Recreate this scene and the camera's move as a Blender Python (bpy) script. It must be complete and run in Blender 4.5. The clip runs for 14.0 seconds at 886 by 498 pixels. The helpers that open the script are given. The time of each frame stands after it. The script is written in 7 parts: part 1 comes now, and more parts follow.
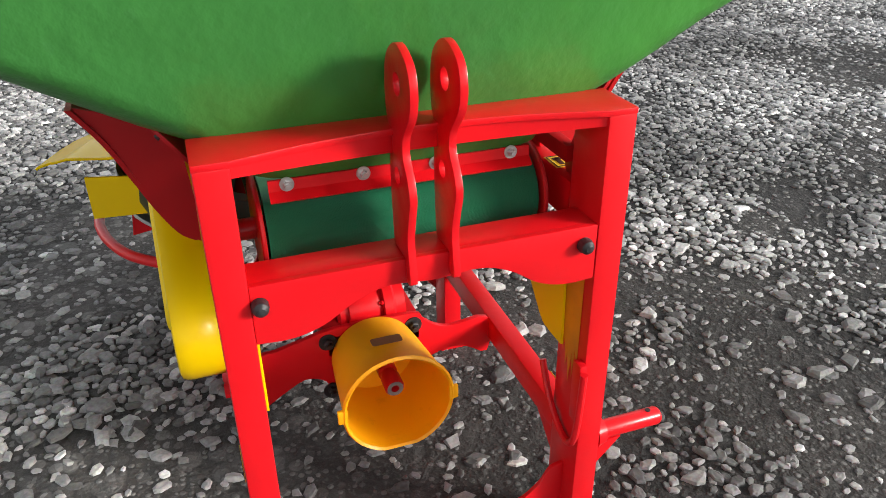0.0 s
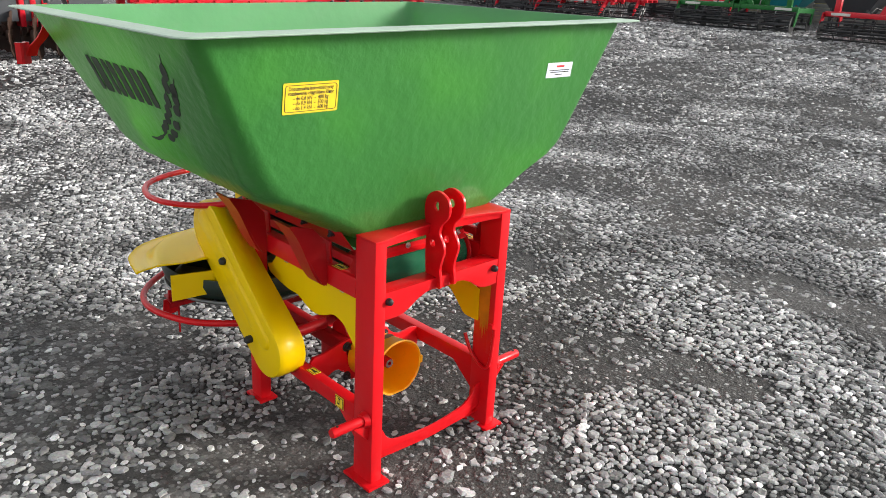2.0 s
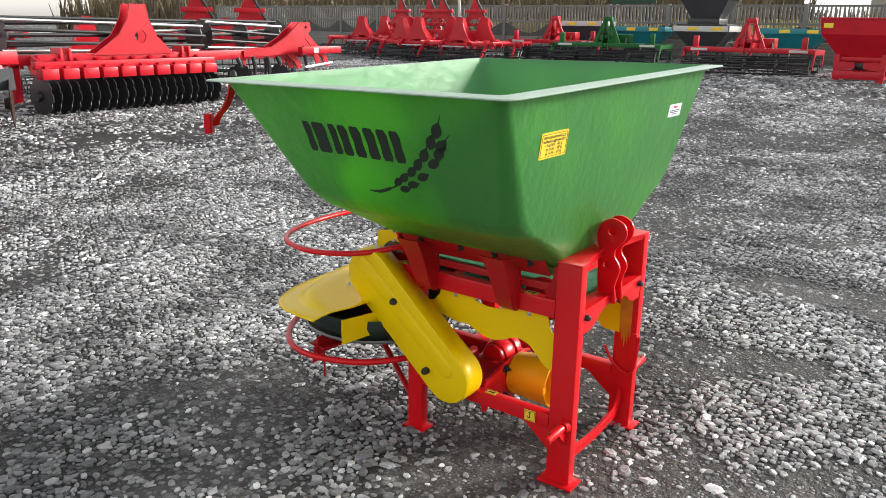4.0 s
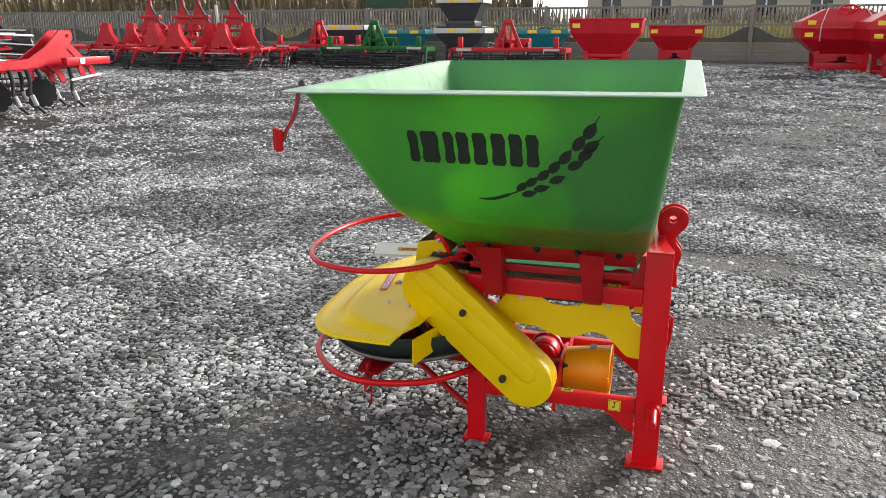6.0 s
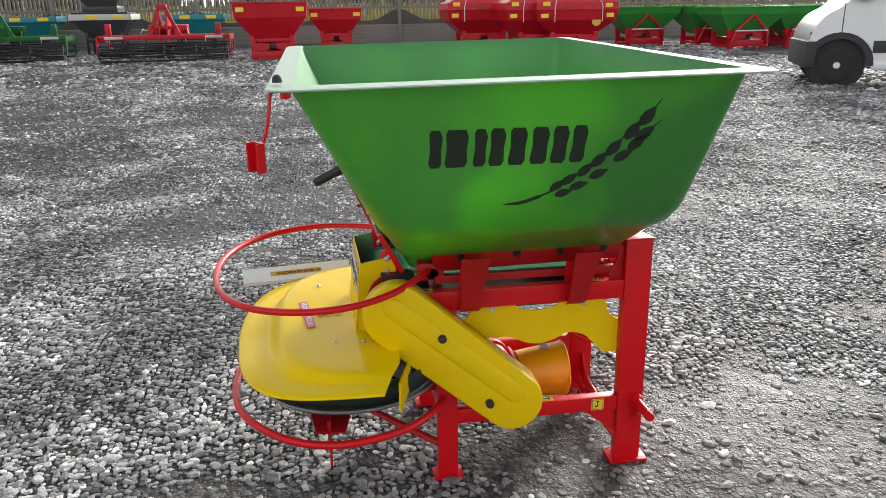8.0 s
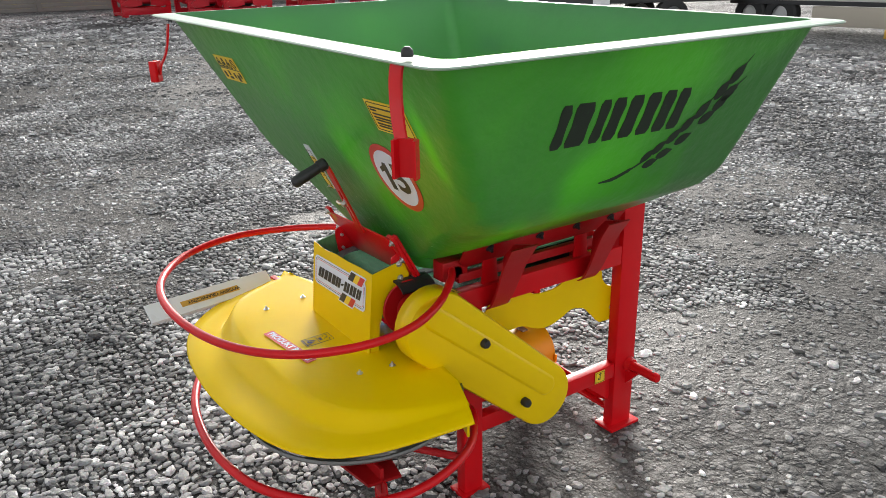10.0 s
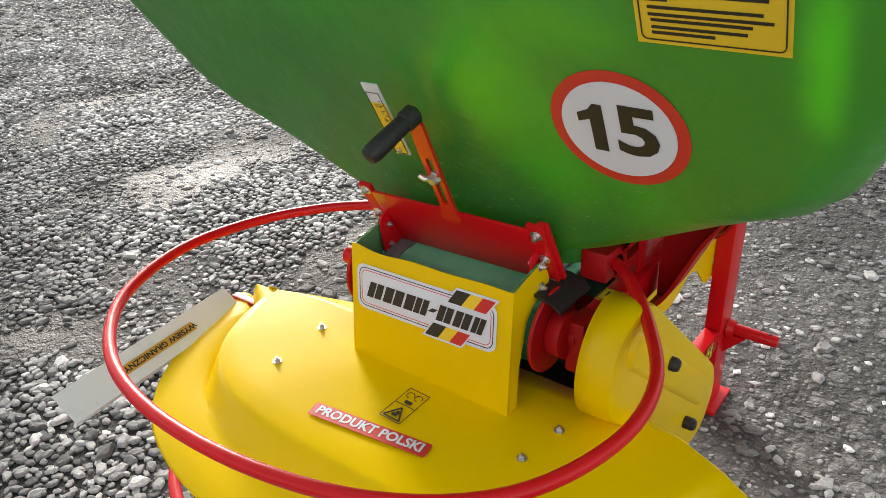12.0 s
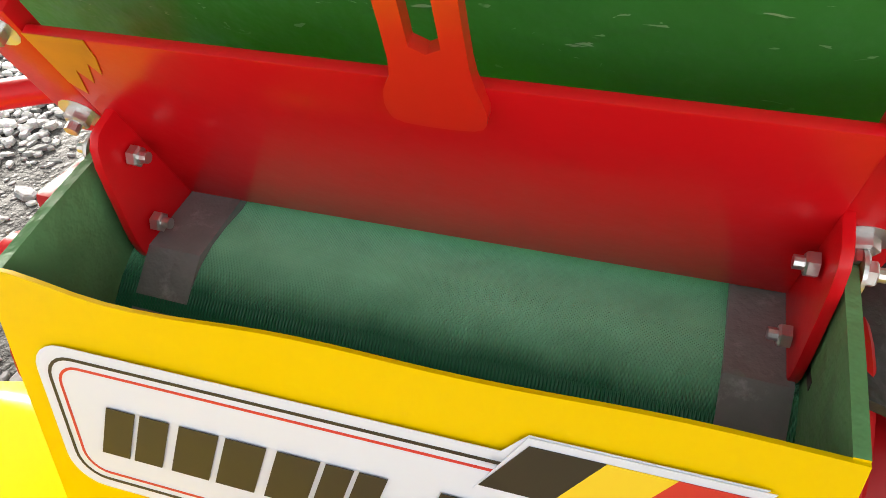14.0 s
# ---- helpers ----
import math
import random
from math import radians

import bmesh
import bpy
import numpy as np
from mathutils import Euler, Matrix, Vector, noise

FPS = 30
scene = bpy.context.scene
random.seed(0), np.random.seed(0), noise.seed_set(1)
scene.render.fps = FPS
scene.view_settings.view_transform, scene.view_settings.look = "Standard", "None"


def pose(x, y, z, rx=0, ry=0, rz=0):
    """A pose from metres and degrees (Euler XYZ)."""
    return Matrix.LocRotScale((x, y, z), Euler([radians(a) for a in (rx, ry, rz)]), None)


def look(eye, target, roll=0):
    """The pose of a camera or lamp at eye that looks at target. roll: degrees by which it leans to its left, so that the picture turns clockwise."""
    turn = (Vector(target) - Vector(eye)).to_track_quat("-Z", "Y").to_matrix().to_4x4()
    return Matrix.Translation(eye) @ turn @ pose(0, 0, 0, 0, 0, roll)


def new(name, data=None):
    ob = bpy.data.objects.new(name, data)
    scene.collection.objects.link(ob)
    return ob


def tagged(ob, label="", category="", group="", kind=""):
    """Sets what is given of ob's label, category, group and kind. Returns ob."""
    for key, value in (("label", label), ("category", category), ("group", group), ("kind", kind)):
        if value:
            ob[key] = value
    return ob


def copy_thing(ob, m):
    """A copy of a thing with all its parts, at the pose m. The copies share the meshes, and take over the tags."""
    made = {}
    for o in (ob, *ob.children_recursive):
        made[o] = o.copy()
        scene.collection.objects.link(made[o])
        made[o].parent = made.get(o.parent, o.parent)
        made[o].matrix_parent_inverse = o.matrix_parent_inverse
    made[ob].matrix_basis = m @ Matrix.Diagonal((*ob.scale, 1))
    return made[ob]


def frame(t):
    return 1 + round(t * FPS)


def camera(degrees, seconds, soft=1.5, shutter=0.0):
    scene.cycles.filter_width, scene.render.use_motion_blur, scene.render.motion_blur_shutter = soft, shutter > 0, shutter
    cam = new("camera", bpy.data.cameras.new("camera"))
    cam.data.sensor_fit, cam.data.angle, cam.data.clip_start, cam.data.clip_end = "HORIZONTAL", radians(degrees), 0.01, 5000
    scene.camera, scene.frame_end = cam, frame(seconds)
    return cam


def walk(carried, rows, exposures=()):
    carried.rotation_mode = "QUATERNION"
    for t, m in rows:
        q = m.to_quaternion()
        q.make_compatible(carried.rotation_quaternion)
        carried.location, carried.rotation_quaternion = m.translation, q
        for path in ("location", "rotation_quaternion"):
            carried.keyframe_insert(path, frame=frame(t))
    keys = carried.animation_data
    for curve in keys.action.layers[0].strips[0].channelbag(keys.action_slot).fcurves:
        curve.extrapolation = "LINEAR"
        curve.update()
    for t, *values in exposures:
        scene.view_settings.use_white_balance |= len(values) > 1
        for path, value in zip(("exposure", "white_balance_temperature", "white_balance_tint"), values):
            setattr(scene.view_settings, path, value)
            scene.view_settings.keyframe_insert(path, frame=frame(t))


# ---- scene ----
cam = camera(60.2, 14.0, 0.5)
PATH = [
    (0, (-0.216, -0.639, 0.887), (0.362, 1.014, -0.079), -0.6),
    (0.5, (-0.397, -0.886, 1.06), (0.44, 0.687, 0.152), 0.8),
    (0.9, (-0.631, -0.987, 1.137), (0.41, 0.496, 0.29), 2.0),
    (1, (-0.686, -1.011, 1.159), (0.396, 0.453, 0.329), 2.2),
    (1.5, (-0.949, -1.119, 1.186), (0.286, 0.267, 0.442), 2.8),
    (2, (-1.207, -1.215, 1.202), (0.108, 0.126, 0.515), 3.1),
    (2.5, (-1.491, -1.195, 1.214), (-0.133, 0.122, 0.566), 2.8),
    (3, (-1.67, -1.107, 1.217), (-0.263, 0.174, 0.602), 2.1),
    (3.2, (-1.721, -1.044, 1.217), (-0.29, 0.216, 0.612), 1.8),
    (5.3, (-2.146, -0.291, 1.201), (-0.39, 0.499, 0.661), 0.0),
    (5.5, (-2.18, -0.197, 1.198), (-0.4, 0.534, 0.654), 0.0),
    (6, (-2.236, 0.008, 1.204), (-0.401, 0.58, 0.652), -0.1),
    (6.5, (-2.173, 0.196, 1.192), (-0.294, 0.589, 0.628), -0.4),
    (7, (-2.12, 0.385, 1.19), (-0.213, 0.57, 0.614), -0.6),
    (7.5, (-2.079, 0.627, 1.199), (-0.167, 0.582, 0.615), -0.7),
    (8, (-1.97, 0.804, 1.192), (-0.081, 0.519, 0.597), -0.9),
    (8.2, (-1.915, 0.87, 1.193), (-0.045, 0.49, 0.595), -1.0),
    (10.3, (-1.344, 1.520, 1.186), (0.153, 0.399, 0.473), -1.2),
    (10.5, (-1.261, 1.570, 1.184), (0.190, 0.401, 0.457), -1.2),
    (11, (-1.046, 1.597, 1.152), (0.289, 0.322, 0.384), -1.2),
    (11.3, (-0.909, 1.534, 1.146), (0.357, 0.221, 0.325), -1.6),
    (11.5, (-0.817, 1.507, 1.128), (0.399, 0.156, 0.294), -1.5),
    (12, (-0.583, 1.431, 1.075), (0.517, 0.033, 0.161), -2.1),
    (12.5, (-0.392, 1.298, 1.003), (0.587, -0.122, -0.010), -2.9),
    (13, (-0.262, 1.123, 0.928), (0.592, -0.298, -0.189), -3.6),
    (13.3, (-0.200, 1.045, 0.875), (0.569, -0.379, -0.299), -3.5),
    (13.5, (-0.158, 0.995, 0.841), (0.550, -0.445, -0.352), -2.8),
    (13.7, (-0.126, 0.947, 0.807), (0.491, -0.508, -0.418), -1.8),
    (14, (-0.083, 0.879, 0.751), (0.411, -0.600, -0.501), -0.4),
]
EXPOSURES = [(0, 1.15, 6600, 10), (0.6, 1.28, 6600, 10), (2, 1.25, 6600, 10), (5, 1.3, 6600, 10), (10, 1.25, 6600, 10), (12, 1.3, 6800, 10), (12.6, 1.45, 6800, 10), (13.4, 1.5, 6900, 10), (14, 2.05, 6900, 10)]
walk(cam, [(t, look(eye, target, roll)) for t, eye, target, roll in PATH], EXPOSURES)

# ---- light ----
SUN_DIR = Vector((0.80, -0.60, 0.34)).normalized()   # towards the sun
world = bpy.data.worlds.new("overcast_sky")
scene.world = world
world.use_nodes = True
wn = world.node_tree
wn.nodes.clear()
w_out = wn.nodes.new("ShaderNodeOutputWorld")
w_bg = wn.nodes.new("ShaderNodeBackground")
w_sky = wn.nodes.new("ShaderNodeTexSky")
w_hsv = wn.nodes.new("ShaderNodeHueSaturation")
w_sky.sky_type = "NISHITA"
w_sky.sun_disc = False
w_sky.sun_elevation = math.asin(SUN_DIR.z)
w_sky.sun_rotation = math.atan2(SUN_DIR.x, SUN_DIR.y)
w_sky.air_density, w_sky.dust_density, w_sky.ozone_density = 1.0, 1.0, 1.0
w_hsv.inputs["Saturation"].default_value = 0.18
w_bg.inputs["Strength"].default_value = 0.12
wn.links.new(w_sky.outputs[0], w_hsv.inputs["Color"])
wn.links.new(w_hsv.outputs[0], w_bg.inputs["Color"])
wn.links.new(w_bg.outputs[0], w_out.inputs["Surface"])

sun = new("sun", bpy.data.lights.new("sun", "SUN"))
sun.data.energy = 2.1
sun.data.angle = radians(14.0)
sun.data.color = (1.0, 0.96, 0.90)
sun.matrix_world = look(SUN_DIR * 30, (0, 0, 0))


# ---- materials ----
def material(name, base, rough=0.5, metal=0.0, var=0.12, var_scale=6.0, bump=0.0, bump_scale=60.0, coat=0.0,
             spots=0.0, spot_color=(0.3, 0.3, 0.3), spot_scale=25.0, rough_var=0.1, spec=0.5):
    """A painted or bare surface: colour drift at two scales, uneven gloss, fine relief, specks of dirt."""
    m = bpy.data.materials.new(name)
    m.use_nodes = True
    nt = m.node_tree
    n, l = nt.nodes, nt.links
    p = n["Principled BSDF"]
    tc = n.new("ShaderNodeTexCoord")
    big = n.new("ShaderNodeTexNoise")
    big.inputs["Scale"].default_value = var_scale
    big.inputs["Detail"].default_value = 5
    l.new(tc.outputs["Object"], big.inputs["Vector"])
    mix = n.new("ShaderNodeMix")
    mix.data_type = "RGBA"
    mix.inputs[6].default_value = (*[c * (1 - var) for c in base], 1)
    mix.inputs[7].default_value = (*[min(1, c * (1 + var)) for c in base], 1)
    l.new(big.outputs["Fac"], mix.inputs[0])
    col = mix.outputs[2]
    if spots:
        sp = n.new("ShaderNodeTexNoise")
        sp.inputs["Scale"].default_value = spot_scale
        sp.inputs["Detail"].default_value = 8
        sp.inputs["Roughness"].default_value = 0.7
        l.new(tc.outputs["Object"], sp.inputs["Vector"])
        rmp = n.new("ShaderNodeMapRange")
        rmp.inputs["From Min"].default_value = 0.58
        rmp.inputs["From Max"].default_value = 0.72
        rmp.inputs["To Max"].default_value = spots
        l.new(sp.outputs["Fac"], rmp.inputs["Value"])
        mx = n.new("ShaderNodeMix")
        mx.data_type = "RGBA"
        mx.inputs[7].default_value = (*spot_color, 1)
        l.new(rmp.outputs[0], mx.inputs[0])
        l.new(col, mx.inputs[6])
        col = mx.outputs[2]
    l.new(col, p.inputs["Base Color"])
    rr = n.new("ShaderNodeMapRange")
    rr.inputs["To Min"].default_value = max(0.02, rough - rough_var)
    rr.inputs["To Max"].default_value = min(1, rough + rough_var)
    l.new(big.outputs["Fac"], rr.inputs["Value"])
    l.new(rr.outputs[0], p.inputs["Roughness"])
    p.inputs["Metallic"].default_value = metal
    p.inputs["Specular IOR Level"].default_value = spec
    p.inputs["Coat Weight"].default_value = coat
    p.inputs["Coat Roughness"].default_value = 0.12
    if bump:
        bn = n.new("ShaderNodeTexNoise")
        bn.inputs["Scale"].default_value = bump_scale
        bn.inputs["Detail"].default_value = 4
        l.new(tc.outputs["Object"], bn.inputs["Vector"])
        b = n.new("ShaderNodeBump")
        b.inputs["Strength"].default_value = bump
        b.inputs["Distance"].default_value = 0.01
        l.new(bn.outputs["Fac"], b.inputs["Height"])
        l.new(b.outputs[0], p.inputs["Normal"])
    return m


RED = material("red_paint", (0.63, 0.006, 0.011), 0.32, var=0.18, var_scale=4, bump=0.06, bump_scale=35, coat=0.16, spec=0.24, spots=0.12, spot_color=(0.25, 0.02, 0.015))
# a darker red for the cradle, drive, disc and bracket parts
DARKRED = material("dark_red", (0.42, 0.008, 0.011), 0.36, var=0.2, var_scale=5, bump=0.08, bump_scale=30, coat=0.08, spec=0.255)
YELLOW = material("yellow_paint", (0.82, 0.555, 0.001), 0.36, var=0.07, var_scale=3, bump=0.05, bump_scale=18, coat=0.06, spec=0.22, spots=0.05, spot_color=(0.5, 0.33, 0.01))
GUARD_YELLOW = material("glossy_yellow_moulding", (0.86, 0.585, 0.001), 0.24, var=0.06, var_scale=3, bump=0.12, bump_scale=5, coat=0.0, spec=0.15, spots=0.04, spot_color=(0.5, 0.33, 0.01), rough_var=0.05)
ORANGE = material("orange_plastic", (0.95, 0.40, 0.002), 0.42, var=0.12, var_scale=9, bump=0.05, bump_scale=40, spots=0.25, spot_color=(0.45, 0.17, 0.01))
GREEN_IN = material("raw_green_resin", (0.16, 0.41, 0.20), 0.36, var=0.18, var_scale=5, bump=0.35, bump_scale=22, spots=0.25, spot_color=(0.30, 0.48, 0.32), spot_scale=14, spec=0.3)
RIM = material("worn_resin_rim", (0.34, 0.46, 0.36), 0.42, var=0.25, var_scale=9, bump=0.2, bump_scale=60, spots=0.5, spot_color=(0.24, 0.40, 0.26), spot_scale=30)
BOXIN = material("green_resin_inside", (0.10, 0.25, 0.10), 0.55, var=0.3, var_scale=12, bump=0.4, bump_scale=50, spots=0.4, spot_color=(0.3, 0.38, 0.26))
BELT = material("green_belt", (0.006, 0.135, 0.058), 0.38, var=0.15, var_scale=8, spec=0.3)
RUBBER = material("black_rubber", (0.018, 0.018, 0.02), 0.5, var=0.25, var_scale=20, bump=0.2, bump_scale=90)
LIP = material("dusty_rubber", (0.17, 0.17, 0.168), 0.65, var=0.5, var_scale=40, bump=0.3, bump_scale=90, spots=0.5, spot_color=(0.46, 0.46, 0.45), spot_scale=55)
ZINC = material("zinc_steel", (0.62, 0.63, 0.62), 0.32, 0.9, var=0.2, var_scale=60, bump=0.1, bump_scale=150)
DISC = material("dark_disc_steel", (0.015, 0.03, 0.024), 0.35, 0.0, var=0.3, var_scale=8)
DISC_EDGE = material("worn_disc_edge", (0.20, 0.205, 0.20), 0.45, 0.3, var=0.2, var_scale=12)
ALU = material("bare_aluminium", (0.70, 0.72, 0.73), 0.34, 0.6, var=0.1, var_scale=8, bump=0.05, bump_scale=60)
# bare metal coloured white for the sky it mirrors
PLATE_WHITE = material("sky_white_plate", (0.80, 0.83, 0.85), 0.28, var=0.06, var_scale=8, coat=0.3)
WHITE = material("white_sticker", (0.70, 0.75, 0.85), 0.35, var=0.04, var_scale=20)
BLACK = material("black_print", (0.022, 0.020, 0.018), 0.45, var=0.2, var_scale=30)
STENCIL = material("black_stencil_paint", (0.012, 0.022, 0.012), 0.55, var=0.35, var_scale=30, spots=0.35, spot_color=(0.02, 0.10, 0.02), spot_scale=45)
STK_Y = material("yellow_sticker", (0.85, 0.60, 0.03), 0.35, var=0.05, var_scale=20)
STK_R = material("red_sticker", (0.62, 0.03, 0.03), 0.35, var=0.08, var_scale=20)
STK_O = material("orange_strip", (0.62, 0.36, 0.06), 0.4, var=0.08, var_scale=20)
ORANGE_PAINT = material("orange_red_paint", (0.64, 0.016, 0.009), 0.3, var=0.25, var_scale=9, bump=0.05, bump_scale=35, coat=0.4)
SMEAR = material("orange_overspray", (0.60, 0.20, 0.004), 0.4, var=0.4, var_scale=30, spots=0.45, spot_color=(0.45, 0.04, 0.008), spot_scale=40)
BROWN = material("rust_smear", (0.22, 0.10, 0.05), 0.5, var=0.4, var_scale=40)


def green_shell():
    """Brush-painted green resin: thin and thick coats, dimples, and a little light that comes through the wall."""
    m = material("green_resin", (0.040, 0.185, 0.039), 0.34, var=0.12, var_scale=2.2, bump=0.4, bump_scale=30, coat=0.15, spec=0.4, spots=0.25,
                 spot_color=(0.09, 0.27, 0.10), spot_scale=55)
    nt = m.node_tree
    n, l = nt.nodes, nt.links
    p = n["Principled BSDF"]
    old = p.inputs["Base Color"].links[0].from_socket
    tc = n.new("ShaderNodeTexCoord")
    thin = n.new("ShaderNodeTexNoise")
    thin.inputs["Scale"].default_value = 3.6
    thin.inputs["Detail"].default_value = 2
    l.new(tc.outputs["Object"], thin.inputs["Vector"])
    r = n.new("ShaderNodeMapRange")
    r.inputs["From Min"].default_value, r.inputs["From Max"].default_value = 0.46, 0.66
    r.inputs["To Max"].default_value = 0.85
    l.new(thin.outputs["Fac"], r.inputs["Value"])
    mx = n.new("ShaderNodeMix")
    mx.data_type = "RGBA"
    mx.inputs[7].default_value = (0.052, 0.240, 0.037, 1)
    l.new(r.outputs[0], mx.inputs[0])
    l.new(old, mx.inputs[6])
    l.new(mx.outputs[2], p.inputs["Base Color"])
    # the laminate is one layer thin in the middle of each side, doubled at the corners, with one thin seam at the rear
    sep = n.new("ShaderNodeSeparateXYZ")
    l.new(tc.outputs["Object"], sep.inputs[0])

    def ramp(src, a, b, c=0.0, d=1.0):
        t = n.new("ShaderNodeMapRange")
        t.interpolation_type = "SMOOTHSTEP"
        for k, v in zip(("From Min", "From Max", "To Min", "To Max"), (a, b, c, d)):
            t.inputs[k].default_value = v
        l.new(src, t.inputs["Value"])
        return t.outputs[0]

    def combine(op, a, b):
        t = n.new("ShaderNodeMath")
        t.operation = op
        for i, v in enumerate((a, b)):
            if isinstance(v, float):
                t.inputs[i].default_value = v
            else:
                l.new(v, t.inputs[i])
        return t.outputs[0]

    x, y, z = sep.outputs["X"], sep.outputs["Y"], sep.outputs["Z"]
    lower = ramp(z, 0.78, 0.98, 1.0, 0.25)   # the share falls off towards the top of the walls
    panel = combine("MULTIPLY", combine("MULTIPLY", ramp(y, 0.16, 0.30), ramp(y, 0.60, 0.68, 1.0, 0.0)), lower)
    back = combine("MULTIPLY", combine("MULTIPLY", ramp(y, 0.66, 0.70), ramp(x, -0.40, -0.20)), combine("MULTIPLY", ramp(x, 0.02, 0.25, 1.0, 0.0), lower))
    panel = combine("MAXIMUM", panel, combine("MULTIPLY", back, 0.9))
    seam = combine("MULTIPLY", combine("MULTIPLY", ramp(x, -0.485, -0.460), ramp(x, -0.460, -0.43, 1.0, 0.0)), combine("MULTIPLY", ramp(y, 0.70, 0.75), ramp(y, 0.79, 0.85, 1.0, 0.0)))
    single = combine("MULTIPLY", combine("MAXIMUM", panel, seam), ramp(thin.outputs["Fac"], 0.40, 0.62, 0.08, 1.0))
    # pale scuffs where the gate has scratched the foot of the rear wall
    mp = n.new("ShaderNodeMapping")
    mp.inputs["Scale"].default_value = (1.0, 1.0, 3.2)
    l.new(tc.outputs["Object"], mp.inputs["Vector"])
    scuff = n.new("ShaderNodeTexNoise")
    for k, v in (("Scale", 75), ("Detail", 3), ("Distortion", 1.2)):
        scuff.inputs[k].default_value = v
    l.new(mp.outputs[0], scuff.inputs["Vector"])
    lightened = combine("MULTIPLY", ramp(scuff.outputs["Fac"], 0.665, 0.70), combine("MULTIPLY", ramp(y, 0.645, 0.655), ramp(z, 0.66, 0.80, 0.85, 0.0)))
    mx2 = n.new("ShaderNodeMix")
    mx2.data_type = "RGBA"
    mx2.inputs[7].default_value = (0.36, 0.50, 0.30, 1)
    l.new(lightened, mx2.inputs[0])
    l.new(mx.outputs[2], mx2.inputs[6])
    l.new(mx2.outputs[2], p.inputs["Base Color"])
    share = n.new("ShaderNodeMapRange")
    share.inputs["To Min"].default_value, share.inputs["To Max"].default_value = 0.09, 0.40
    l.new(single, share.inputs["Value"])
    return let_light_through(m, share.outputs[0], (0.26, 0.80, 0.04))


def let_light_through(m, share, colour):
    """Thin glass-fibre lets a part of the light pass to its other side."""
    n, l = m.node_tree.nodes, m.node_tree.links
    tr = n.new("ShaderNodeBsdfTranslucent")
    tr.inputs["Color"].default_value = (*colour, 1)
    ms = n.new("ShaderNodeMixShader")
    if isinstance(share, float):
        ms.inputs[0].default_value = share
    else:
        l.new(share, ms.inputs[0])
    l.new(n["Principled BSDF"].outputs[0], ms.inputs[1])
    l.new(tr.outputs[0], ms.inputs[2])
    l.new(ms.outputs[0], n["Material Output"].inputs["Surface"])
    return m


GREEN = green_shell()
let_light_through(GREEN_IN, 0.45, (0.45, 0.92, 0.25))


def belt_weave():
    """A fine woven relief on the belt."""
    nt = BELT.node_tree
    n, l = nt.nodes, nt.links
    tc = n.new("ShaderNodeTexCoord")
    sep = n.new("ShaderNodeSeparateXYZ")
    l.new(tc.outputs["Object"], sep.inputs[0])
    run = n.new("ShaderNodeMath")   # runs on round the rollers
    l.new(sep.outputs["Y"], run.inputs[0])
    l.new(sep.outputs["Z"], run.inputs[1])
    com = n.new("ShaderNodeCombineXYZ")
    l.new(sep.outputs["X"], com.inputs[0])
    l.new(run.outputs[0], com.inputs[1])
    heights = []
    for turn in (45, -45):
        mp = n.new("ShaderNodeMapping")
        mp.inputs["Rotation"].default_value = (0, 0, radians(turn))
        l.new(com.outputs[0], mp.inputs["Vector"])
        wv = n.new("ShaderNodeTexWave")
        wv.inputs["Scale"].default_value = 330
        wv.inputs["Distortion"].default_value = 0.4
        l.new(mp.outputs[0], wv.inputs["Vector"])
        heights.append(wv.outputs["Fac"])
    ad = n.new("ShaderNodeMath")
    ad.operation = "MULTIPLY"
    l.new(heights[0], ad.inputs[0])
    l.new(heights[1], ad.inputs[1])
    b = n.new("ShaderNodeBump")
    b.inputs["Strength"].default_value = 0.6
    b.inputs["Distance"].default_value = 0.0015
    l.new(ad.outputs[0], b.inputs["Height"])
    l.new(b.outputs[0], n["Principled BSDF"].inputs["Normal"])
    # top run painted paler for the light it catches, with a worn, ragged border
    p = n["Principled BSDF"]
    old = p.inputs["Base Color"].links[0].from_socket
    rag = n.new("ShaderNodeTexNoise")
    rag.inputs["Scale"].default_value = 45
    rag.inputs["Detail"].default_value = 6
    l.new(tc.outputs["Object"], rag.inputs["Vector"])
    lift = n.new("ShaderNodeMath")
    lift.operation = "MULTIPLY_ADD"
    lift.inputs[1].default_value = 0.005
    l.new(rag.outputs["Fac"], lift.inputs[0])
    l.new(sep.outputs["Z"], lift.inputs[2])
    lightened = n.new("ShaderNodeMapRange")
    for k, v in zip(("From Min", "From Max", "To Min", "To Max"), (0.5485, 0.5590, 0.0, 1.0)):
        lightened.inputs[k].default_value = v
    l.new(lift.outputs[0], lightened.inputs["Value"])
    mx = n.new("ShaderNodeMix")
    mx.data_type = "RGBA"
    l.new(lightened.outputs[0], mx.inputs[0])
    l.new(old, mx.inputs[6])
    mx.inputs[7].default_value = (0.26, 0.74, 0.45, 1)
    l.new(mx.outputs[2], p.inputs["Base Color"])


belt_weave()


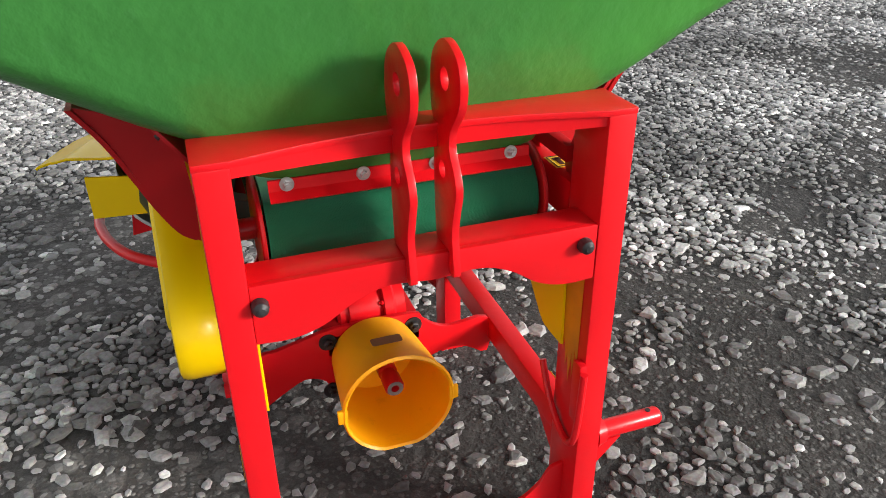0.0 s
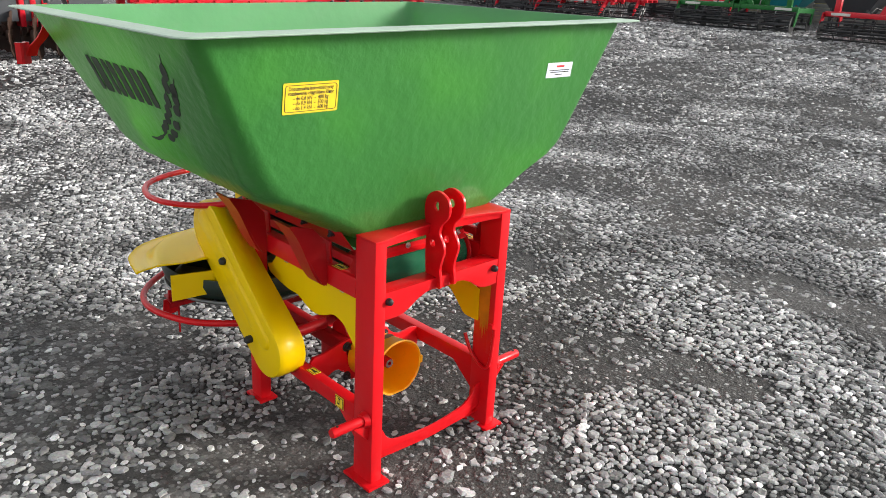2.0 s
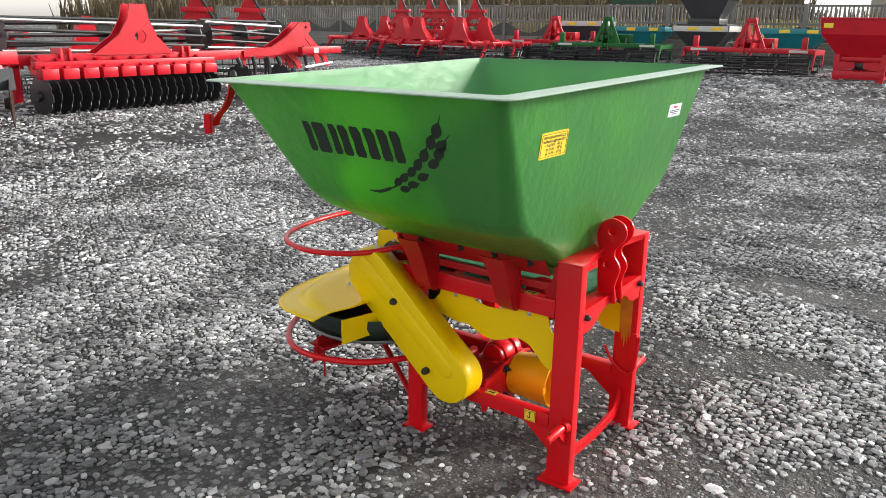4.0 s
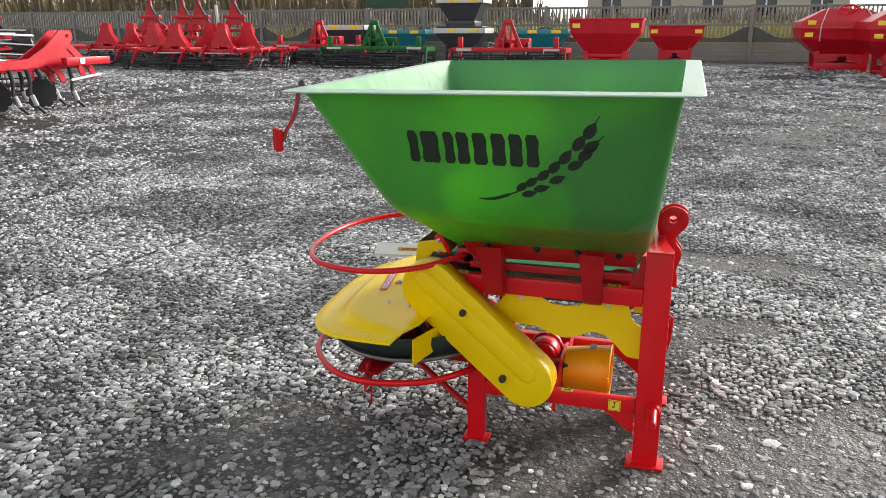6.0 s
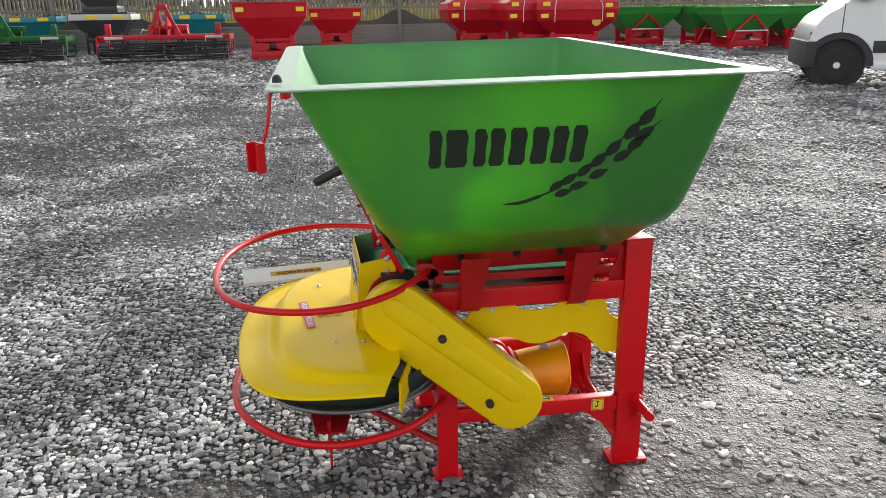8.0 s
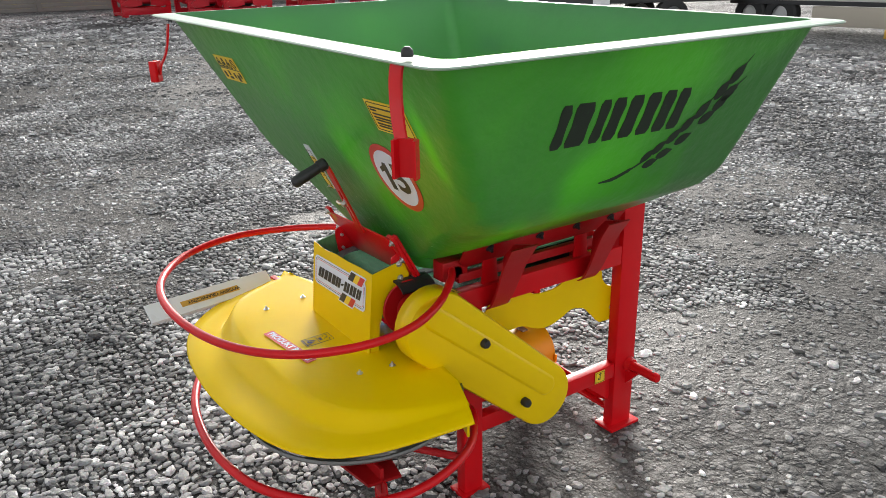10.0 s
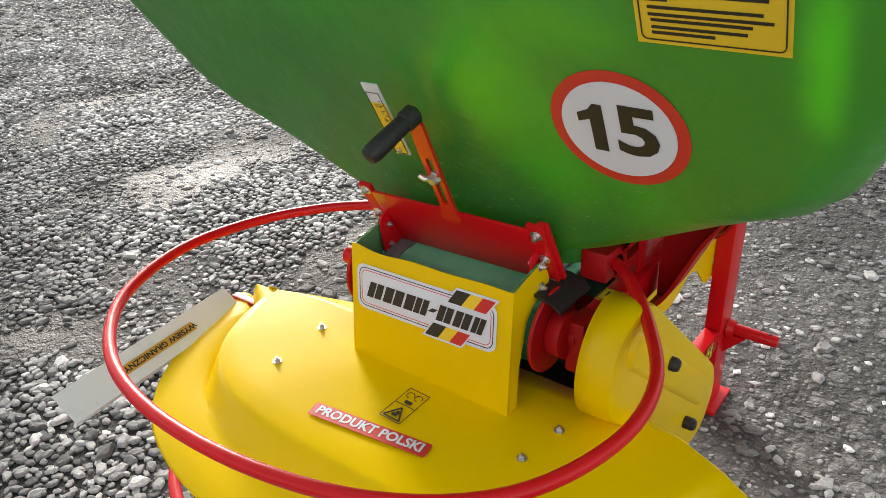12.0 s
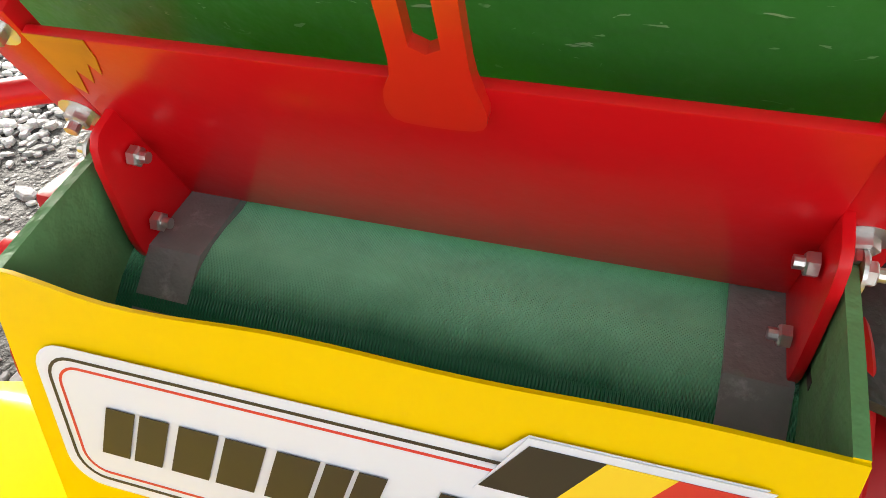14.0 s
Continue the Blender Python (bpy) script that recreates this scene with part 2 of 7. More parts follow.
def ground_material():
    """Dark damp grit with small stones, worn wheel tracks and wet sheen."""
    m = bpy.data.materials.new("gravel_yard")
    m.use_nodes = True
    nt = m.node_tree
    n, l = nt.nodes, nt.links
    p = n["Principled BSDF"]
    tc = n.new("ShaderNodeTexCoord")

    def noise_tex(scale, detail=6, rough=0.6):
        t = n.new("ShaderNodeTexNoise")
        t.inputs["Scale"].default_value = scale
        t.inputs["Detail"].default_value = detail
        t.inputs["Roughness"].default_value = rough
        l.new(tc.outputs["Object"], t.inputs["Vector"])
        return t.outputs["Fac"]

    def ranged(src, a, b, c=0.0, d=1.0):
        t = n.new("ShaderNodeMapRange")
        for k, v in zip(("From Min", "From Max", "To Min", "To Max"), (a, b, c, d)):
            t.inputs[k].default_value = v
        l.new(src, t.inputs["Value"])
        return t.outputs[0]

    def math_node(op, a, b):
        t = n.new("ShaderNodeMath")
        t.operation = op
        for i, v in enumerate((a, b)):
            if isinstance(v, float):
                t.inputs[i].default_value = v
            else:
                l.new(v, t.inputs[i])
        return t.outputs[0]

    def mix_col(f, a, b):
        t = n.new("ShaderNodeMix")
        t.data_type = "RGBA"
        if isinstance(f, float):
            t.inputs[0].default_value = f
        else:
            l.new(f, t.inputs[0])
        for i, v in ((6, a), (7, b)):
            if isinstance(v, tuple):
                t.inputs[i].default_value = (*v, 1)
            else:
                l.new(v, t.inputs[i])
        return t.outputs[2]

    def attr(name):
        t = n.new("ShaderNodeAttribute")
        t.attribute_name = name
        return t.outputs["Fac"]

    stones = []
    for sc in (17.0, 36.0, 80.0):
        v = n.new("ShaderNodeTexVoronoi")
        v.inputs["Scale"].default_value = sc
        l.new(tc.outputs["Object"], v.inputs["Vector"])
        sep = n.new("ShaderNodeSeparateColor")
        l.new(v.outputs["Color"], sep.inputs[0])
        stones.append((ranged(v.outputs["Distance"], 0.12, 0.62, 1.0, 0.0), sep.outputs[0]))
    (clump, rnd0), (dome, rnd), (fine, rnd2) = stones
    patch = ranged(math_node("ADD", math_node("MULTIPLY", noise_tex(0.45, 5), 0.55), math_node("MULTIPLY", noise_tex(2.4, 4), 0.45)), 0.44, 0.60)
    far = ranged(attr("stony"), 0.0, 1.0, 1.0, 0.0)
    # earth: grit blackened for shade between close stones, paler dried mud in the open
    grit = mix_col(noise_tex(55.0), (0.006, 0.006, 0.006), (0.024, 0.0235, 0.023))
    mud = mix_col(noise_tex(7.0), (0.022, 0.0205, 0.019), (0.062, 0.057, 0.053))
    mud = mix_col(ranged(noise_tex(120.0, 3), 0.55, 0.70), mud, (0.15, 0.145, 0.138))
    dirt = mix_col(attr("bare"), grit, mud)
    open_far = mix_col(ranged(noise_tex(9.0, 8, 0.75), 0.38, 0.62), (0.012, 0.012, 0.012), (0.14, 0.137, 0.133))
    dirt = mix_col(far, dirt, open_far)
    stone_col = mix_col(math_node("POWER", rnd, 1.6), (0.03, 0.03, 0.029), (0.80, 0.795, 0.78))
    clump_col = mix_col(math_node("POWER", rnd0, 1.6), (0.02, 0.02, 0.019), (0.72, 0.715, 0.70))
    fine_col = mix_col(rnd2, (0.05, 0.05, 0.049), (0.36, 0.355, 0.345))
    keep = ranged(patch, 0.0, 1.0, 1.0, 0.18)
    top = math_node("MULTIPLY", math_node("MULTIPLY", ranged(dome, 0.30, 0.42), keep), far)
    big = math_node("MULTIPLY", math_node("MULTIPLY", ranged(clump, 0.38, 0.46), keep), math_node("MULTIPLY", far, 0.75))
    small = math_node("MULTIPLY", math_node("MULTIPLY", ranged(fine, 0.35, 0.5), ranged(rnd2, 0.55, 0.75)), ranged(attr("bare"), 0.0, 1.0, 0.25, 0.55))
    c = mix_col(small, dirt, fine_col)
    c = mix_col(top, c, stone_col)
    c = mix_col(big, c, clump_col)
    damp = ranged(noise_tex(1.1, 5, 0.55), 0.43, 0.56, 0.55, 1.2)
    mul = n.new("ShaderNodeVectorMath")
    mul.operation = "SCALE"
    l.new(c, mul.inputs[0])
    l.new(damp, mul.inputs["Scale"])
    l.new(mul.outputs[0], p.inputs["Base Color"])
    # wet mud shines where it lies open; stony and dry parts are dull
    wet = ranged(noise_tex(0.9, 5), 0.40, 0.62)
    open_mud = math_node("MULTIPLY", ranged(attr("bare"), 0.0, 0.8), wet)
    far_wet = math_node("MULTIPLY", math_node("MULTIPLY", far, patch), wet)
    l.new(math_node("SUBTRACT", 0.80, math_node("MULTIPLY", math_node("MAXIMUM", open_mud, far_wet), 0.20)), p.inputs["Roughness"])
    p.inputs["Specular IOR Level"].default_value = 0.5
    h = math_node("ADD", math_node("MULTIPLY", dome, top), math_node("MULTIPLY", math_node("MULTIPLY", fine, small), 0.5))
    h = math_node("ADD", h, math_node("MULTIPLY", math_node("MULTIPLY", clump, big), 1.6))
    h = math_node("ADD", h, math_node("MULTIPLY", noise_tex(60.0), 0.35))
    h = math_node("ADD", h, math_node("MULTIPLY", noise_tex(14.0, 5, 0.65), 1.1))
    b = n.new("ShaderNodeBump")
    b.inputs["Strength"].default_value = 1.0
    b.inputs["Distance"].default_value = 0.02
    l.new(h, b.inputs["Height"])
    l.new(b.outputs[0], p.inputs["Normal"])
    return m


def pebble_material():
    m = bpy.data.materials.new("loose_stones")
    m.use_nodes = True
    nt = m.node_tree
    n, l = nt.nodes, nt.links
    p = n["Principled BSDF"]
    geo = n.new("ShaderNodeNewGeometry")
    ramp = n.new("ShaderNodeValToRGB")
    e = ramp.color_ramp.elements
    e[0].position, e[0].color = 0.0, (0.075, 0.074, 0.073, 1)
    e[1].position, e[1].color = 1.0, (0.56, 0.555, 0.54, 1)
    for pos, colr in ((0.30, (0.16, 0.159, 0.157, 1)), (0.66, (0.25, 0.248, 0.244, 1)), (0.92, (0.31, 0.307, 0.30, 1))):
        q = e.new(pos)
        q.color = colr
    l.new(geo.outputs["Random Per Island"], ramp.inputs[0])
    tc = n.new("ShaderNodeTexCoord")
    t = n.new("ShaderNodeTexNoise")
    t.inputs["Scale"].default_value = 120
    t.inputs["Detail"].default_value = 6
    l.new(tc.outputs["Object"], t.inputs["Vector"])
    mx = n.new("ShaderNodeMix")
    mx.data_type = "RGBA"
    mx.blend_type = "MULTIPLY"
    mx.inputs[0].default_value = 0.9
    l.new(ramp.outputs[0], mx.inputs[6])
    l.new(t.outputs["Color"], mx.inputs[7])
    hs = n.new("ShaderNodeHueSaturation")
    hs.inputs["Saturation"].default_value = 0.25
    hs.inputs["Value"].default_value = 2.65
    l.new(mx.outputs[2], hs.inputs["Color"])
    dn = n.new("ShaderNodeTexNoise")
    for k, v in (("Scale", 1.1), ("Detail", 5), ("Roughness", 0.55)):
        dn.inputs[k].default_value = v
    l.new(tc.outputs["Object"], dn.inputs["Vector"])
    dr = n.new("ShaderNodeMapRange")
    for k, v in zip(("From Min", "From Max", "To Min", "To Max"), (0.43, 0.56, 0.58, 1.2)):
        dr.inputs[k].default_value = v
    l.new(dn.outputs["Fac"], dr.inputs["Value"])
    mul = n.new("ShaderNodeVectorMath")
    mul.operation = "SCALE"
    l.new(hs.outputs[0], mul.inputs[0])
    l.new(dr.outputs[0], mul.inputs["Scale"])
    l.new(mul.outputs[0], p.inputs["Base Color"])
    p.inputs["Roughness"].default_value = 0.66
    p.inputs["Specular IOR Level"].default_value = 0.15
    b = n.new("ShaderNodeBump")
    b.inputs["Strength"].default_value = 0.5
    b.inputs["Distance"].default_value = 0.004
    l.new(t.outputs["Fac"], b.inputs["Height"])
    l.new(b.outputs[0], p.inputs["Normal"])
    return m


# ---- builders ----
def part(name, bm, mat, parent=None, label="", smooth=35, mats=None):
    """One bmesh as one mesh object under its thing or part."""
    bmesh.ops.recalc_face_normals(bm, faces=bm.faces)
    return raw_part(name, bm, mat, parent, label, smooth, mats)


def raw_part(name, bm, mat, parent=None, label="", smooth=35, mats=None):
    me = bpy.data.meshes.new(name)
    bm.to_mesh(me)
    bm.free()
    for q in (mats or [mat]):
        me.materials.append(q)
    if smooth:
        me.polygons.foreach_set("use_smooth", [True] * len(me.polygons))
        me.set_sharp_from_angle(angle=radians(smooth))
    ob = new(name, me)
    if parent is not None:
        ob.parent = parent
    if label:
        tagged(ob, label)
    return ob


def thing(name, label, category, at=(0, 0, 0), group=""):
    ob = new(name)
    ob.location = at
    ob.empty_display_size = 0.1
    return tagged(ob, label, category, group)


def add_box(bm, x0, x1, y0, y1, z0, z1, bevel=0.0, m=None):
    r = bmesh.ops.create_cube(bm, size=1)
    vs = r["verts"]
    for v in vs:
        v.co = Vector(((x0 + x1) / 2 + v.co.x * (x1 - x0), (y0 + y1) / 2 + v.co.y * (y1 - y0), (z0 + z1) / 2 + v.co.z * (z1 - z0)))
    if bevel:
        es = list({e for v in vs for e in v.link_edges})
        r2 = bmesh.ops.bevel(bm, geom=es, offset=bevel, segments=2, affect="EDGES", profile=0.6)
        vs = list({v for f in r2["faces"] for v in f.verts} | {v for v in vs if v.is_valid})
    if m is not None:
        bmesh.ops.transform(bm, matrix=m, verts=[v for v in vs if v.is_valid])
    return bm


def boxed(x0, x1, y0, y1, z0, z1, bevel=0.003):
    return add_box(bmesh.new(), x0, x1, y0, y1, z0, z1, bevel)


def to3(axis, a, b, c):
    """A point from two plane coordinates and the depth c along the axis: x -> (y, z), y -> (x, z), z -> (x, y)."""
    return {"x": (c, a, b), "y": (a, c, b), "z": (a, b, c)}[axis]


def add_plate(bm, outline, axis, c0, c1, holes=(), bevel=0.0):
    """A flat plate cut to an outline, with holes, from c0 to c1 along the axis."""
    if not holes:
        f = bm.faces.new([bm.verts.new(to3(axis, a, b, c0)) for a, b in outline])
        faces = [f]
    else:
        edges = []
        for loop in (outline, *holes):
            vs = [bm.verts.new(to3(axis, a, b, c0)) for a, b in loop]
            edges += [bm.edges.new((vs[i], vs[(i + 1) % len(vs)])) for i in range(len(vs))]
        faces = [g for g in bmesh.ops.triangle_fill(bm, edges=edges, use_beauty=True)["geom"] if isinstance(g, bmesh.types.BMFace)]
    r = bmesh.ops.extrude_face_region(bm, geom=faces)
    vs = [g for g in r["geom"] if isinstance(g, bmesh.types.BMVert)]
    bmesh.ops.translate(bm, vec=to3(axis, 0, 0, c1 - c0), verts=vs)
    if bevel:
        bmesh.ops.recalc_face_normals(bm, faces=bm.faces)
        es = [e for e in bm.edges if len(e.link_faces) == 2 and e.calc_face_angle(0) > 1.0]
        bmesh.ops.bevel(bm, geom=es, offset=bevel, segments=2, affect="EDGES", profile=0.6)
    return bm


def plate(outline, axis, c0, c1, holes=(), bevel=0.0):
    return add_plate(bmesh.new(), outline, axis, c0, c1, holes, bevel)


def ring(a, b, r, n=24, start=0.0, sweep=2 * math.pi):
    return [(a + r * math.cos(start + sweep * i / n), b + r * math.sin(start + sweep * i / n)) for i in range(n)]


def smooth_path(points, n=6, closed=False):
    """Catmull-Rom through the points."""
    ps = [Vector(p) for p in points]
    out = []
    k = len(ps)
    for i in range(k if closed else k - 1):
        p0, p1, p2, p3 = (ps[(i + j) % k] if closed else ps[min(max(i + j, 0), k - 1)] for j in (-1, 0, 1, 2))
        for s in range(n):
            t = s / n
            out.append(0.5 * ((2 * p1) + (p2 - p0) * t + (2 * p0 - 5 * p1 + 4 * p2 - p3) * t * t + (3 * p1 - p0 - 3 * p2 + p3) * t ** 3))
    if not closed:
        out.append(ps[-1])
    return out


def add_tube(bm, path, r, seg=10, closed=False):
    ps = [Vector(p) for p in path]
    k = len(ps)
    rings = []
    up = None
    for i, p in enumerate(ps):
        a, b = (ps[(i - 1) % k], ps[(i + 1) % k]) if closed else (ps[max(i - 1, 0)], ps[min(i + 1, k - 1)])
        d = (b - a).normalized()
        if up is None:
            up = d.orthogonal().normalized()
        up = (up - d * up.dot(d)).normalized()
        side = d.cross(up)
        rr = r[i] if isinstance(r, (list, tuple)) else r
        rings.append([bm.verts.new(p + (up * math.cos(q) + side * math.sin(q)) * rr) for q in (2 * math.pi * j / seg for j in range(seg))])
    for i in range(k if closed else k - 1):
        a, b = rings[i], rings[(i + 1) % k]
        for j in range(seg):
            bm.faces.new((a[j], a[(j + 1) % seg], b[(j + 1) % seg], b[j]))
    if not closed:
        bm.faces.new(rings[0][::-1])
        bm.faces.new(rings[-1])
    return bm


def tube(path, r, seg=10, closed=False):
    return add_tube(bmesh.new(), path, r, seg, closed)


def add_lathe(bm, profile, origin, axis, seg=24):
    """A turned form: profile of (distance along the axis, radius)."""
    d = Vector(axis).normalized()
    u = d.orthogonal().normalized()
    v = d.cross(u)
    o = Vector(origin)
    rings = []
    for s, r in profile:
        if r < 1e-5:
            rings.append([bm.verts.new(o + d * s)])
        else:
            rings.append([bm.verts.new(o + d * s + (u * math.cos(q) + v * math.sin(q)) * r) for q in (2 * math.pi * j / seg for j in range(seg))])
    for a, b in zip(rings, rings[1:]):
        for j in range(seg):
            q = (a[j % len(a)], a[(j + 1) % len(a)], b[(j + 1) % len(b)], b[j % len(b)])
            q = list(dict.fromkeys(q))
            if len(q) > 2:
                bm.faces.new(q)
    return bm


def lathe(profile, origin, axis, seg=24):
    return add_lathe(bmesh.new(), profile, origin, axis, seg)


def bolt(name, at, axis, parent, mat, r=0.006, washer=True, cap=False):
    """A hexagon bolt head on a washer, or a domed plastic cap."""
    bm = bmesh.new()
    if cap:
        add_lathe(bm, [(0, 0), (0, r), (r * 0.5, r), (r * 1.1, r * 0.85), (r * 1.5, r * 0.45), (r * 1.6, 0)], at, axis, 14)
    else:
        if washer:
            add_lathe(bm, [(0, 0), (0, r * 1.7), (r * 0.3, r * 1.7), (r * 0.3, 0)], at, axis, 16)
        add_lathe(bm, [(r * 0.3, 0), (r * 0.3, r), (r * 1.1, r), (r * 1.25, r * 0.8), (r * 1.25, 0)], at, axis, 6)
        add_lathe(bm, [(r * 1.2, 0), (r * 1.2, r * 0.55), (r * 2.0, r * 0.55), (r * 2.0, 0)], at, axis, 10)
    return part(name, bm, mat, parent, smooth=30)


def text_mesh(body, size, bold=0.0):
    """The built-in font as a flat mesh in the xy plane, centred, and its width."""
    cu = bpy.data.curves.new("text", "FONT")
    cu.body, cu.size, cu.align_x, cu.align_y, cu.offset = body, size, "CENTER", "CENTER", bold
    cu.resolution_u = 3
    ob = new("text", cu)
    me = bpy.data.meshes.new_from_object(ob.evaluated_get(bpy.context.evaluated_depsgraph_get()))
    bpy.data.objects.remove(ob)
    bpy.data.curves.remove(cu)
    return me


def surface(origin, right, up):
    """A frame on a wall: x to the right along it, y up it, z out of it."""
    r = Vector(right).normalized()
    u = Vector(up)
    u = (u - r * u.dot(r)).normalized()
    m = Matrix((r, u, r.cross(u))).transposed().to_4x4()
    m.translation = Vector(origin)
    return m


def flat(name, shapes, m, mat, parent, label="", lift=0.0008, thick=0.0006):
    """Flat pieces of film or print: outlines in a wall's frame, lifted off it."""
    bm = bmesh.new()
    for outline in shapes:
        add_plate(bm, outline, "z", lift, lift + thick)
    bmesh.ops.transform(bm, matrix=m, verts=bm.verts)
    return part(name, bm, mat, parent, label, smooth=0)


def rect(x0, x1, y0, y1):
    return [(x0, y0), (x1, y0), (x1, y1), (x0, y1)]


def rrect(x0, x1, y0, y1, r, n=6):
    out = []
    for cx, cy, a in ((x1 - r, y1 - r, 0), (x0 + r, y1 - r, 90), (x0 + r, y0 + r, 180), (x1 - r, y0 + r, 270)):
        out += [(cx + r * math.cos(radians(a + 90 * i / n)), cy + r * math.sin(radians(a + 90 * i / n))) for i in range(n + 1)]
    return out


def frame_line(x0, x1, y0, y1, r, w):
    """A rounded outline of width w, as quads."""
    a, b = rrect(x0, x1, y0, y1, r), rrect(x0 + w, x1 - w, y0 + w, y1 - w, max(r - w, 0.0005))
    k = len(a)
    return [[a[i], a[(i + 1) % k], b[(i + 1) % k], b[i]] for i in range(k)]


def lettering(name, rows, m, mat, parent, lift=0.0016, bold=0.0):
    """Printed lines: (text, size, x, y, width) in the wall's frame."""
    bm = bmesh.new()
    for body, size, x, y, width in rows:
        me = text_mesh(body, size, bold)
        xs = [v.co.x for v in me.vertices]
        s = width / (max(xs) - min(xs)) if width else 1.0
        c = (max(xs) + min(xs)) / 2
        for v in me.vertices:
            v.co = Vector(((v.co.x - c) * s + x, v.co.y + y, lift))
        bm.from_mesh(me)
        bpy.data.meshes.remove(me)
    bmesh.ops.transform(bm, matrix=m, verts=bm.verts)
    return raw_part(name, bm, mat, parent, smooth=0)


# ---- ground ----
def rise(x):
    """The yard lies level round the machine and climbs gently to the fence."""
    s = max(0.0, x - 8.0)
    return 0.018 * s * s / (s + 1.0) if s < 40 else 0.018 * (40 * 40 / 41)


def value_noise(x, y, scale, seed):
    """Smooth random field over arrays of places."""
    rng = np.random.RandomState(seed)
    tab = rng.rand(64, 64)
    x, y = x * scale + 31.7, y * scale + 17.3
    i, j = np.floor(x).astype(int), np.floor(y).astype(int)
    u, v = x - i, y - j
    u, v = u * u * (3 - 2 * u), v * v * (3 - 2 * v)
    a, b, c, d = tab[i % 64, j % 64], tab[(i + 1) % 64, j % 64], tab[i % 64, (j + 1) % 64], tab[(i + 1) % 64, (j + 1) % 64]
    return (a * (1 - u) + b * u) * (1 - v) + (c * (1 - u) + d * u) * v


def bare(x, y):
    """0 where stones lie thick, 1 where the earth is bare."""
    f = 0.36 * value_noise(x, y, 0.8, 3) + 0.36 * value_noise(x, y, 2.3, 5) + 0.28 * value_noise(x, y, 6.5, 8)
    for cx, cy, q, k in ((0.70, 0.02, 0.36, 0.26), (0.98, 0.34, 0.32, 0.22), (1.52, 0.93, 0.30, 0.14), (-0.36, 1.00, 0.24, 0.27), (-0.52, 1.28, 0.22, 0.20), (-0.15, 0.15, 0.30, 0.18), (-0.36, -0.20, 0.36, 0.17), (-0.05, -0.85, 0.50, 0.13),
                         (0.30, -0.40, 0.36, 0.18), (2.6, -0.8, 0.8, -0.10), (1.5, -0.3, 0.4, -0.15), (0.5, 1.5, 0.6, -0.12), (1.0, 1.1, 0.4, -0.12), (-0.62, 0.60, 0.26, -0.14), (0.22, 0.28, 0.17, 0.30), (0.32, 0.56, 0.15, 0.30), (0.03, 0.54, 0.12, 0.20), (1.30, 0.74, 0.26, 0.16),
                         (2.46, 1.95, 0.45, 0.24), (0.08, 0.12, 0.14, 0.14), (0.15, -0.2, 0.16, 0.12), (-0.35, 0.77, 0.20, -0.42), (0.57, -0.40, 0.24, -0.26), (1.15, 0.03, 0.24, -0.22), (-0.46, 0.60, 0.14, -0.10), (-0.50, 1.22, 0.22, -0.14), (0.30, -0.37, 0.20, -0.14)):
        f = f + k * np.exp(-((x - cx) ** 2 + (y - cy) ** 2) / q ** 2)
    return np.clip((f - 0.455) / 0.15, 0, 1) * np.clip((4.6 - np.hypot(x - 0.3, y - 0.3)) / 2.6, 0.35, 1)


def swell(x, y):
    """Slight humps and wheel ruts of the yard, flat under the machine."""
    edge = np.clip(np.minimum(np.minimum(x + 1.4, 8.4 - x), np.minimum(y + 4.4, 6.4 - y)), 0, 1)
    away = np.clip((np.hypot(x, y - 0.5) - 0.7) / 0.8, 0, 1)
    return edge * away * (0.045 * (value_noise(x, y, 0.9, 21) - 0.5) + 0.030 * (value_noise(x, y, 2.6, 22) - 0.5))


NEAR = (-1.5, 8.5, -4.5, 6.5)


def build_ground():
    far_x = [-900, -300, -100, -40, -15, -5, 9, 10, 11, 12, 13, 14, 15, 16, 17, 18, 19, 20, 21, 23, 26, 30, 36, 48, 100, 300, 900]
    far_y = [-900, -300, -100, -40, -20, -10, -9, -8, -7, -6, -5, 7, 8, 9, 10, 11, 12, 13, 14, 15, 16, 20, 40, 100, 300, 900]
    xs = np.array(sorted(far_x + list(np.linspace(NEAR[0], NEAR[1], 101))))
    ys = np.array(sorted(far_y + list(np.linspace(NEAR[2], NEAR[3], 111))))
    gx, gy = np.meshgrid(xs, ys, indexing="ij")
    z = np.array([rise(q) for q in xs])[:, None] + swell(gx, gy)
    co = np.stack([gx, gy, z], -1).reshape(-1, 3)
    nx, ny = len(xs), len(ys)
    i, j = np.meshgrid(np.arange(nx - 1), np.arange(ny - 1), indexing="ij")
    k = (i * ny + j).reshape(-1)
    me = bpy.data.meshes.new("ground")
    me.from_pydata(co.tolist(), [], np.stack([k, k + ny, k + ny + 1, k + 1], -1).tolist())
    me.polygons.foreach_set("use_smooth", np.ones(len(k), dtype=bool))
    stones_near = np.clip(np.minimum(np.minimum(20.0 - gx, gx + 1.9), np.minimum(gy + 9.0, 15.0 - gy)) / 2.0, 0, 1)
    me.attributes.new("bare", "FLOAT", "POINT").data.foreach_set("value", bare(gx, gy).reshape(-1).astype(np.float32))
    me.attributes.new("stony", "FLOAT", "POINT").data.foreach_set("value", stones_near.reshape(-1).astype(np.float32))
    me.materials.append(ground_material())
    return tagged(new("ground", me), "grey gravel yard with damp dark earth showing through", "ground", kind="structure")


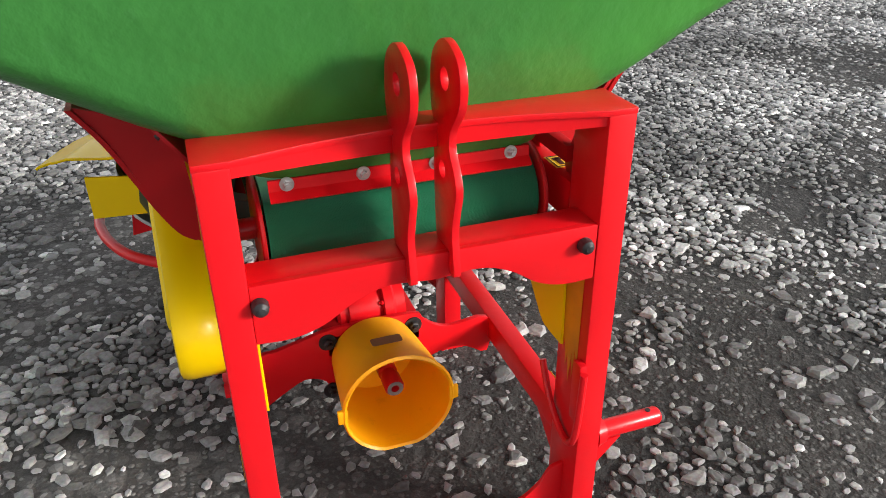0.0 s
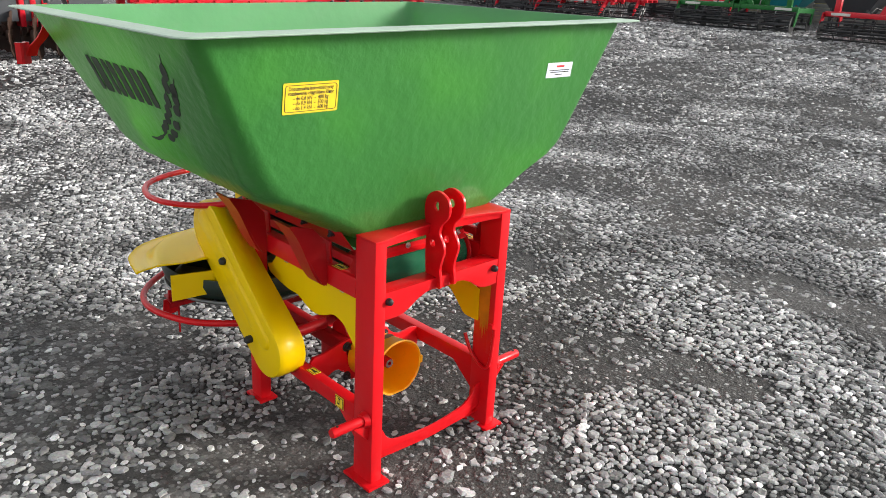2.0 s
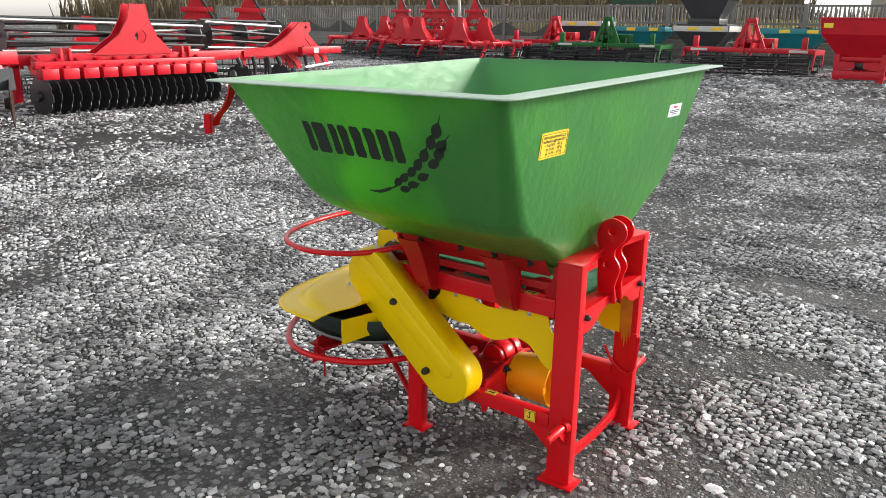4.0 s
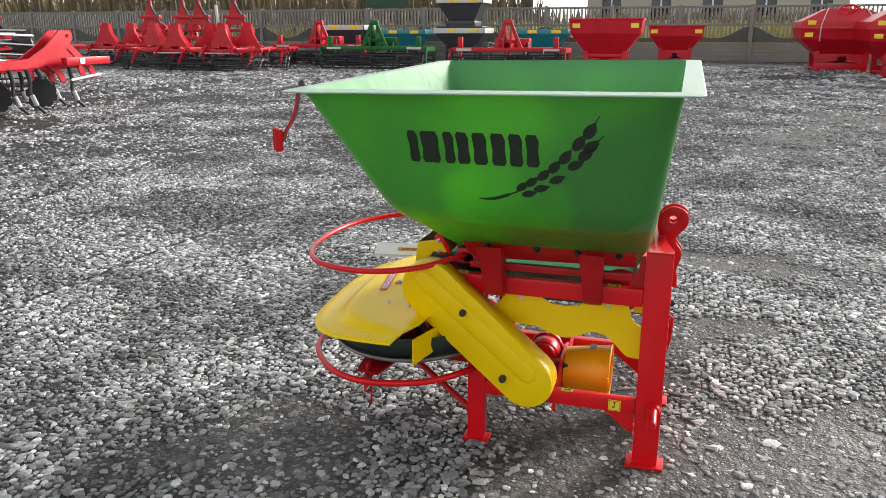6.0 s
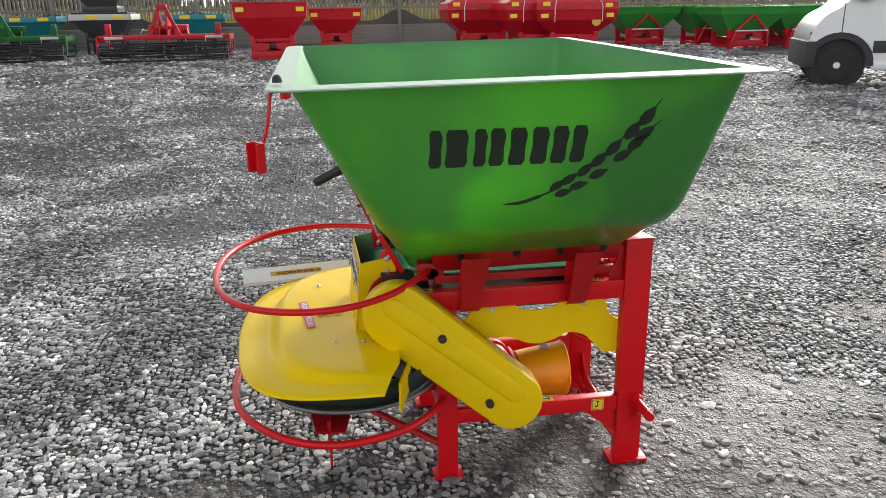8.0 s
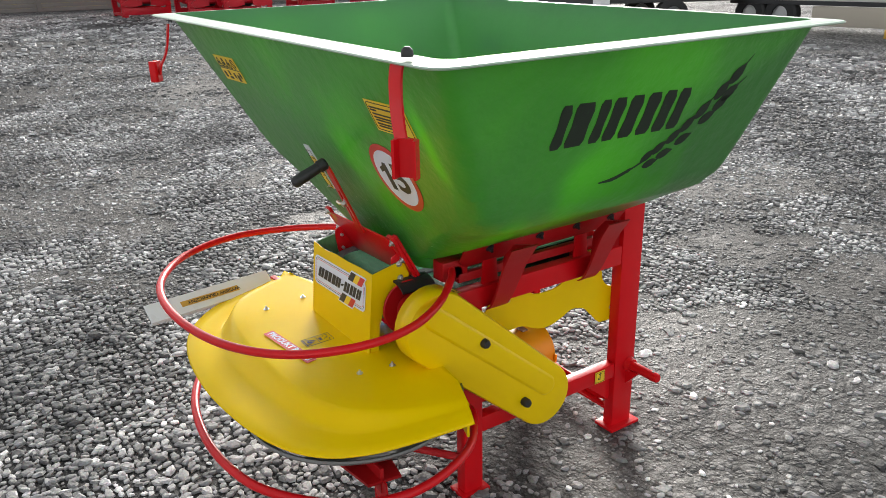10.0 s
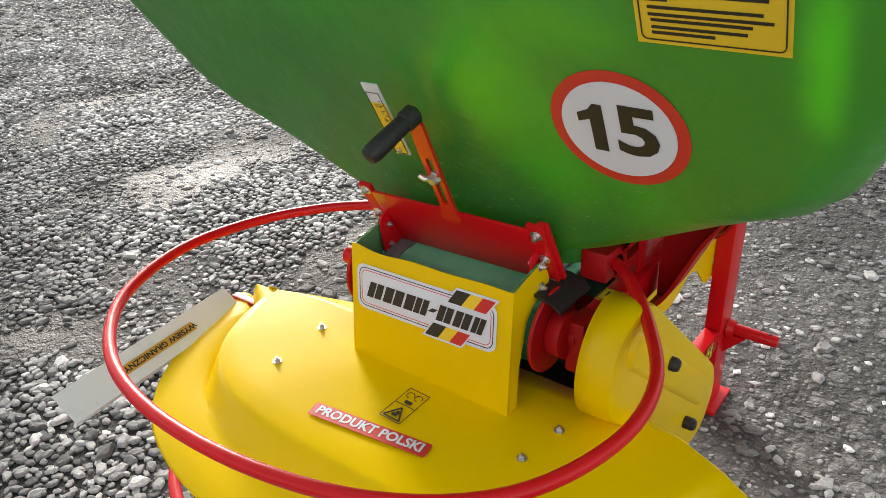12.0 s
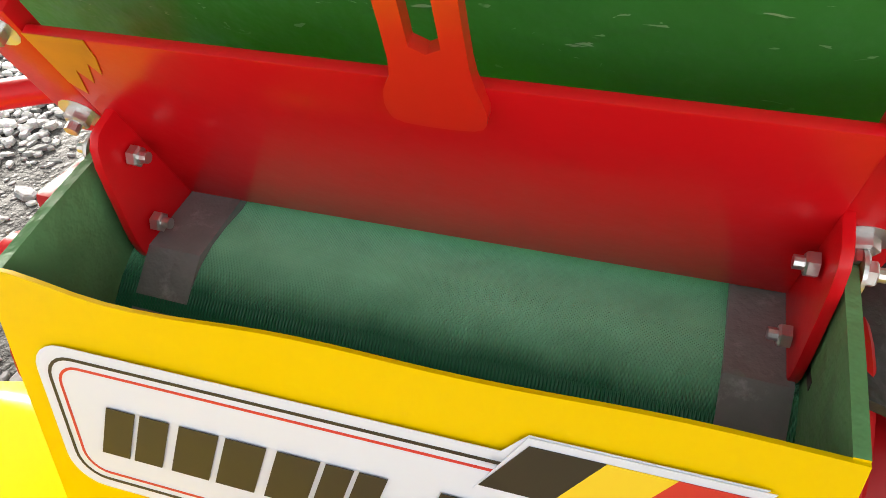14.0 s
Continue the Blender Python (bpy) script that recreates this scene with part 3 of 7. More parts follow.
def build_gravel():
    rng = np.random.RandomState(11)
    def stone_kinds(m, count):
        """Flat-topped irregular stones with m corners, open below where they sit in the earth."""
        kinds = []
        for _ in range(count):
            a = 2 * math.pi * (np.arange(m) + rng.uniform(-0.22, 0.22, m)) / m
            r = rng.uniform(0.80, 1.12, m)
            low = np.stack([np.cos(a) * r, np.sin(a) * r, np.full(m, -0.12)], -1)
            h = rng.uniform(0.30, 0.52)
            if m > 4:
                r1, r2 = r * rng.uniform(0.88, 0.99, m), r * rng.uniform(0.52, 0.78, m)
                mid = np.stack([np.cos(a) * r1, np.sin(a) * r1, h * rng.uniform(0.5, 0.8, m)], -1)
                top = np.stack([np.cos(a) * r2, np.sin(a) * r2, h * rng.uniform(0.85, 1.12, m)], -1)
                rings = [low, mid, top]
            else:
                r2 = r * rng.uniform(0.60, 0.86, m)
                rings = [low, np.stack([np.cos(a) * r2, np.sin(a) * r2, h * rng.uniform(0.6, 1.15, m)], -1)]
            kinds.append(np.concatenate(rings) * (1.24, 0.84, 1.0))
        tris = []
        for lv in range(2 if m > 4 else 1):
            for q in range(m):
                w, o = (q + 1) % m, lv * m
                tris += [(o + q, o + w, o + m + w), (o + q, o + m + w, o + m + q)]
        o = (2 if m > 4 else 1) * m
        tris += [(o, o + q, o + q + 1) for q in range(1, m - 1)]
        return np.array(kinds), np.array(tris)

    def packed(x0, x1, y0, y1, cell, hole=None):
        """Stones lying side by side, one to a cell of a loose grid, thinning out over bare earth."""
        nx, ny = int((x1 - x0) / cell), int((y1 - y0) / cell)
        i, j = np.meshgrid(np.arange(nx), np.arange(ny), indexing="ij")
        x = x0 + (i + 0.5 * (j % 2) + rng.uniform(-0.28, 0.28, i.shape)) * cell
        y = y0 + (j + rng.uniform(-0.28, 0.28, i.shape)) * cell
        x, y = x.reshape(-1), y.reshape(-1)
        b = bare(x, y)
        thick = value_noise(x, y, 0.55, 31) * 0.6 + value_noise(x, y, 1.7, 32) * 0.4 if cell > 0.03 else 1.0
        keep = (rng.rand(len(x)) > b * 0.80) & (rng.rand(len(x)) < np.clip((thick - 0.22) * 2.6, 0.12, 1.0))
        if hole:
            keep &= ~((x > hole[0]) & (x < hole[1]) & (y > hole[2]) & (y < hole[3]))
        x, y, b = x[keep], y[keep], b[keep]
        r = cell * 0.485 * np.clip(rng.lognormal(0, 0.28, len(x)), 0.45, 1.8) * (1 - 0.25 * b)
        return x, y, r, b

    def strewn(x0, x1, y0, y1, per_m2, mean):
        n = int((x1 - x0) * (y1 - y0) * per_m2)
        x, y = rng.uniform(x0, x1, n), rng.uniform(y0, y1, n)
        return x, y, np.clip(rng.lognormal(math.log(mean), 0.35, n), 0.004, 0.024), bare(x, y) * 0.6 + 0.4

    def lay(sets, m):
        kinds, tris = stone_kinds(m, 18)
        x, y, r, b = (np.concatenate(q) for q in zip(*sets))
        n = len(x)
        a = rng.uniform(0, 2 * math.pi, n)
        shape = kinds[rng.randint(0, len(kinds), n)] * r[:, None, None]
        tilt = rng.uniform(-0.26, 0.26, n)
        sx, sy, sz = shape[..., 0], shape[..., 1], shape[..., 2]
        sy, sz = sy * np.cos(tilt)[:, None] - sz * np.sin(tilt)[:, None], sy * np.sin(tilt)[:, None] + sz * np.cos(tilt)[:, None]
        per = kinds.shape[1]
        co = np.empty((n, per, 3))
        co[..., 0] = x[:, None] + sx * np.cos(a)[:, None] - sy * np.sin(a)[:, None]
        co[..., 1] = y[:, None] + sx * np.sin(a)[:, None] + sy * np.cos(a)[:, None]
        co[..., 2] = sz + (r * (rng.uniform(-0.02, 0.25, n) - 0.22 * b) + swell(x, y) + np.array([rise(q) for q in x]))[:, None]
        return co.reshape(-1, 3), (tris[None] + (np.arange(n) * per)[:, None, None]).reshape(-1, 3)

    near, mid = (-1.5, 2.6, -1.6, 2.8), (-1.5, 5.0, -3.2, 4.6)
    co, faces = lay([packed(*near, 0.0215), strewn(*near, 120, 0.0125)], 6)
    outer, edge_of_yard = (-1.5, 12.0, -7.0, 9.5), (-1.5, 20.5, -9.5, 15.5)
    co2, faces2 = lay([packed(*mid, 0.027, near), packed(*NEAR, 0.036, mid), packed(*outer, 0.052, NEAR), packed(*edge_of_yard, 0.088, outer), strewn(*mid, 60, 0.013), strewn(*NEAR, 14, 0.017)], 4)
    co, faces = np.concatenate([co, co2]), np.concatenate([faces, faces2 + len(co)])
    me = bpy.data.meshes.new("gravel")
    me.vertices.add(len(co))
    me.vertices.foreach_set("co", co.reshape(-1).astype(np.float32))
    me.loops.add(len(faces) * 3)
    me.loops.foreach_set("vertex_index", faces.reshape(-1).astype(np.int32))
    me.polygons.add(len(faces))
    me.polygons.foreach_set("loop_start", np.arange(0, len(faces) * 3, 3, dtype=np.int32))
    me.polygons.foreach_set("loop_total", np.full(len(faces), 3, dtype=np.int32))
    me.update(calc_edges=True)
    me.polygons.foreach_set("use_smooth", np.zeros(len(faces), dtype=bool))
    me.materials.append(pebble_material())
    ob = new("gravel", me)
    return tagged(ob, "loose grey rounded gravel stones lying on dark earth", "gravel", kind="stuff")


build_ground()
build_gravel()

# ---- fertiliser spreader ----
spreader = thing("fertiliser_spreader", "green hopper fertiliser spreader on a red frame with yellow guards", "fertiliser spreader")


def front_y(z):
    return 0.008 + 0.125 * (1.072 - z)


def rear_y(z):
    return 0.64 + 0.5 * (z - 0.62)


def side_x(z):
    return 0.613 - 0.44 * (1.072 - z)


def build_hopper():
    """Rounded funnel with a knee, a thin wall and a turned-out rim."""
    sec = []   # outer sections: z, half width, front, rear, corner radius
    for z in (0.575, 0.60, 0.625, 0.645, 0.67, 0.70, 0.73, 0.745, 0.757, 0.772, 0.79, 0.84, 0.90, 0.98, 1.05, 1.070):
        if z < 0.757:
            hx = 0.172 + (side_x(0.772) - 0.006 - 0.172) * (max(0.0, (z - 0.60)) / 0.157) ** 0.92
        else:
            hx = side_x(z) - (0.012 if z == 0.757 else 0.003 if z == 0.772 else 0.0)
        r = 0.055 + 0.035 * math.exp(-((z - 0.70) / 0.06) ** 2) - 0.025 * max(0, (z - 0.80) / 0.27)
        fy = front_y(z) + (0.02 * (0.66 - z) / 0.085 if z < 0.66 else 0)
        sec.append((z, hx, fy, rear_y(z), r))
    t = 0.007
    loops = [(rrect(-hx, hx, a, b, r), z) for z, hx, a, b, r in sec]
    n_out = len(loops)
    loops.append((rrect(-0.650, 0.650, -0.032, 0.904, 0.035), 1.0705))
    loops.append((rrect(-0.652, 0.652, -0.034, 0.906, 0.037), 1.0725))
    loops.append((rrect(-0.649, 0.649, -0.031, 0.903, 0.035), 1.0745))
    n_rim = len(loops)
    for z, hx, a, b, r in sec[::-1]:
        loops.append((rrect(-hx + t, hx - t, a + t, b - t, max(r - t, 0.01)), z + (0.007 if z > 1.06 else 0.0)))
    bm = bmesh.new()

    def settled(x, y, z):
        """The rim is out of true: higher at the far front corner, lower at the near rear one."""
        if z < 1.04:
            return x, y, z
        d = (0.010 + 0.0105 * x / 0.65 - 0.0055 * (y - 0.436) / 0.47) * (0.45 if z < 1.06 else 1.0)
        return x + 0.44 * d * x / 0.65, y + d * (0.5 if y > 0.436 else -0.125), z + d

    rings = [[bm.verts.new(settled(x, y, z)) for x, y in pts] for pts, z in loops]
    k = len(rings[0])
    for i, (a, b) in enumerate(zip(rings, rings[1:])):
        for j in range(k):
            f = bm.faces.new((a[j], a[(j + 1) % k], b[(j + 1) % k], b[j]))
            f.material_index = 0 if i < n_out - 1 else 2 if i < n_rim else 1
    for j in range(k):
        bm.faces.new((rings[-1][j], rings[-1][(j + 1) % k], rings[0][(j + 1) % k], rings[0][j]))
    return part("hopper", bm, GREEN, spreader, "green glass-fibre hopper with a pale worn rim", 28, [GREEN, GREEN_IN, RIM])


build_hopper()

REAR = surface((0, rear_y(0.85), 0.85), (-1, 0, 0), (0, 0.5, 1))
FRONT = surface((0, front_y(0.95), 0.95), (1, 0, 0), (0, -0.125, 1))
LEFT = surface((-side_x(0.95), 0.45, 0.95), (0, -1, 0), (-0.44, 0, 1))


def on_wall(m, x, y):
    return m @ Matrix.Translation((x, y, 0))


# speed sticker on the rear wall
m = on_wall(REAR, 0.271, -0.028) @ Matrix.Scale(1.03, 4)
stk = flat("speed_sticker", [ring(0, 0, 0.0735, 48)], m, STK_R, spreader, "round white sticker with a red edge")
flat("sticker_face", [ring(0, 0, 0.0605, 48)], m, WHITE, stk, lift=0.0016)
lettering("lettering", [("5", 0.086, 0.021, 0.0, 0.044)], m, BLACK, stk, lift=0.0028, bold=0.0024)
flat("numeral", [[(-0.013, -0.030), (-0.013, 0.031), (-0.023, 0.031), (-0.029, 0.023), (-0.041, 0.017), (-0.041, 0.006), (-0.028, 0.011), (-0.028, -0.030)]], m, BLACK, stk, lift=0.0024)

# yellow notice on the rear wall
m = on_wall(REAR, 0.371, 0.118)
stk = flat("notice_sticker", [rect(-0.064, 0.064, -0.032, 0.032)], m, STK_Y, spreader, "yellow notice sticker with rows of small print")
flat("border", frame_line(-0.060, 0.060, -0.028, 0.028, 0.006, 0.0011), m, BLACK, stk, lift=0.0016)
rows = [(0.018, -0.054, 0.046), (0.0125, -0.054, -0.034), (0.005, -0.052, 0.042), (-0.002, -0.052, 0.050), (-0.0075, -0.050, 0.034), (-0.0145, -0.050, 0.030), (-0.020, -0.050, 0.004)]
flat("print_bar", [rect(a, b, y - 0.0014, y + 0.0014) for y, a, b in rows], m, BLACK, stk, lift=0.0016)

# pictogram sticker on the rear wall
m = on_wall(REAR, -0.365, 0.136)
stk = flat("warning_sticker", [rect(-0.068, 0.068, -0.034, 0.034)], m, STK_Y, spreader, "yellow warning sticker with black pictograms")
shapes = [rect(-0.066, 0.066, -0.001, 0.001)]
for cx in (-0.050, -0.018, 0.014):
    for a, b in (((-0.014, 0.004), (0, 0.028)), ((0, 0.028), (0.014, 0.004)), ((0.014, 0.004), (-0.014, 0.004))):
        d = Vector((b[0] - a[0], b[1] - a[1])).normalized() * 0.0013
        shapes.append([(cx + a[0] - d.y, a[1] + d.x), (cx + a[0] + d.y, a[1] - d.x), (cx + b[0] + d.y, b[1] - d.x), (cx + b[0] - d.y, b[1] + d.x)])
    shapes.append(rect(cx - 0.0035, cx + 0.0035, 0.008, 0.017))
o, i2 = ring(0.048, 0.016, 0.013, 20), ring(0.048, 0.016, 0.0108, 20)
shapes += [[o[k], o[(k + 1) % 20], i2[(k + 1) % 20], i2[k]] for k in range(20)]
shapes += [[(0.039, 0.024), (0.041, 0.026), (0.057, 0.008), (0.055, 0.006)], rect(-0.055, -0.042, -0.026, -0.010), rect(-0.028, -0.006, -0.028, -0.022), rect(-0.022, -0.012, -0.018, -0.006),
           rect(0.010, 0.020, -0.024, -0.010), rect(0.030, 0.044, -0.030, -0.014), rect(0.050, 0.060, -0.020, -0.006)]
flat("pictogram", shapes, m, BLACK, stk, lift=0.0016)

# load sticker and small white sticker on the front wall
m = on_wall(FRONT, -0.370, 0.009)
stk = flat("load_sticker", [rrect(-0.063, 0.063, -0.030, 0.030, 0.003)], m, STK_Y, spreader, "yellow load limit sticker with black print")
flat("border", frame_line(-0.059, 0.059, -0.026, 0.026, 0.006, 0.001), m, BLACK, stk, lift=0.0016)
lettering("lettering", [("Dopuszczalna \u0142adowno\u015b\u0107 przy", 0.010, 0.0, 0.0185, 0.102), ("rozsiewaniu ci\u0105gnikiem klasy:", 0.010, 0.0, 0.0095, 0.104),
                        ("- do 0,6 kN  -  400 kg", 0.0105, 0.0, 0.000, 0.080), ("- do 0,9 kN  -  500 kg", 0.0105, 0.0, -0.0095, 0.080),
                        ("- do 1,4 kN  -  600 kg", 0.0105, 0.0, -0.019, 0.080)], m, BLACK, stk, bold=0.0003)
m = on_wall(FRONT, 0.384, 0.026)
stk = flat("maker_sticker", [rect(-0.050, 0.050, -0.019, 0.019)], m, WHITE, spreader, "small white sticker with fine print")
flat("print_bar", [rect(-0.014, 0.016, 0.007, 0.012)], m, STK_R, stk, lift=0.0016)
flat("print_bar", [rect(-0.040, 0.040, -0.001, 0.001), rect(-0.036, 0.038, -0.006, -0.004), rect(-0.016, 0.014, -0.012, -0.010)], m, BLACK, stk, lift=0.0016)

# black stencilled emblem on the side wall: four blocks and an ear of corn
m = LEFT
for x0, x1, cuts in ((-0.165, -0.090, ((0.0, 0.34), (0.42, 1.0))), (-0.079, -0.018, ((0.0, 0.42), (0.50, 1.0))), (-0.010, 0.067, ((0.0, 0.44), (0.56, 1.0))), (0.074, 0.143, ((0.0, 0.46), (0.56, 1.0)))):
    w = x1 - x0
    for c0, c1 in cuts:
        a, b = x0 + w * c0, x0 + w * c1
        flat("stencil_block", [[(a + 0.004, -0.050), (b - 0.005, -0.050), (b, -0.040), (b - 0.002, -0.010), (b, 0.018), (b - 0.006, 0.034), (a + 0.004, 0.035), (a, 0.026), (a + 0.003, -0.010), (a, -0.040)]], m, STENCIL, spreader, "black stencilled block of an emblem", thick=0.0003)
leaves = []
stem = smooth_path([(-0.008, -0.146, 0), (0.0275, -0.144, 0), (0.063, -0.131, 0), (0.092, -0.117, 0)], 5)
for k in range(len(stem) - 1):
    a, b = stem[k], stem[k + 1]
    d = (b - a).normalized()
    n = Vector((-d.y, d.x, 0))
    w0, w1 = (0.0045 * min(1.0, 0.25 + 0.16 * q) * (1.0 if q < 11 else 0.5) for q in (k, k + 1))
    leaves.append([tuple((a - n * w0).xy), tuple((b - n * w1).xy), tuple((b + n * w1).xy), tuple((a + n * w0).xy)])
for row, count, lean in (([(0.099, -0.105, 0), (0.1505, -0.070, 0), (0.201, -0.020, 0), (0.255, 0.0486, 0)], 7, 0.16), ([(0.114, -0.124, 0), (0.170, -0.089, 0), (0.231, -0.030, 0), (0.257, 0.010, 0)], 6, -0.24)):
    path = smooth_path(row, 12)
    for k in range(count):
        i = round(k * (len(path) - 1) / (count - 1))
        d = (path[min(i + 2, len(path) - 1)] - path[max(i - 2, 0)]).normalized()
        e = Matrix.Rotation(lean, 3, "Z") @ d
        n = Vector((-e.y, e.x, 0))
        h, w = 0.0185 + 0.0008 * k, 0.0098 + 0.0006 * k
        shape = [(-1, 0), (-0.75, 0.62), (-0.25, 1), (0.3, 0.92), (0.75, 0.45), (1.12, 0.06), (1.12, -0.06), (0.75, -0.45), (0.3, -0.92), (-0.25, -1), (-0.75, -0.62)]
        if k >= count - 3:
            shape[5:7] = [(1.05, 0.12), (1.9, 0.10), (1.9, -0.06), (1.05, -0.12)]
        leaves.append([tuple((path[i] + e * h * u + n * w * v).xy) for u, v in shape])
flat("stencil_corn_ear", leaves, m, STENCIL, spreader, "black stencilled ear of corn", thick=0.0003)

# frame
for sx in (-1, 1):
    xo, xi = 0.22 * sx, 0.187 * sx
    part("front_leg", boxed(min(xo, xi), max(xo, xi), 0.0, 0.071, 0.006, 0.632, 0.004), RED, spreader)
    part("foot_plate", boxed(min(xo + 0.018 * sx, xi - 0.014 * sx), max(xo + 0.018 * sx, xi - 0.014 * sx), -0.016, 0.088, 0.0, 0.008, 0.0015), RED, spreader)
    part("rear_leg", boxed(min(xo, xi), max(xo, xi), 0.507, 0.560, 0.006, 0.480, 0.004), RED, spreader)
    part("foot_plate", boxed(min(xo + 0.012 * sx, xi - 0.012 * sx), max(xo + 0.012 * sx, xi - 0.012 * sx), 0.494, 0.573, 0.0, 0.008, 0.0015), RED, spreader)
    part("lower_side_beam", boxed(min(xo, xi) + 0.001, max(xo, xi) - 0.001, 0.072, 0.508, 0.158, 0.199, 0.004), RED, spreader)
    part("upper_side_beam", boxed(min(xo, xi) + 0.001, max(xo, xi) - 0.001, 0.072, 0.625, 0.479, 0.529, 0.004), RED, spreader)
    # gusset behind the top of the leg
    part("gusset", plate([(0.072, 0.528), (0.105, 0.528), (0.112, 0.545), (0.10, 0.562), (0.088, 0.585), (0.086, 0.615), (0.072, 0.622)], "x", (xo + xi) / 2 - 0.004, (xo + xi) / 2 + 0.004, bevel=0.001), DARKRED, spreader)
    # hitch pin with its collar and web
    px = 0.322 * sx
    part("hitch_pin", lathe([(0, 0), (0, 0.0105), (0.004, 0.0125), (0.10, 0.0125), (0.10, 0)], (px, 0.022, 0.184), (-sx, 0, 0), 18), RED, spreader)
    part("pin_hole", lathe([(0, 0), (0, 0.0036), (0.001, 0.0036), (0.001, 0)], (0.305 * sx, 0.022, 0.1963), (0, 0, 1), 14), BLACK, spreader)
    part("pin_collar", lathe([(0, 0), (0, 0.017), (0.014, 0.021), (0.014, 0)], (0.236 * sx, 0.022, 0.184), (-sx, 0, 0), 20), RED, spreader)
    part("pin_web", plate([(0.219 * sx, 0.17), (0.262 * sx, 0.172), (0.219 * sx, 0.125)], "y", 0.014, 0.030, bevel=0.001), RED, spreader)
    part("beam_web", plate([(0.074, 0.158), (0.165, 0.158), (0.074, 0.085)], "x", (xo + xi) / 2 - 0.003, (xo + xi) / 2 + 0.003, bevel=0.001), RED, spreader)

bow = [(x, 0.029 * (1 - (x / 0.187) ** 2)) for x in (0.187 * (k / 10 - 1) for k in range(21))]
part("top_bar", plate([(-0.22, 0.0)] + bow + [(0.22, 0.0), (0.22, 0.071), (-0.22, 0.071)], "z", 0.630, 0.637, bevel=0.0015), RED, spreader)
bm = bmesh.new()
rows = [[bm.verts.new((x, y + d, z)) for d, z in ((0.0045, 0.6305), (0.0045, 0.611 + 0.008 * (x / 0.187) ** 2), (0.0095, 0.611 + 0.008 * (x / 0.187) ** 2), (0.0095, 0.6305))] for x, y in bow]
for a, b in zip(rows, rows[1:]):
    for q in range(4):
        bm.faces.new((a[q], a[(q + 1) % 4], b[(q + 1) % 4], b[q]))
bm.faces.new(rows[0])
bm.faces.new(rows[-1][::-1])
part("top_bar_front", bm, RED, spreader)
wave = smooth_path([(-0.187, 0.442, 0), (-0.15, 0.441, 0), (-0.118, 0.450, 0), (-0.085, 0.470, 0), (-0.05, 0.481, 0), (0, 0.478, 0), (0.05, 0.481, 0), (0.085, 0.470, 0), (0.118, 0.449, 0), (0.15, 0.440, 0), (0.187, 0.441, 0)], 5)
part("cross_plate", plate([(p.x, p.y) for p in wave] + [(0.187, 0.508), (-0.187, 0.508)], "y", 0.002, 0.010, bevel=0.001), RED, spreader)
part("cross_bar", boxed(-0.187, 0.187, 0.004, 0.052, 0.4985, 0.5075, 0.002), RED, spreader)
low = smooth_path([(-0.187, 0.132, 0), (-0.165, 0.128, 0), (-0.145, 0.096, 0), (-0.11, 0.078, 0), (0, 0.068, 0), (0.11, 0.080, 0), (0.150, 0.102, 0), (0.168, 0.128, 0), (0.187, 0.134, 0)], 5)
part("lower_cross_plate", plate([(p.x, p.y) for p in low] + [(0.187, 0.062), (0.13, 0.042), (0, 0.034), (-0.13, 0.040), (-0.187, 0.056)], "y", 0.030, 0.036, bevel=0.001), RED, spreader)
part("lower_cross_flange", boxed(-0.187, 0.187, 0.036, 0.058, 0.036, 0.042, 0.001), RED, spreader)
for x in (-0.179, 0.171):
    bolt("knob", (x, 0.001, 0.487), (0, -1, 0), spreader, RUBBER, 0.009, cap=True)

# top link lugs
lug = smooth_path([(0.040, 0.509, 0), (0.044, 0.56, 0), (0.044, 0.61, 0), (0.045, 0.635, 0), (0.051, 0.652, 0), (0.052, 0.680, 0), (0.042, 0.706, 0), (0.012, 0.722, 0), (-0.021, 0.711, 0), (-0.031, 0.689, 0), (-0.026, 0.664, 0),
                   (-0.004, 0.638, 0), (-0.002, 0.618, 0), (-0.015, 0.599, 0), (-0.020, 0.580, 0), (-0.013, 0.555, 0), (-0.008, 0.532, 0), (-0.011, 0.510, 0), (-0.013, 0.486, 0), (0.001, 0.486, 0), (0.001, 0.509, 0)], 4)
for cx in (-0.028, 0.018):
    part("top_link_lug", plate([(p.x, p.y) for p in lug], "x", cx - 0.004, cx + 0.004, [ring(0.011, 0.685, 0.011, 18), ring(0.020, 0.592, 0.009, 16)], bevel=0.001), RED, spreader)

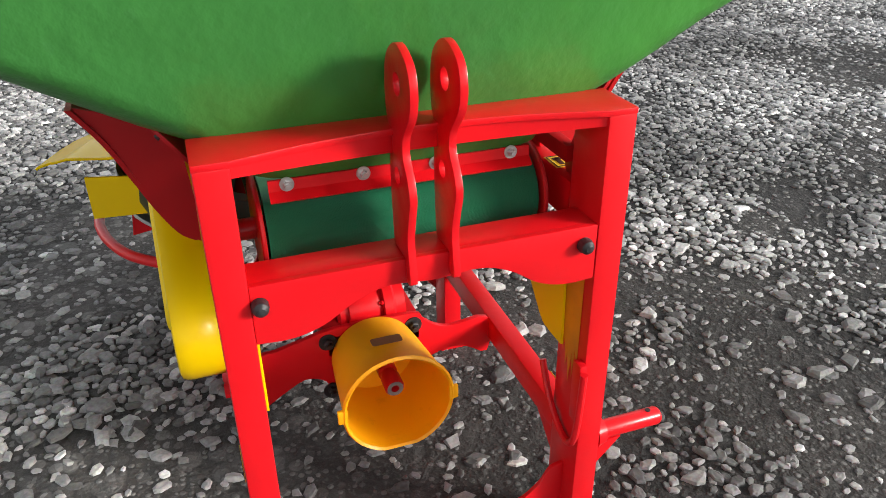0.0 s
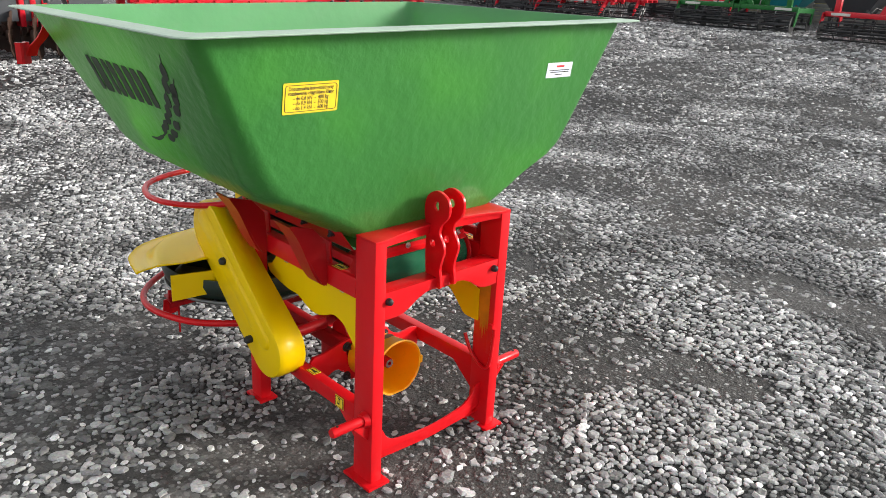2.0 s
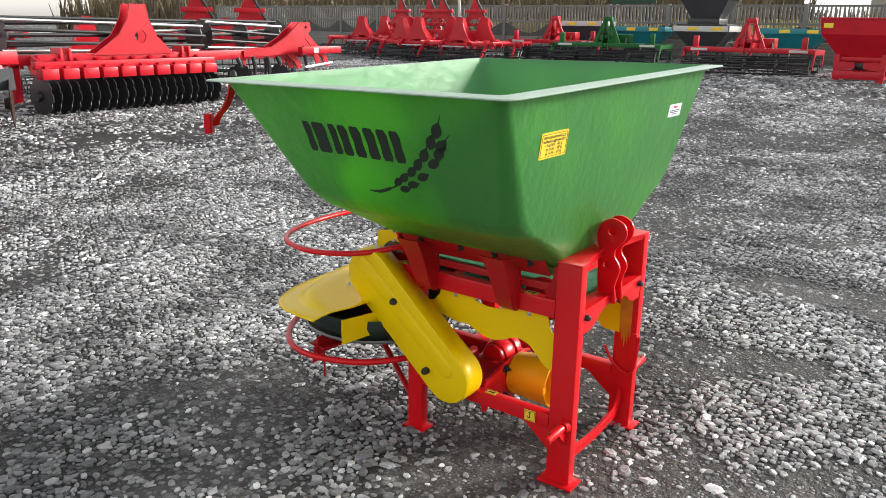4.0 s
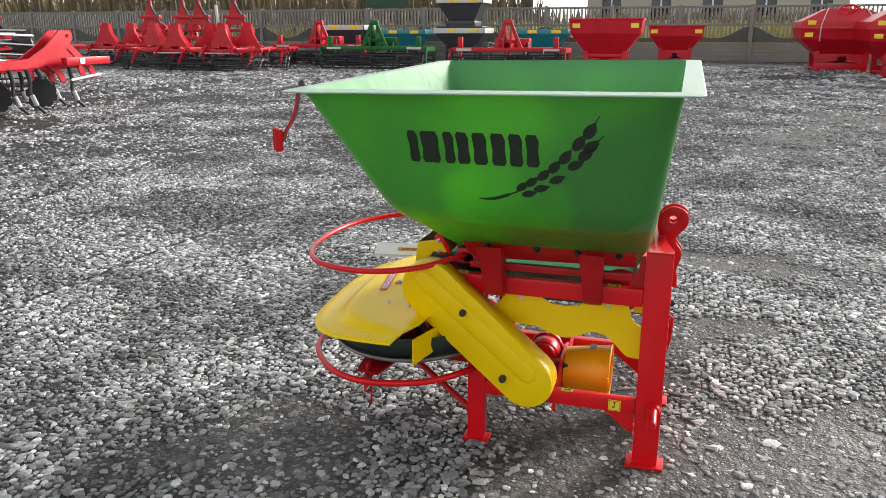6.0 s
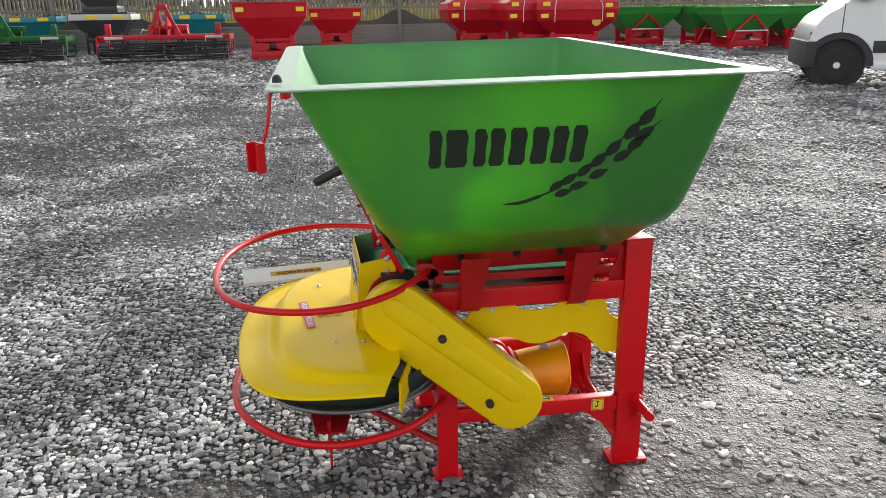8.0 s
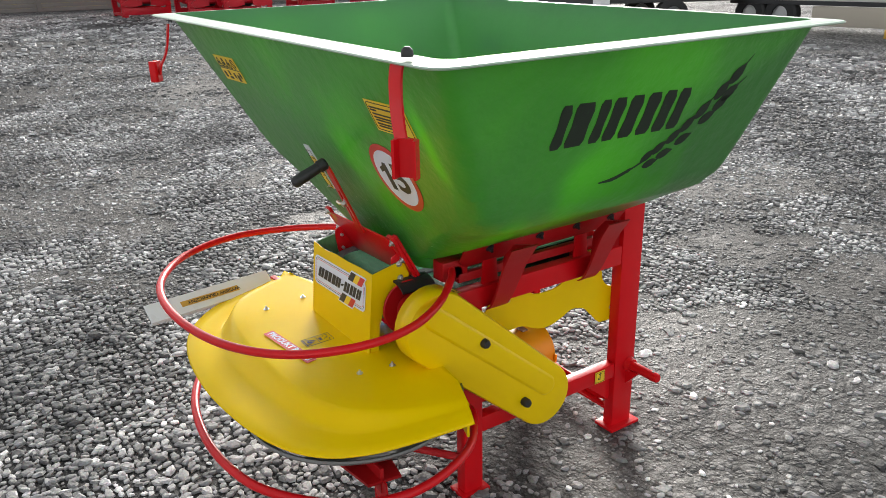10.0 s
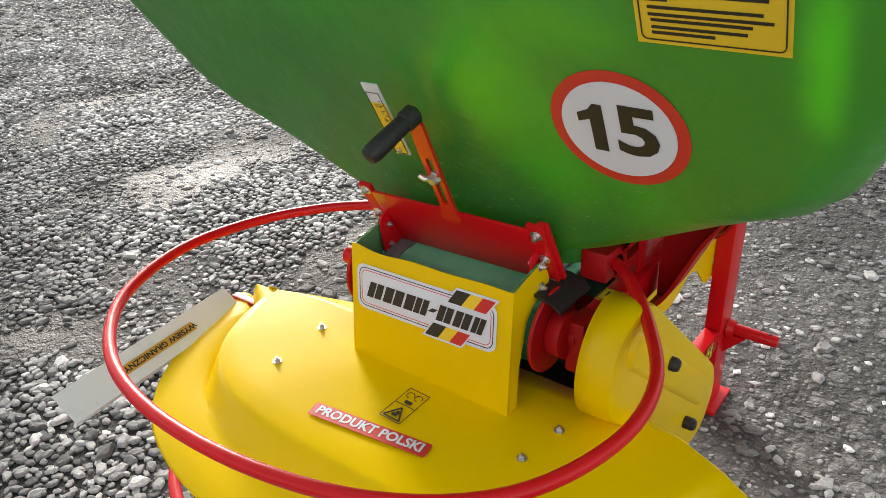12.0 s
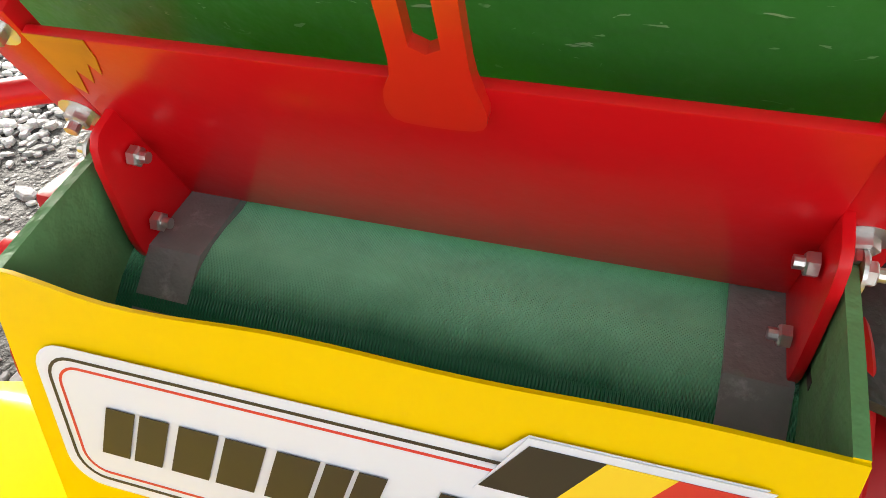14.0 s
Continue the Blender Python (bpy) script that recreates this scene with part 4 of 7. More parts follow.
# hopper cradle: side rails, clamp plates, bent straps and bolts
for sx in (-1, 1):
    a, b = sorted((0.196 * sx, 0.201 * sx))
    bm = plate([(0.095, 0.588), (0.545, 0.578), (0.565, 0.60), (0.572, 0.640), (0.555, 0.646), (0.36, 0.640), (0.12, 0.648), (0.095, 0.64)], "x", a, b, bevel=0.0008)
    for v in bm.verts:
        v.co.x += sx * (v.co.z - 0.575) * 0.72
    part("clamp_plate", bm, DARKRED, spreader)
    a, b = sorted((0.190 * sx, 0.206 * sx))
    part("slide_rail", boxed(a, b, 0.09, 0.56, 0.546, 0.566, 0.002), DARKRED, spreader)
    for y in (0.14, 0.25, 0.36, 0.50):
        bolt("clamp_bolt", (0.237 * sx, y, 0.624), (sx * 0.81, 0, -0.58), spreader, RUBBER, 0.006)
    for yc, w in ((0.478, 0.024), (0.205, 0.022)):
        prof = smooth_path([(0.222, 0.476, 0), (0.238, 0.488, 0), (0.256, 0.518, 0), (0.275, 0.560, 0), (0.296, 0.605, 0), (0.322, 0.645, 0)], 5)
        bm = bmesh.new()
        left, right = [], []
        for k, p in enumerate(prof):
            ww = w + 0.012 * (k / (len(prof) - 1)) ** 2
            for th, lst in ((0.0, left), (0.006, right)):
                lst.append((bm.verts.new(((p.x + th) * sx, yc - ww, p.y)), bm.verts.new(((p.x + th) * sx, yc + ww, p.y))))
        for k in range(len(prof) - 1):
            for lst in (left, right):
                bm.faces.new((lst[k][0], lst[k][1], lst[k + 1][1], lst[k + 1][0]))
            for s in (0, 1):
                bm.faces.new((left[k][s], left[k + 1][s], right[k + 1][s], right[k][s]))
        for k in (0, -1):
            bm.faces.new((left[k][0], left[k][1], right[k][1], right[k][0]))
        part("bent_strap", bm, DARKRED, spreader)
        web = [(q.x * sx, q.y) for q in prof] + [(0.262 * sx, 0.628), (0.226 * sx, 0.590), (0.221 * sx, 0.53)]
        part("strap_web", plate(web, "y", yc - w - 0.004, yc - w), DARKRED, spreader)
        part("strap_plate", plate([(yc - 0.022, 0.530), (yc + 0.022, 0.530), (yc + 0.018, 0.585), (yc - 0.018, 0.585)], "x", *sorted((0.203 * sx, 0.209 * sx)), bevel=0.001), RED, spreader)
    # yellow side guard under the upper beam
    edge = [(0.111, 0.470), (0.224, 0.470)] + [(p.x, p.y) for p in smooth_path([(0.236, 0.462, 0), (0.252, 0.454, 0), (0.290, 0.450, 0), (0.325, 0.453, 0), (0.345, 0.463, 0)], 3)] + [(0.352, 0.470), (0.462, 0.470), (0.468, 0.452), (0.486, 0.430), (0.510, 0.422)]
    under = smooth_path([(0.500, 0.402, 0), (0.450, 0.388, 0), (0.405, 0.380, 0), (0.363, 0.379, 0), (0.317, 0.360, 0), (0.279, 0.355, 0), (0.241, 0.365, 0), (0.203, 0.380, 0), (0.164, 0.371, 0), (0.140, 0.350, 0), (0.110, 0.320, 0), (0.090, 0.315, 0), (0.054, 0.315, 0)], 4)
    front = [(0.057, 0.405), (0.075, 0.411), (0.092, 0.422), (0.101, 0.436), (0.104, 0.455)]
    a, b = sorted((0.1855 * sx, 0.182 * sx))
    guard = part("side_guard", plate(edge + [(p.x, p.y) for p in under] + front, "x", a, b), YELLOW, spreader)
    for y, z in ((0.41, 0.460), (0.165, 0.46), (0.066, 0.35)):
        bolt("guard_bolt", (0.186 * sx, y, z), (sx, 0, 0), spreader, ZINC, 0.004)

# scraper plate over the front roller
part("scraper_plate", plate([(0.076, 0.5565), (0.078, 0.5545), (0.0885, 0.5625), (0.090, 0.576), (0.087, 0.576), (0.086, 0.5642)], "x", -0.149, 0.141), RED, spreader)
for x in (-0.130, -0.050, 0.030, 0.118):
    bolt("scraper_bolt", (x, 0.0865, 0.571), (0, -1, 0.06), spreader, ZINC, 0.0045)

# belt and rollers
BY0, BY1, BZ, BR = 0.135, 0.663, 0.504, 0.052
loop = [(BY1 + BR * math.cos(radians(q)), BZ + BR * math.sin(radians(q))) for q in range(-90, 91, 12)]
loop += [(BY0 + BR * math.cos(radians(q)), BZ + BR * math.sin(radians(q))) for q in range(90, 271, 12)]
inner = [(BY1 + (BR - 0.004) * math.cos(radians(q)), BZ + (BR - 0.004) * math.sin(radians(q))) for q in range(-90, 91, 12)]
inner += [(BY0 + (BR - 0.004) * math.cos(radians(q)), BZ + (BR - 0.004) * math.sin(radians(q))) for q in range(90, 271, 12)]
bm = bmesh.new()
vo = [[bm.verts.new((x, y, z)) for y, z in loop] for x in (-0.155, 0.155)]
vi = [[bm.verts.new((x, y, z)) for y, z in inner] for x in (-0.155, 0.155)]
k = len(loop)
for j in range(k):
    q = (j + 1) % k
    bm.faces.new((vo[0][j], vo[0][q], vo[1][q], vo[1][j]))
    bm.faces.new((vi[0][j], vi[1][j], vi[1][q], vi[0][q]))
    for s in (0, 1):
        bm.faces.new((vo[s][j], vi[s][j], vi[s][q], vo[s][q]))
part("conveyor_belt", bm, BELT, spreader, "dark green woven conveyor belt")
for y in (BY0, BY1):
    part("roller", lathe([(0, 0), (0, BR - 0.006), (0.30, BR - 0.006), (0.30, 0)], (-0.15, y, BZ), (1, 0, 0), 28), RUBBER, spreader)
    for sx in (-1, 1):
        part("roller_flange", lathe([(0, 0), (0, 0.060), (0.0015, 0.0615), (0.004, 0.0615), (0.0055, 0.060), (0.0055, 0)], (0.158 * sx, y, BZ), (sx, 0, 0), 32), DARKRED, spreader)
    part("roller_shaft", lathe([(0, 0), (0, 0.012), (0.40, 0.012), (0.40, 0)], (-0.20, y, BZ), (1, 0, 0), 16), DARKRED, spreader)
for sx in (-1, 1):
    a, b = (0.086, 0.110) if sx > 0 else (-0.140, -0.117)
    part("sealing_lip", plate([(BY1 - 0.10, 0.5620), (BY1 - 0.02, 0.5615), (BY1 + 0.02, 0.556), (BY1 + 0.048, 0.530), (BY1 + 0.054, 0.500), (BY1 + 0.051, 0.500), (BY1 + 0.045, 0.527), (BY1 + 0.018, 0.549), (BY1 - 0.02, 0.5575), (BY1 - 0.10, 0.5575)], "x", a, b), LIP, spreader)
flap = smooth_path([(-0.142, 0.655, 0.566), (-0.160, 0.655, 0.564), (-0.176, 0.655, 0.558), (-0.186, 0.655, 0.550)], 4)
bm = bmesh.new()
rows = [[bm.verts.new((p.x, p.y + d, p.z + e)) for d, e in ((-0.048, 0.0), (0.034, 0.0), (0.034, -0.004), (-0.048, -0.004))] for p in flap]
for a, b in zip(rows, rows[1:]):
    for j in range(4):
        bm.faces.new((a[j], a[(j + 1) % 4], b[(j + 1) % 4], b[j]))
bm.faces.new(rows[0])
bm.faces.new(rows[-1][::-1])
part("rubber_flap", bm, RUBBER, spreader)

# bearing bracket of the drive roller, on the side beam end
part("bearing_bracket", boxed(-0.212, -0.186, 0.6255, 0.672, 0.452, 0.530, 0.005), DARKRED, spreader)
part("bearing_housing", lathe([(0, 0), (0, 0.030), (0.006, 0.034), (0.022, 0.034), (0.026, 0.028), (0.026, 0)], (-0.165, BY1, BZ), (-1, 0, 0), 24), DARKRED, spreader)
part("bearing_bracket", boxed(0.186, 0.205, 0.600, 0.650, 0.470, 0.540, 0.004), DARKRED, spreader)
part("shaft_end", lathe([(0, 0), (0, 0.013), (0.004, 0.015), (0.038, 0.015), (0.042, 0.012), (0.042, 0)], (0.165, BY1 + 0.01, 0.516), (1, 0, 0), 20), RED, spreader)
for sx in (-1, 1):
    m = surface((0.2035 * sx, 0.582, 0.5292), (-sx, 0, 0), (0, -1, 0)) if sx > 0 else surface((-0.2035, 0.582, 0.5292), (-1, 0, 0), (0, -1, 0))
    stk = flat("grease_sticker", [rect(-0.014, 0.014, -0.018, 0.018)], m, STK_Y, spreader, "small yellow sticker with a grease gun pictogram")
    flat("pictogram", frame_line(-0.0125, 0.0125, -0.0165, 0.0165, 0.001, 0.0008) + [rect(-0.005, 0.004, -0.004, 0.009), rect(-0.001, 0.001, -0.010, -0.004), rect(0.001, 0.007, -0.010, -0.0085)], m, BLACK, stk, lift=0.0016)


# feed box at the rear: yellow outside, green inside
def build_box():
    hw, t = 0.1385, 0.0045
    side = [(0.720, 0.5855), (0.690, 0.591), (0.655, 0.596), (0.640, 0.590), (0.630, 0.565), (0.632, 0.549), (0.652, 0.546), (0.678, 0.532), (0.698, 0.503), (0.712, 0.465), (0.722, 0.396), (0.745, 0.396)]
    bm = bmesh.new()
    # two cheeks
    for sx in (-1, 1):
        add_plate(bm, side, "x", (hw - t) * sx, hw * sx)
    # rear wall with a slightly bowed upper edge
    n = 24
    cols = []
    for k in range(n + 1):
        u = -1 + 2 * k / n
        zt = 0.5855 + 0.0035 * math.exp(-((u - 0.93) / 0.16) ** 2) - 0.0025 * math.exp(-((u - 0.55) / 0.3) ** 2) + 0.001 * math.sin(7 * u)
        cols.append([bm.verts.new((u * hw, y, z)) for y, z in ((0.7215, zt), (0.7475, 0.394), (0.743, 0.394), (0.7195, zt - 0.0004))])
    for a, b in zip(cols, cols[1:]):
        for j in range(4):
            bm.faces.new((a[j], b[j], b[(j + 1) % 4], a[(j + 1) % 4]))
    bm.faces.new(cols[0])
    bm.faces.new(cols[-1][::-1])
    bmesh.ops.recalc_face_normals(bm, faces=bm.faces)
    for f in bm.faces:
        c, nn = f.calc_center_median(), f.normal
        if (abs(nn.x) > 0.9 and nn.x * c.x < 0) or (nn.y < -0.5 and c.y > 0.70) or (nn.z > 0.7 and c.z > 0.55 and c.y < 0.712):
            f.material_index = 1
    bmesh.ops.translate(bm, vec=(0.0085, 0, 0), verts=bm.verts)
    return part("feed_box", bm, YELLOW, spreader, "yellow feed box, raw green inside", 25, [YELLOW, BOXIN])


build_box()
m = surface((0.013, 0.7215 + 0.026 * (0.5855 - 0.525) / 0.1915 + 0.0006, 0.525), (-1, 0, 0), (0, -0.1358, 1))
stk = flat("maker_label", [rrect(-0.123, 0.121, -0.034, 0.037, 0.014), [(0.042, 0.030), (0.108, 0.030), (0.122, 0.046), (0.056, 0.046)], [(-0.002, -0.043), (0.066, -0.043), (0.080, -0.026), (0.012, -0.026)]], m, WHITE, spreader, "white label with black bars and small flags", thick=0.0003)
flat("label_line", frame_line(-0.1185, 0.1165, -0.0295, 0.0325, 0.012, 0.0013), m, BLACK, stk, lift=0.0010, thick=0.0003)
flat("label_line", frame_line(-0.1145, 0.1125, -0.0255, 0.0285, 0.010, 0.0011), m, STK_R, stk, lift=0.0010, thick=0.0003)
flat("label_face", [[(0.040, 0.018), (0.104, 0.018), (0.124, 0.0455), (0.056, 0.0455)], [(0.000, -0.0425), (0.066, -0.0425), (0.086, -0.012), (0.022, -0.012)]], m, WHITE, stk, lift=0.0013, thick=0.0003)
bars = []
for x0, x1 in ((-0.100, -0.074), (-0.070, -0.036), (-0.032, -0.016), (-0.014, 0.008), (0.012, 0.022), (0.026, 0.050), (0.054, 0.080), (0.084, 0.102)):
    h = 0.003 if x1 - x0 < 0.011 else 0.0125
    cuts = ((0.0, 1.0),) if x1 - x0 < 0.017 else ((0.0, 0.46), (0.54, 1.0))
    for a, b in cuts:
        bars.append([(x0 + (x1 - x0) * a - 0.004, -h), (x0 + (x1 - x0) * b - 0.004, -h), (x0 + (x1 - x0) * b + 0.004, h), (x0 + (x1 - x0) * a + 0.004, h)])
for q in bars:
    flat("label_bar", [q], m, BLACK, stk, lift=0.0017, thick=0.0003)
for name, mat, a, b in (("flag_bar", BLACK, 0.0, 0.36), ("flag_bar", STK_Y, 0.36, 0.68), ("flag_bar", STK_R, 0.68, 1.0)):
    for x0, y0, y1 in ((0.042, 0.021, 0.0425), (0.004, -0.0395, -0.018)):
        xa, xb = x0 + 0.062 * a, x0 + 0.062 * b
        flat(name, [[(xa, y0), (xb, y0), (xb + 0.0145, y1), (xa + 0.0145, y1)]], m, mat, stk, lift=0.0017, thick=0.0003)

# gate: plate, ears, straps, lever with slot, grip, scale
gy = lambda z: rear_y(z) + 0.012
part("gate_plate", plate([(gy(0.556), 0.556), (gy(0.653), 0.653), (gy(0.653) + 0.004, 0.651), (gy(0.556) + 0.004, 0.554)], "x", -0.121, 0.143, bevel=0.0012), RED, spreader)
for x0, x1, z0, z1, rows in ((0.1445, 0.167, 0.596, 0.663, (0.651, 0.606)), (-0.144, -0.118, 0.540, 0.662, (0.644, 0.600, 0.552))):
    xm = (x0 + x1) / 2
    bm = plate([(gy(z0) - 0.006, z0), (gy(z1) - 0.006, z1), (gy(z1) + 0.001, z1 - 0.004), (gy(z0) + 0.001, z0 - 0.004)], "x", x0, x1, bevel=0.0015)
    for v in bm.verts:   # the bar narrows towards its foot
        v.co.x = xm + (v.co.x - xm) * (0.72 + 0.28 * min(1, max(0, (v.co.z - 0.55) / 0.10)))
    part("gate_strap", bm, RED, spreader)
    if x0 < 0:
        part("gate_strap", plate([(gy(0.560) - 0.012, 0.560), (gy(0.664) - 0.012, 0.664), (gy(0.664) - 0.006, 0.661), (gy(0.560) - 0.006, 0.557)], "x", x0 - 0.003, x0 + 0.012, bevel=0.001), RED, spreader)
    for z in rows:
        bolt("gate_bolt", (xm, gy(z) + 0.0015, z), (0, 0.894, -0.447), spreader, ZINC, 0.0052)
for sx, dx in ((1, 0.1375), (-1, -0.1245)):
    ear = smooth_path([(0.640, 0.613, 0), (0.656, 0.612, 0), (0.668, 0.604, 0), (0.667, 0.575, 0), (0.664, 0.552, 0), (0.656, 0.541, 0), (0.645, 0.538, 0), (0.628, 0.545, 0), (0.612, 0.548, 0), (0.622, 0.580, 0)], 3, True)
    a, b = sorted((dx, dx - 0.004 * sx))
    part("gate_ear", plate([(p.x, p.y) for p in ear], "x", a, b, bevel=0.0008), RED, spreader)
    for y, z in ((0.6535, 0.593), (0.653, 0.560)):
        bolt("ear_bolt", (dx - 0.004 * sx, y, z), (-sx, 0, 0), spreader, ZINC, 0.0044, washer=False)
        bolt("ear_bolt", (0.1475 if sx > 0 else -0.1305, y, z), (sx, 0, 0), spreader, ZINC, 0.0044)

m = surface((0.130, gy(0.640) + 0.0042, 0.640), (-1, 0, 0), (0, 0.5, 1))
flat("gate_smear", [[(-0.012, 0.013), (0.012, 0.013), (0.011, 0.004), (0.007, -0.006), (0.005, 0.000), (0.000, -0.012), (-0.003, -0.005), (-0.008, -0.020), (-0.012, -0.014)]], m, SMEAR, spreader, "orange overspray on the red gate", thick=0.0003)

# lever: foot on the gate, slotted blade leaning off the wall
lm = surface((-0.001, gy(0.654) + 0.004, 0.654), (-1, 0, 0), (0.035, 0.42, 1))
blade = [(p.x, p.y) for p in smooth_path([(-0.011, -0.018, 0), (0.011, -0.018, 0), (0.0155, -0.012, 0), (0.0145, -0.003, 0), (0.0125, 0.010, 0), (0.0125, 0.06, 0), (0.0125, 0.12, 0), (0.012, 0.155, 0), (0.005, 0.168, 0), (-0.006, 0.160, 0), (-0.0105, 0.12, 0), (-0.0105, 0.06, 0), (-0.0105, 0.010, 0), (-0.0145, -0.003, 0), (-0.0155, -0.012, 0)], 3, True)]
bm = plate(blade, "z", 0.0, 0.005, [[(-0.0035, 0.016), (0.001, 0.0135), (0.0055, 0.016), (0.0055, 0.098), (0.001, 0.1005), (-0.0035, 0.098)]])
bmesh.ops.transform(bm, matrix=lm, verts=bm.verts)
part("gate_lever", bm, ORANGE_PAINT, spreader, "slotted orange-red lever blade")
g0, g1 = Vector((-0.010, 0.746, 0.813)), Vector((0.006, 0.816, 0.779))
part("lever_grip", tube([g0 - (g1 - g0) * 0.05, g0, g0.lerp(g1, 0.12), g0.lerp(g1, 0.2), g0.lerp(g1, 0.22), g0.lerp(g1, 0.6), g0.lerp(g1, 0.9), g0.lerp(g1, 1.0), g0.lerp(g1, 1.03)],
                        [0.009, 0.0135, 0.0135, 0.0135, 0.0115, 0.0125, 0.0125, 0.0105, 0.005], 14), RUBBER, spreader, "black ribbed rubber grip")
wc = Vector((0.000, gy(0.707) + 0.004, 0.714))
bm = lathe([(0, 0), (0, 0.010), (0.003, 0.010), (0.003, 0.007), (0.012, 0.006), (0.012, 0)], wc, (0, 0.894, -0.447), 16)
for sx in (-1, 1):
    w = [wc + Vector((sx * 0.004, 0.006, -0.003)), wc + Vector((sx * 0.010, 0.011, -0.002)), wc + Vector((sx * 0.016, 0.015, 0.003))]
    add_tube(bm, w, [0.003, 0.0045, 0.0035], 8)
part("wing_nut", bm, ZINC, spreader, "zinc wing nut")
sm = surface((0.044, rear_y(0.794) + 0.006, 0.794), (-1, 0, 0), (0.12, 0.5, 1))
bm = plate(rect(-0.0125, 0.0125, -0.060, 0.060), "z", 0, 0.002)
bmesh.ops.transform(bm, matrix=sm, verts=bm.verts)
scale_plate = part("scale_plate", bm, WHITE, spreader, "white and yellow scale plate")
flat("scale_strip", [rect(-0.0115, 0.0115, -0.058, 0.030)], sm, STK_Y, scale_plate, lift=0.0024)
flat("scale_line", frame_line(-0.0105, 0.0105, -0.057, 0.048, 0.001, 0.0007), sm, BLACK, scale_plate, lift=0.0034)
lettering("lettering", [("10", 0.010, 0.0, 0.026, 0.008), ("9", 0.009, 0.001, 0.014, 0), ("8", 0.009, 0.001, 0.002, 0), ("7", 0.009, 0.001, -0.010, 0), ("6", 0.009, 0.001, -0.022, 0)], sm, BLACK, scale_plate, lift=0.0034)
for k in range(9):
    flat("scale_mark", [rect(0.004, 0.009 if k % 2 else 0.0075, -0.030 + 0.008 * k, -0.0294 + 0.008 * k)], sm, BLACK, scale_plate, lift=0.0036)
bolt("scale_bolt", sm @ Vector((0.0, -0.050, 0.003)), (0, 0.894, -0.447), spreader, ZINC, 0.0035, washer=False)


# spreading disc guard
def guard_z(x):
    return 0.4085 + 0.037 * x


def build_guard():
    """A moulded sheet: a narrow flange round the edge, a rounded step and a slightly tilted deck."""
    edge = smooth_path([(-0.457, 0.706, 0), (-0.443, 0.76, 0), (-0.423, 0.83, 0), (-0.393, 0.905, 0), (-0.335, 0.980, 0), (-0.255, 1.025, 0), (-0.16, 1.048, 0), (-0.05, 1.059, 0), (0.07, 1.062, 0), (0.20, 1.048, 0), (0.305, 1.012, 0), (0.382, 0.950, 0), (0.430, 0.87, 0), (0.455, 0.80, 0), (0.470, 0.75, 0), (0.483, 0.704, 0)], 6)
    inner = smooth_path([(-0.335, 0.655, 0), (-0.24, 0.645, 0), (-0.10, 0.645, 0), (0.06, 0.640, 0), (0.20, 0.643, 0), (0.29, 0.664, 0), (0.385, 0.694, 0)], 20)
    n = len(edge)
    bm = bmesh.new()
    rows = []
    for i in range(n):
        u = i / (n - 1)
        q = inner[round(u * (len(inner) - 1))]
        e = edge[i]
        ln = (q - e).length
        mid = math.sin(math.pi * u)
        side = min(1.0, max(0.0, (u - 0.55) / 0.2))   # the step is crisp towards the border plate
        foot = min(0.028 + 0.045 * mid + 0.046 * u * side, 0.45 * ln)
        wide = min((0.034 + 0.022 * mid) * (1 - side) + 0.020 * side, 0.45 * ln)
        ds = [0, 0.004, foot * 0.45, foot - 0.009] + [foot + wide * k / 7 for k in range(8)]
        ds += [ds[-1] + (ln - ds[-1]) * k / 8 for k in range(1, 9)]
        ze = 0.357 + (0.06 * e.x if e.x > 0 else 0.0) + max(0.0, 0.95 - e.y) * (0.08 if e.x < 0 else 0.02)
        row = []
        for d in ds:
            p = e.lerp(q, d / ln)
            k = min(1, max(0, (d - foot) / wide))
            k = k * k * (3 - 2 * k)
            low = ze + 0.010 * min(1, d / foot) - (0.003 if d == 0 else 0) - 0.008 * side * max(0.0, 1 - abs(d - foot) / 0.010)
            row.append(bm.verts.new((p.x, p.y, low + (guard_z(p.x) - low) * k)))
        rows.append(row)
    for a, b in zip(rows, rows[1:]):
        for j in range(len(a) - 1):
            bm.faces.new((a[j], b[j], b[j + 1], a[j + 1]))
    ob = part("disc_guard", bm, GUARD_YELLOW, spreader, "moulded yellow guard over the spreading disc", 50)
    if sum(p.normal.z for p in ob.data.polygons) < 0:
        ob.data.flip_normals()
    sol = ob.modifiers.new("thickness", "SOLIDIFY")
    sol.thickness, sol.offset = 0.004, -1
    return ob


build_guard()
for x, y in ((0.228, 0.733), (0.223, 0.835), (-0.202, 0.731), (-0.187, 0.802)):
    bolt("guard_screw", (x, y, guard_z(x)), (0, 0, 1), spreader, ZINC, 0.0042)
m = surface((0.009, 0.872, guard_z(0.009)), (-0.993, -0.12, -0.037), (0, -1, 0))
stk = flat("red_strip_label", [rrect(-0.093, 0.093, -0.0125, 0.0125, 0.003)], m, STK_R, spreader, "red strip label with white capitals", lift=0.0022)
lettering("lettering", [("PRODUKT POLSKI", 0.022, 0.0, 0.0, 0.168)], m, WHITE, stk, lift=0.0034, bold=0.0007)
m = surface((-0.003, 0.808, guard_z(-0.003)), (-0.99, 0.03, -0.037), (0, -1, 0))
sh = frame_line(-0.018, 0.018, -0.034, 0.034, 0.001, 0.0009) + [rect(-0.018, 0.018, -0.0005, 0.0005)]
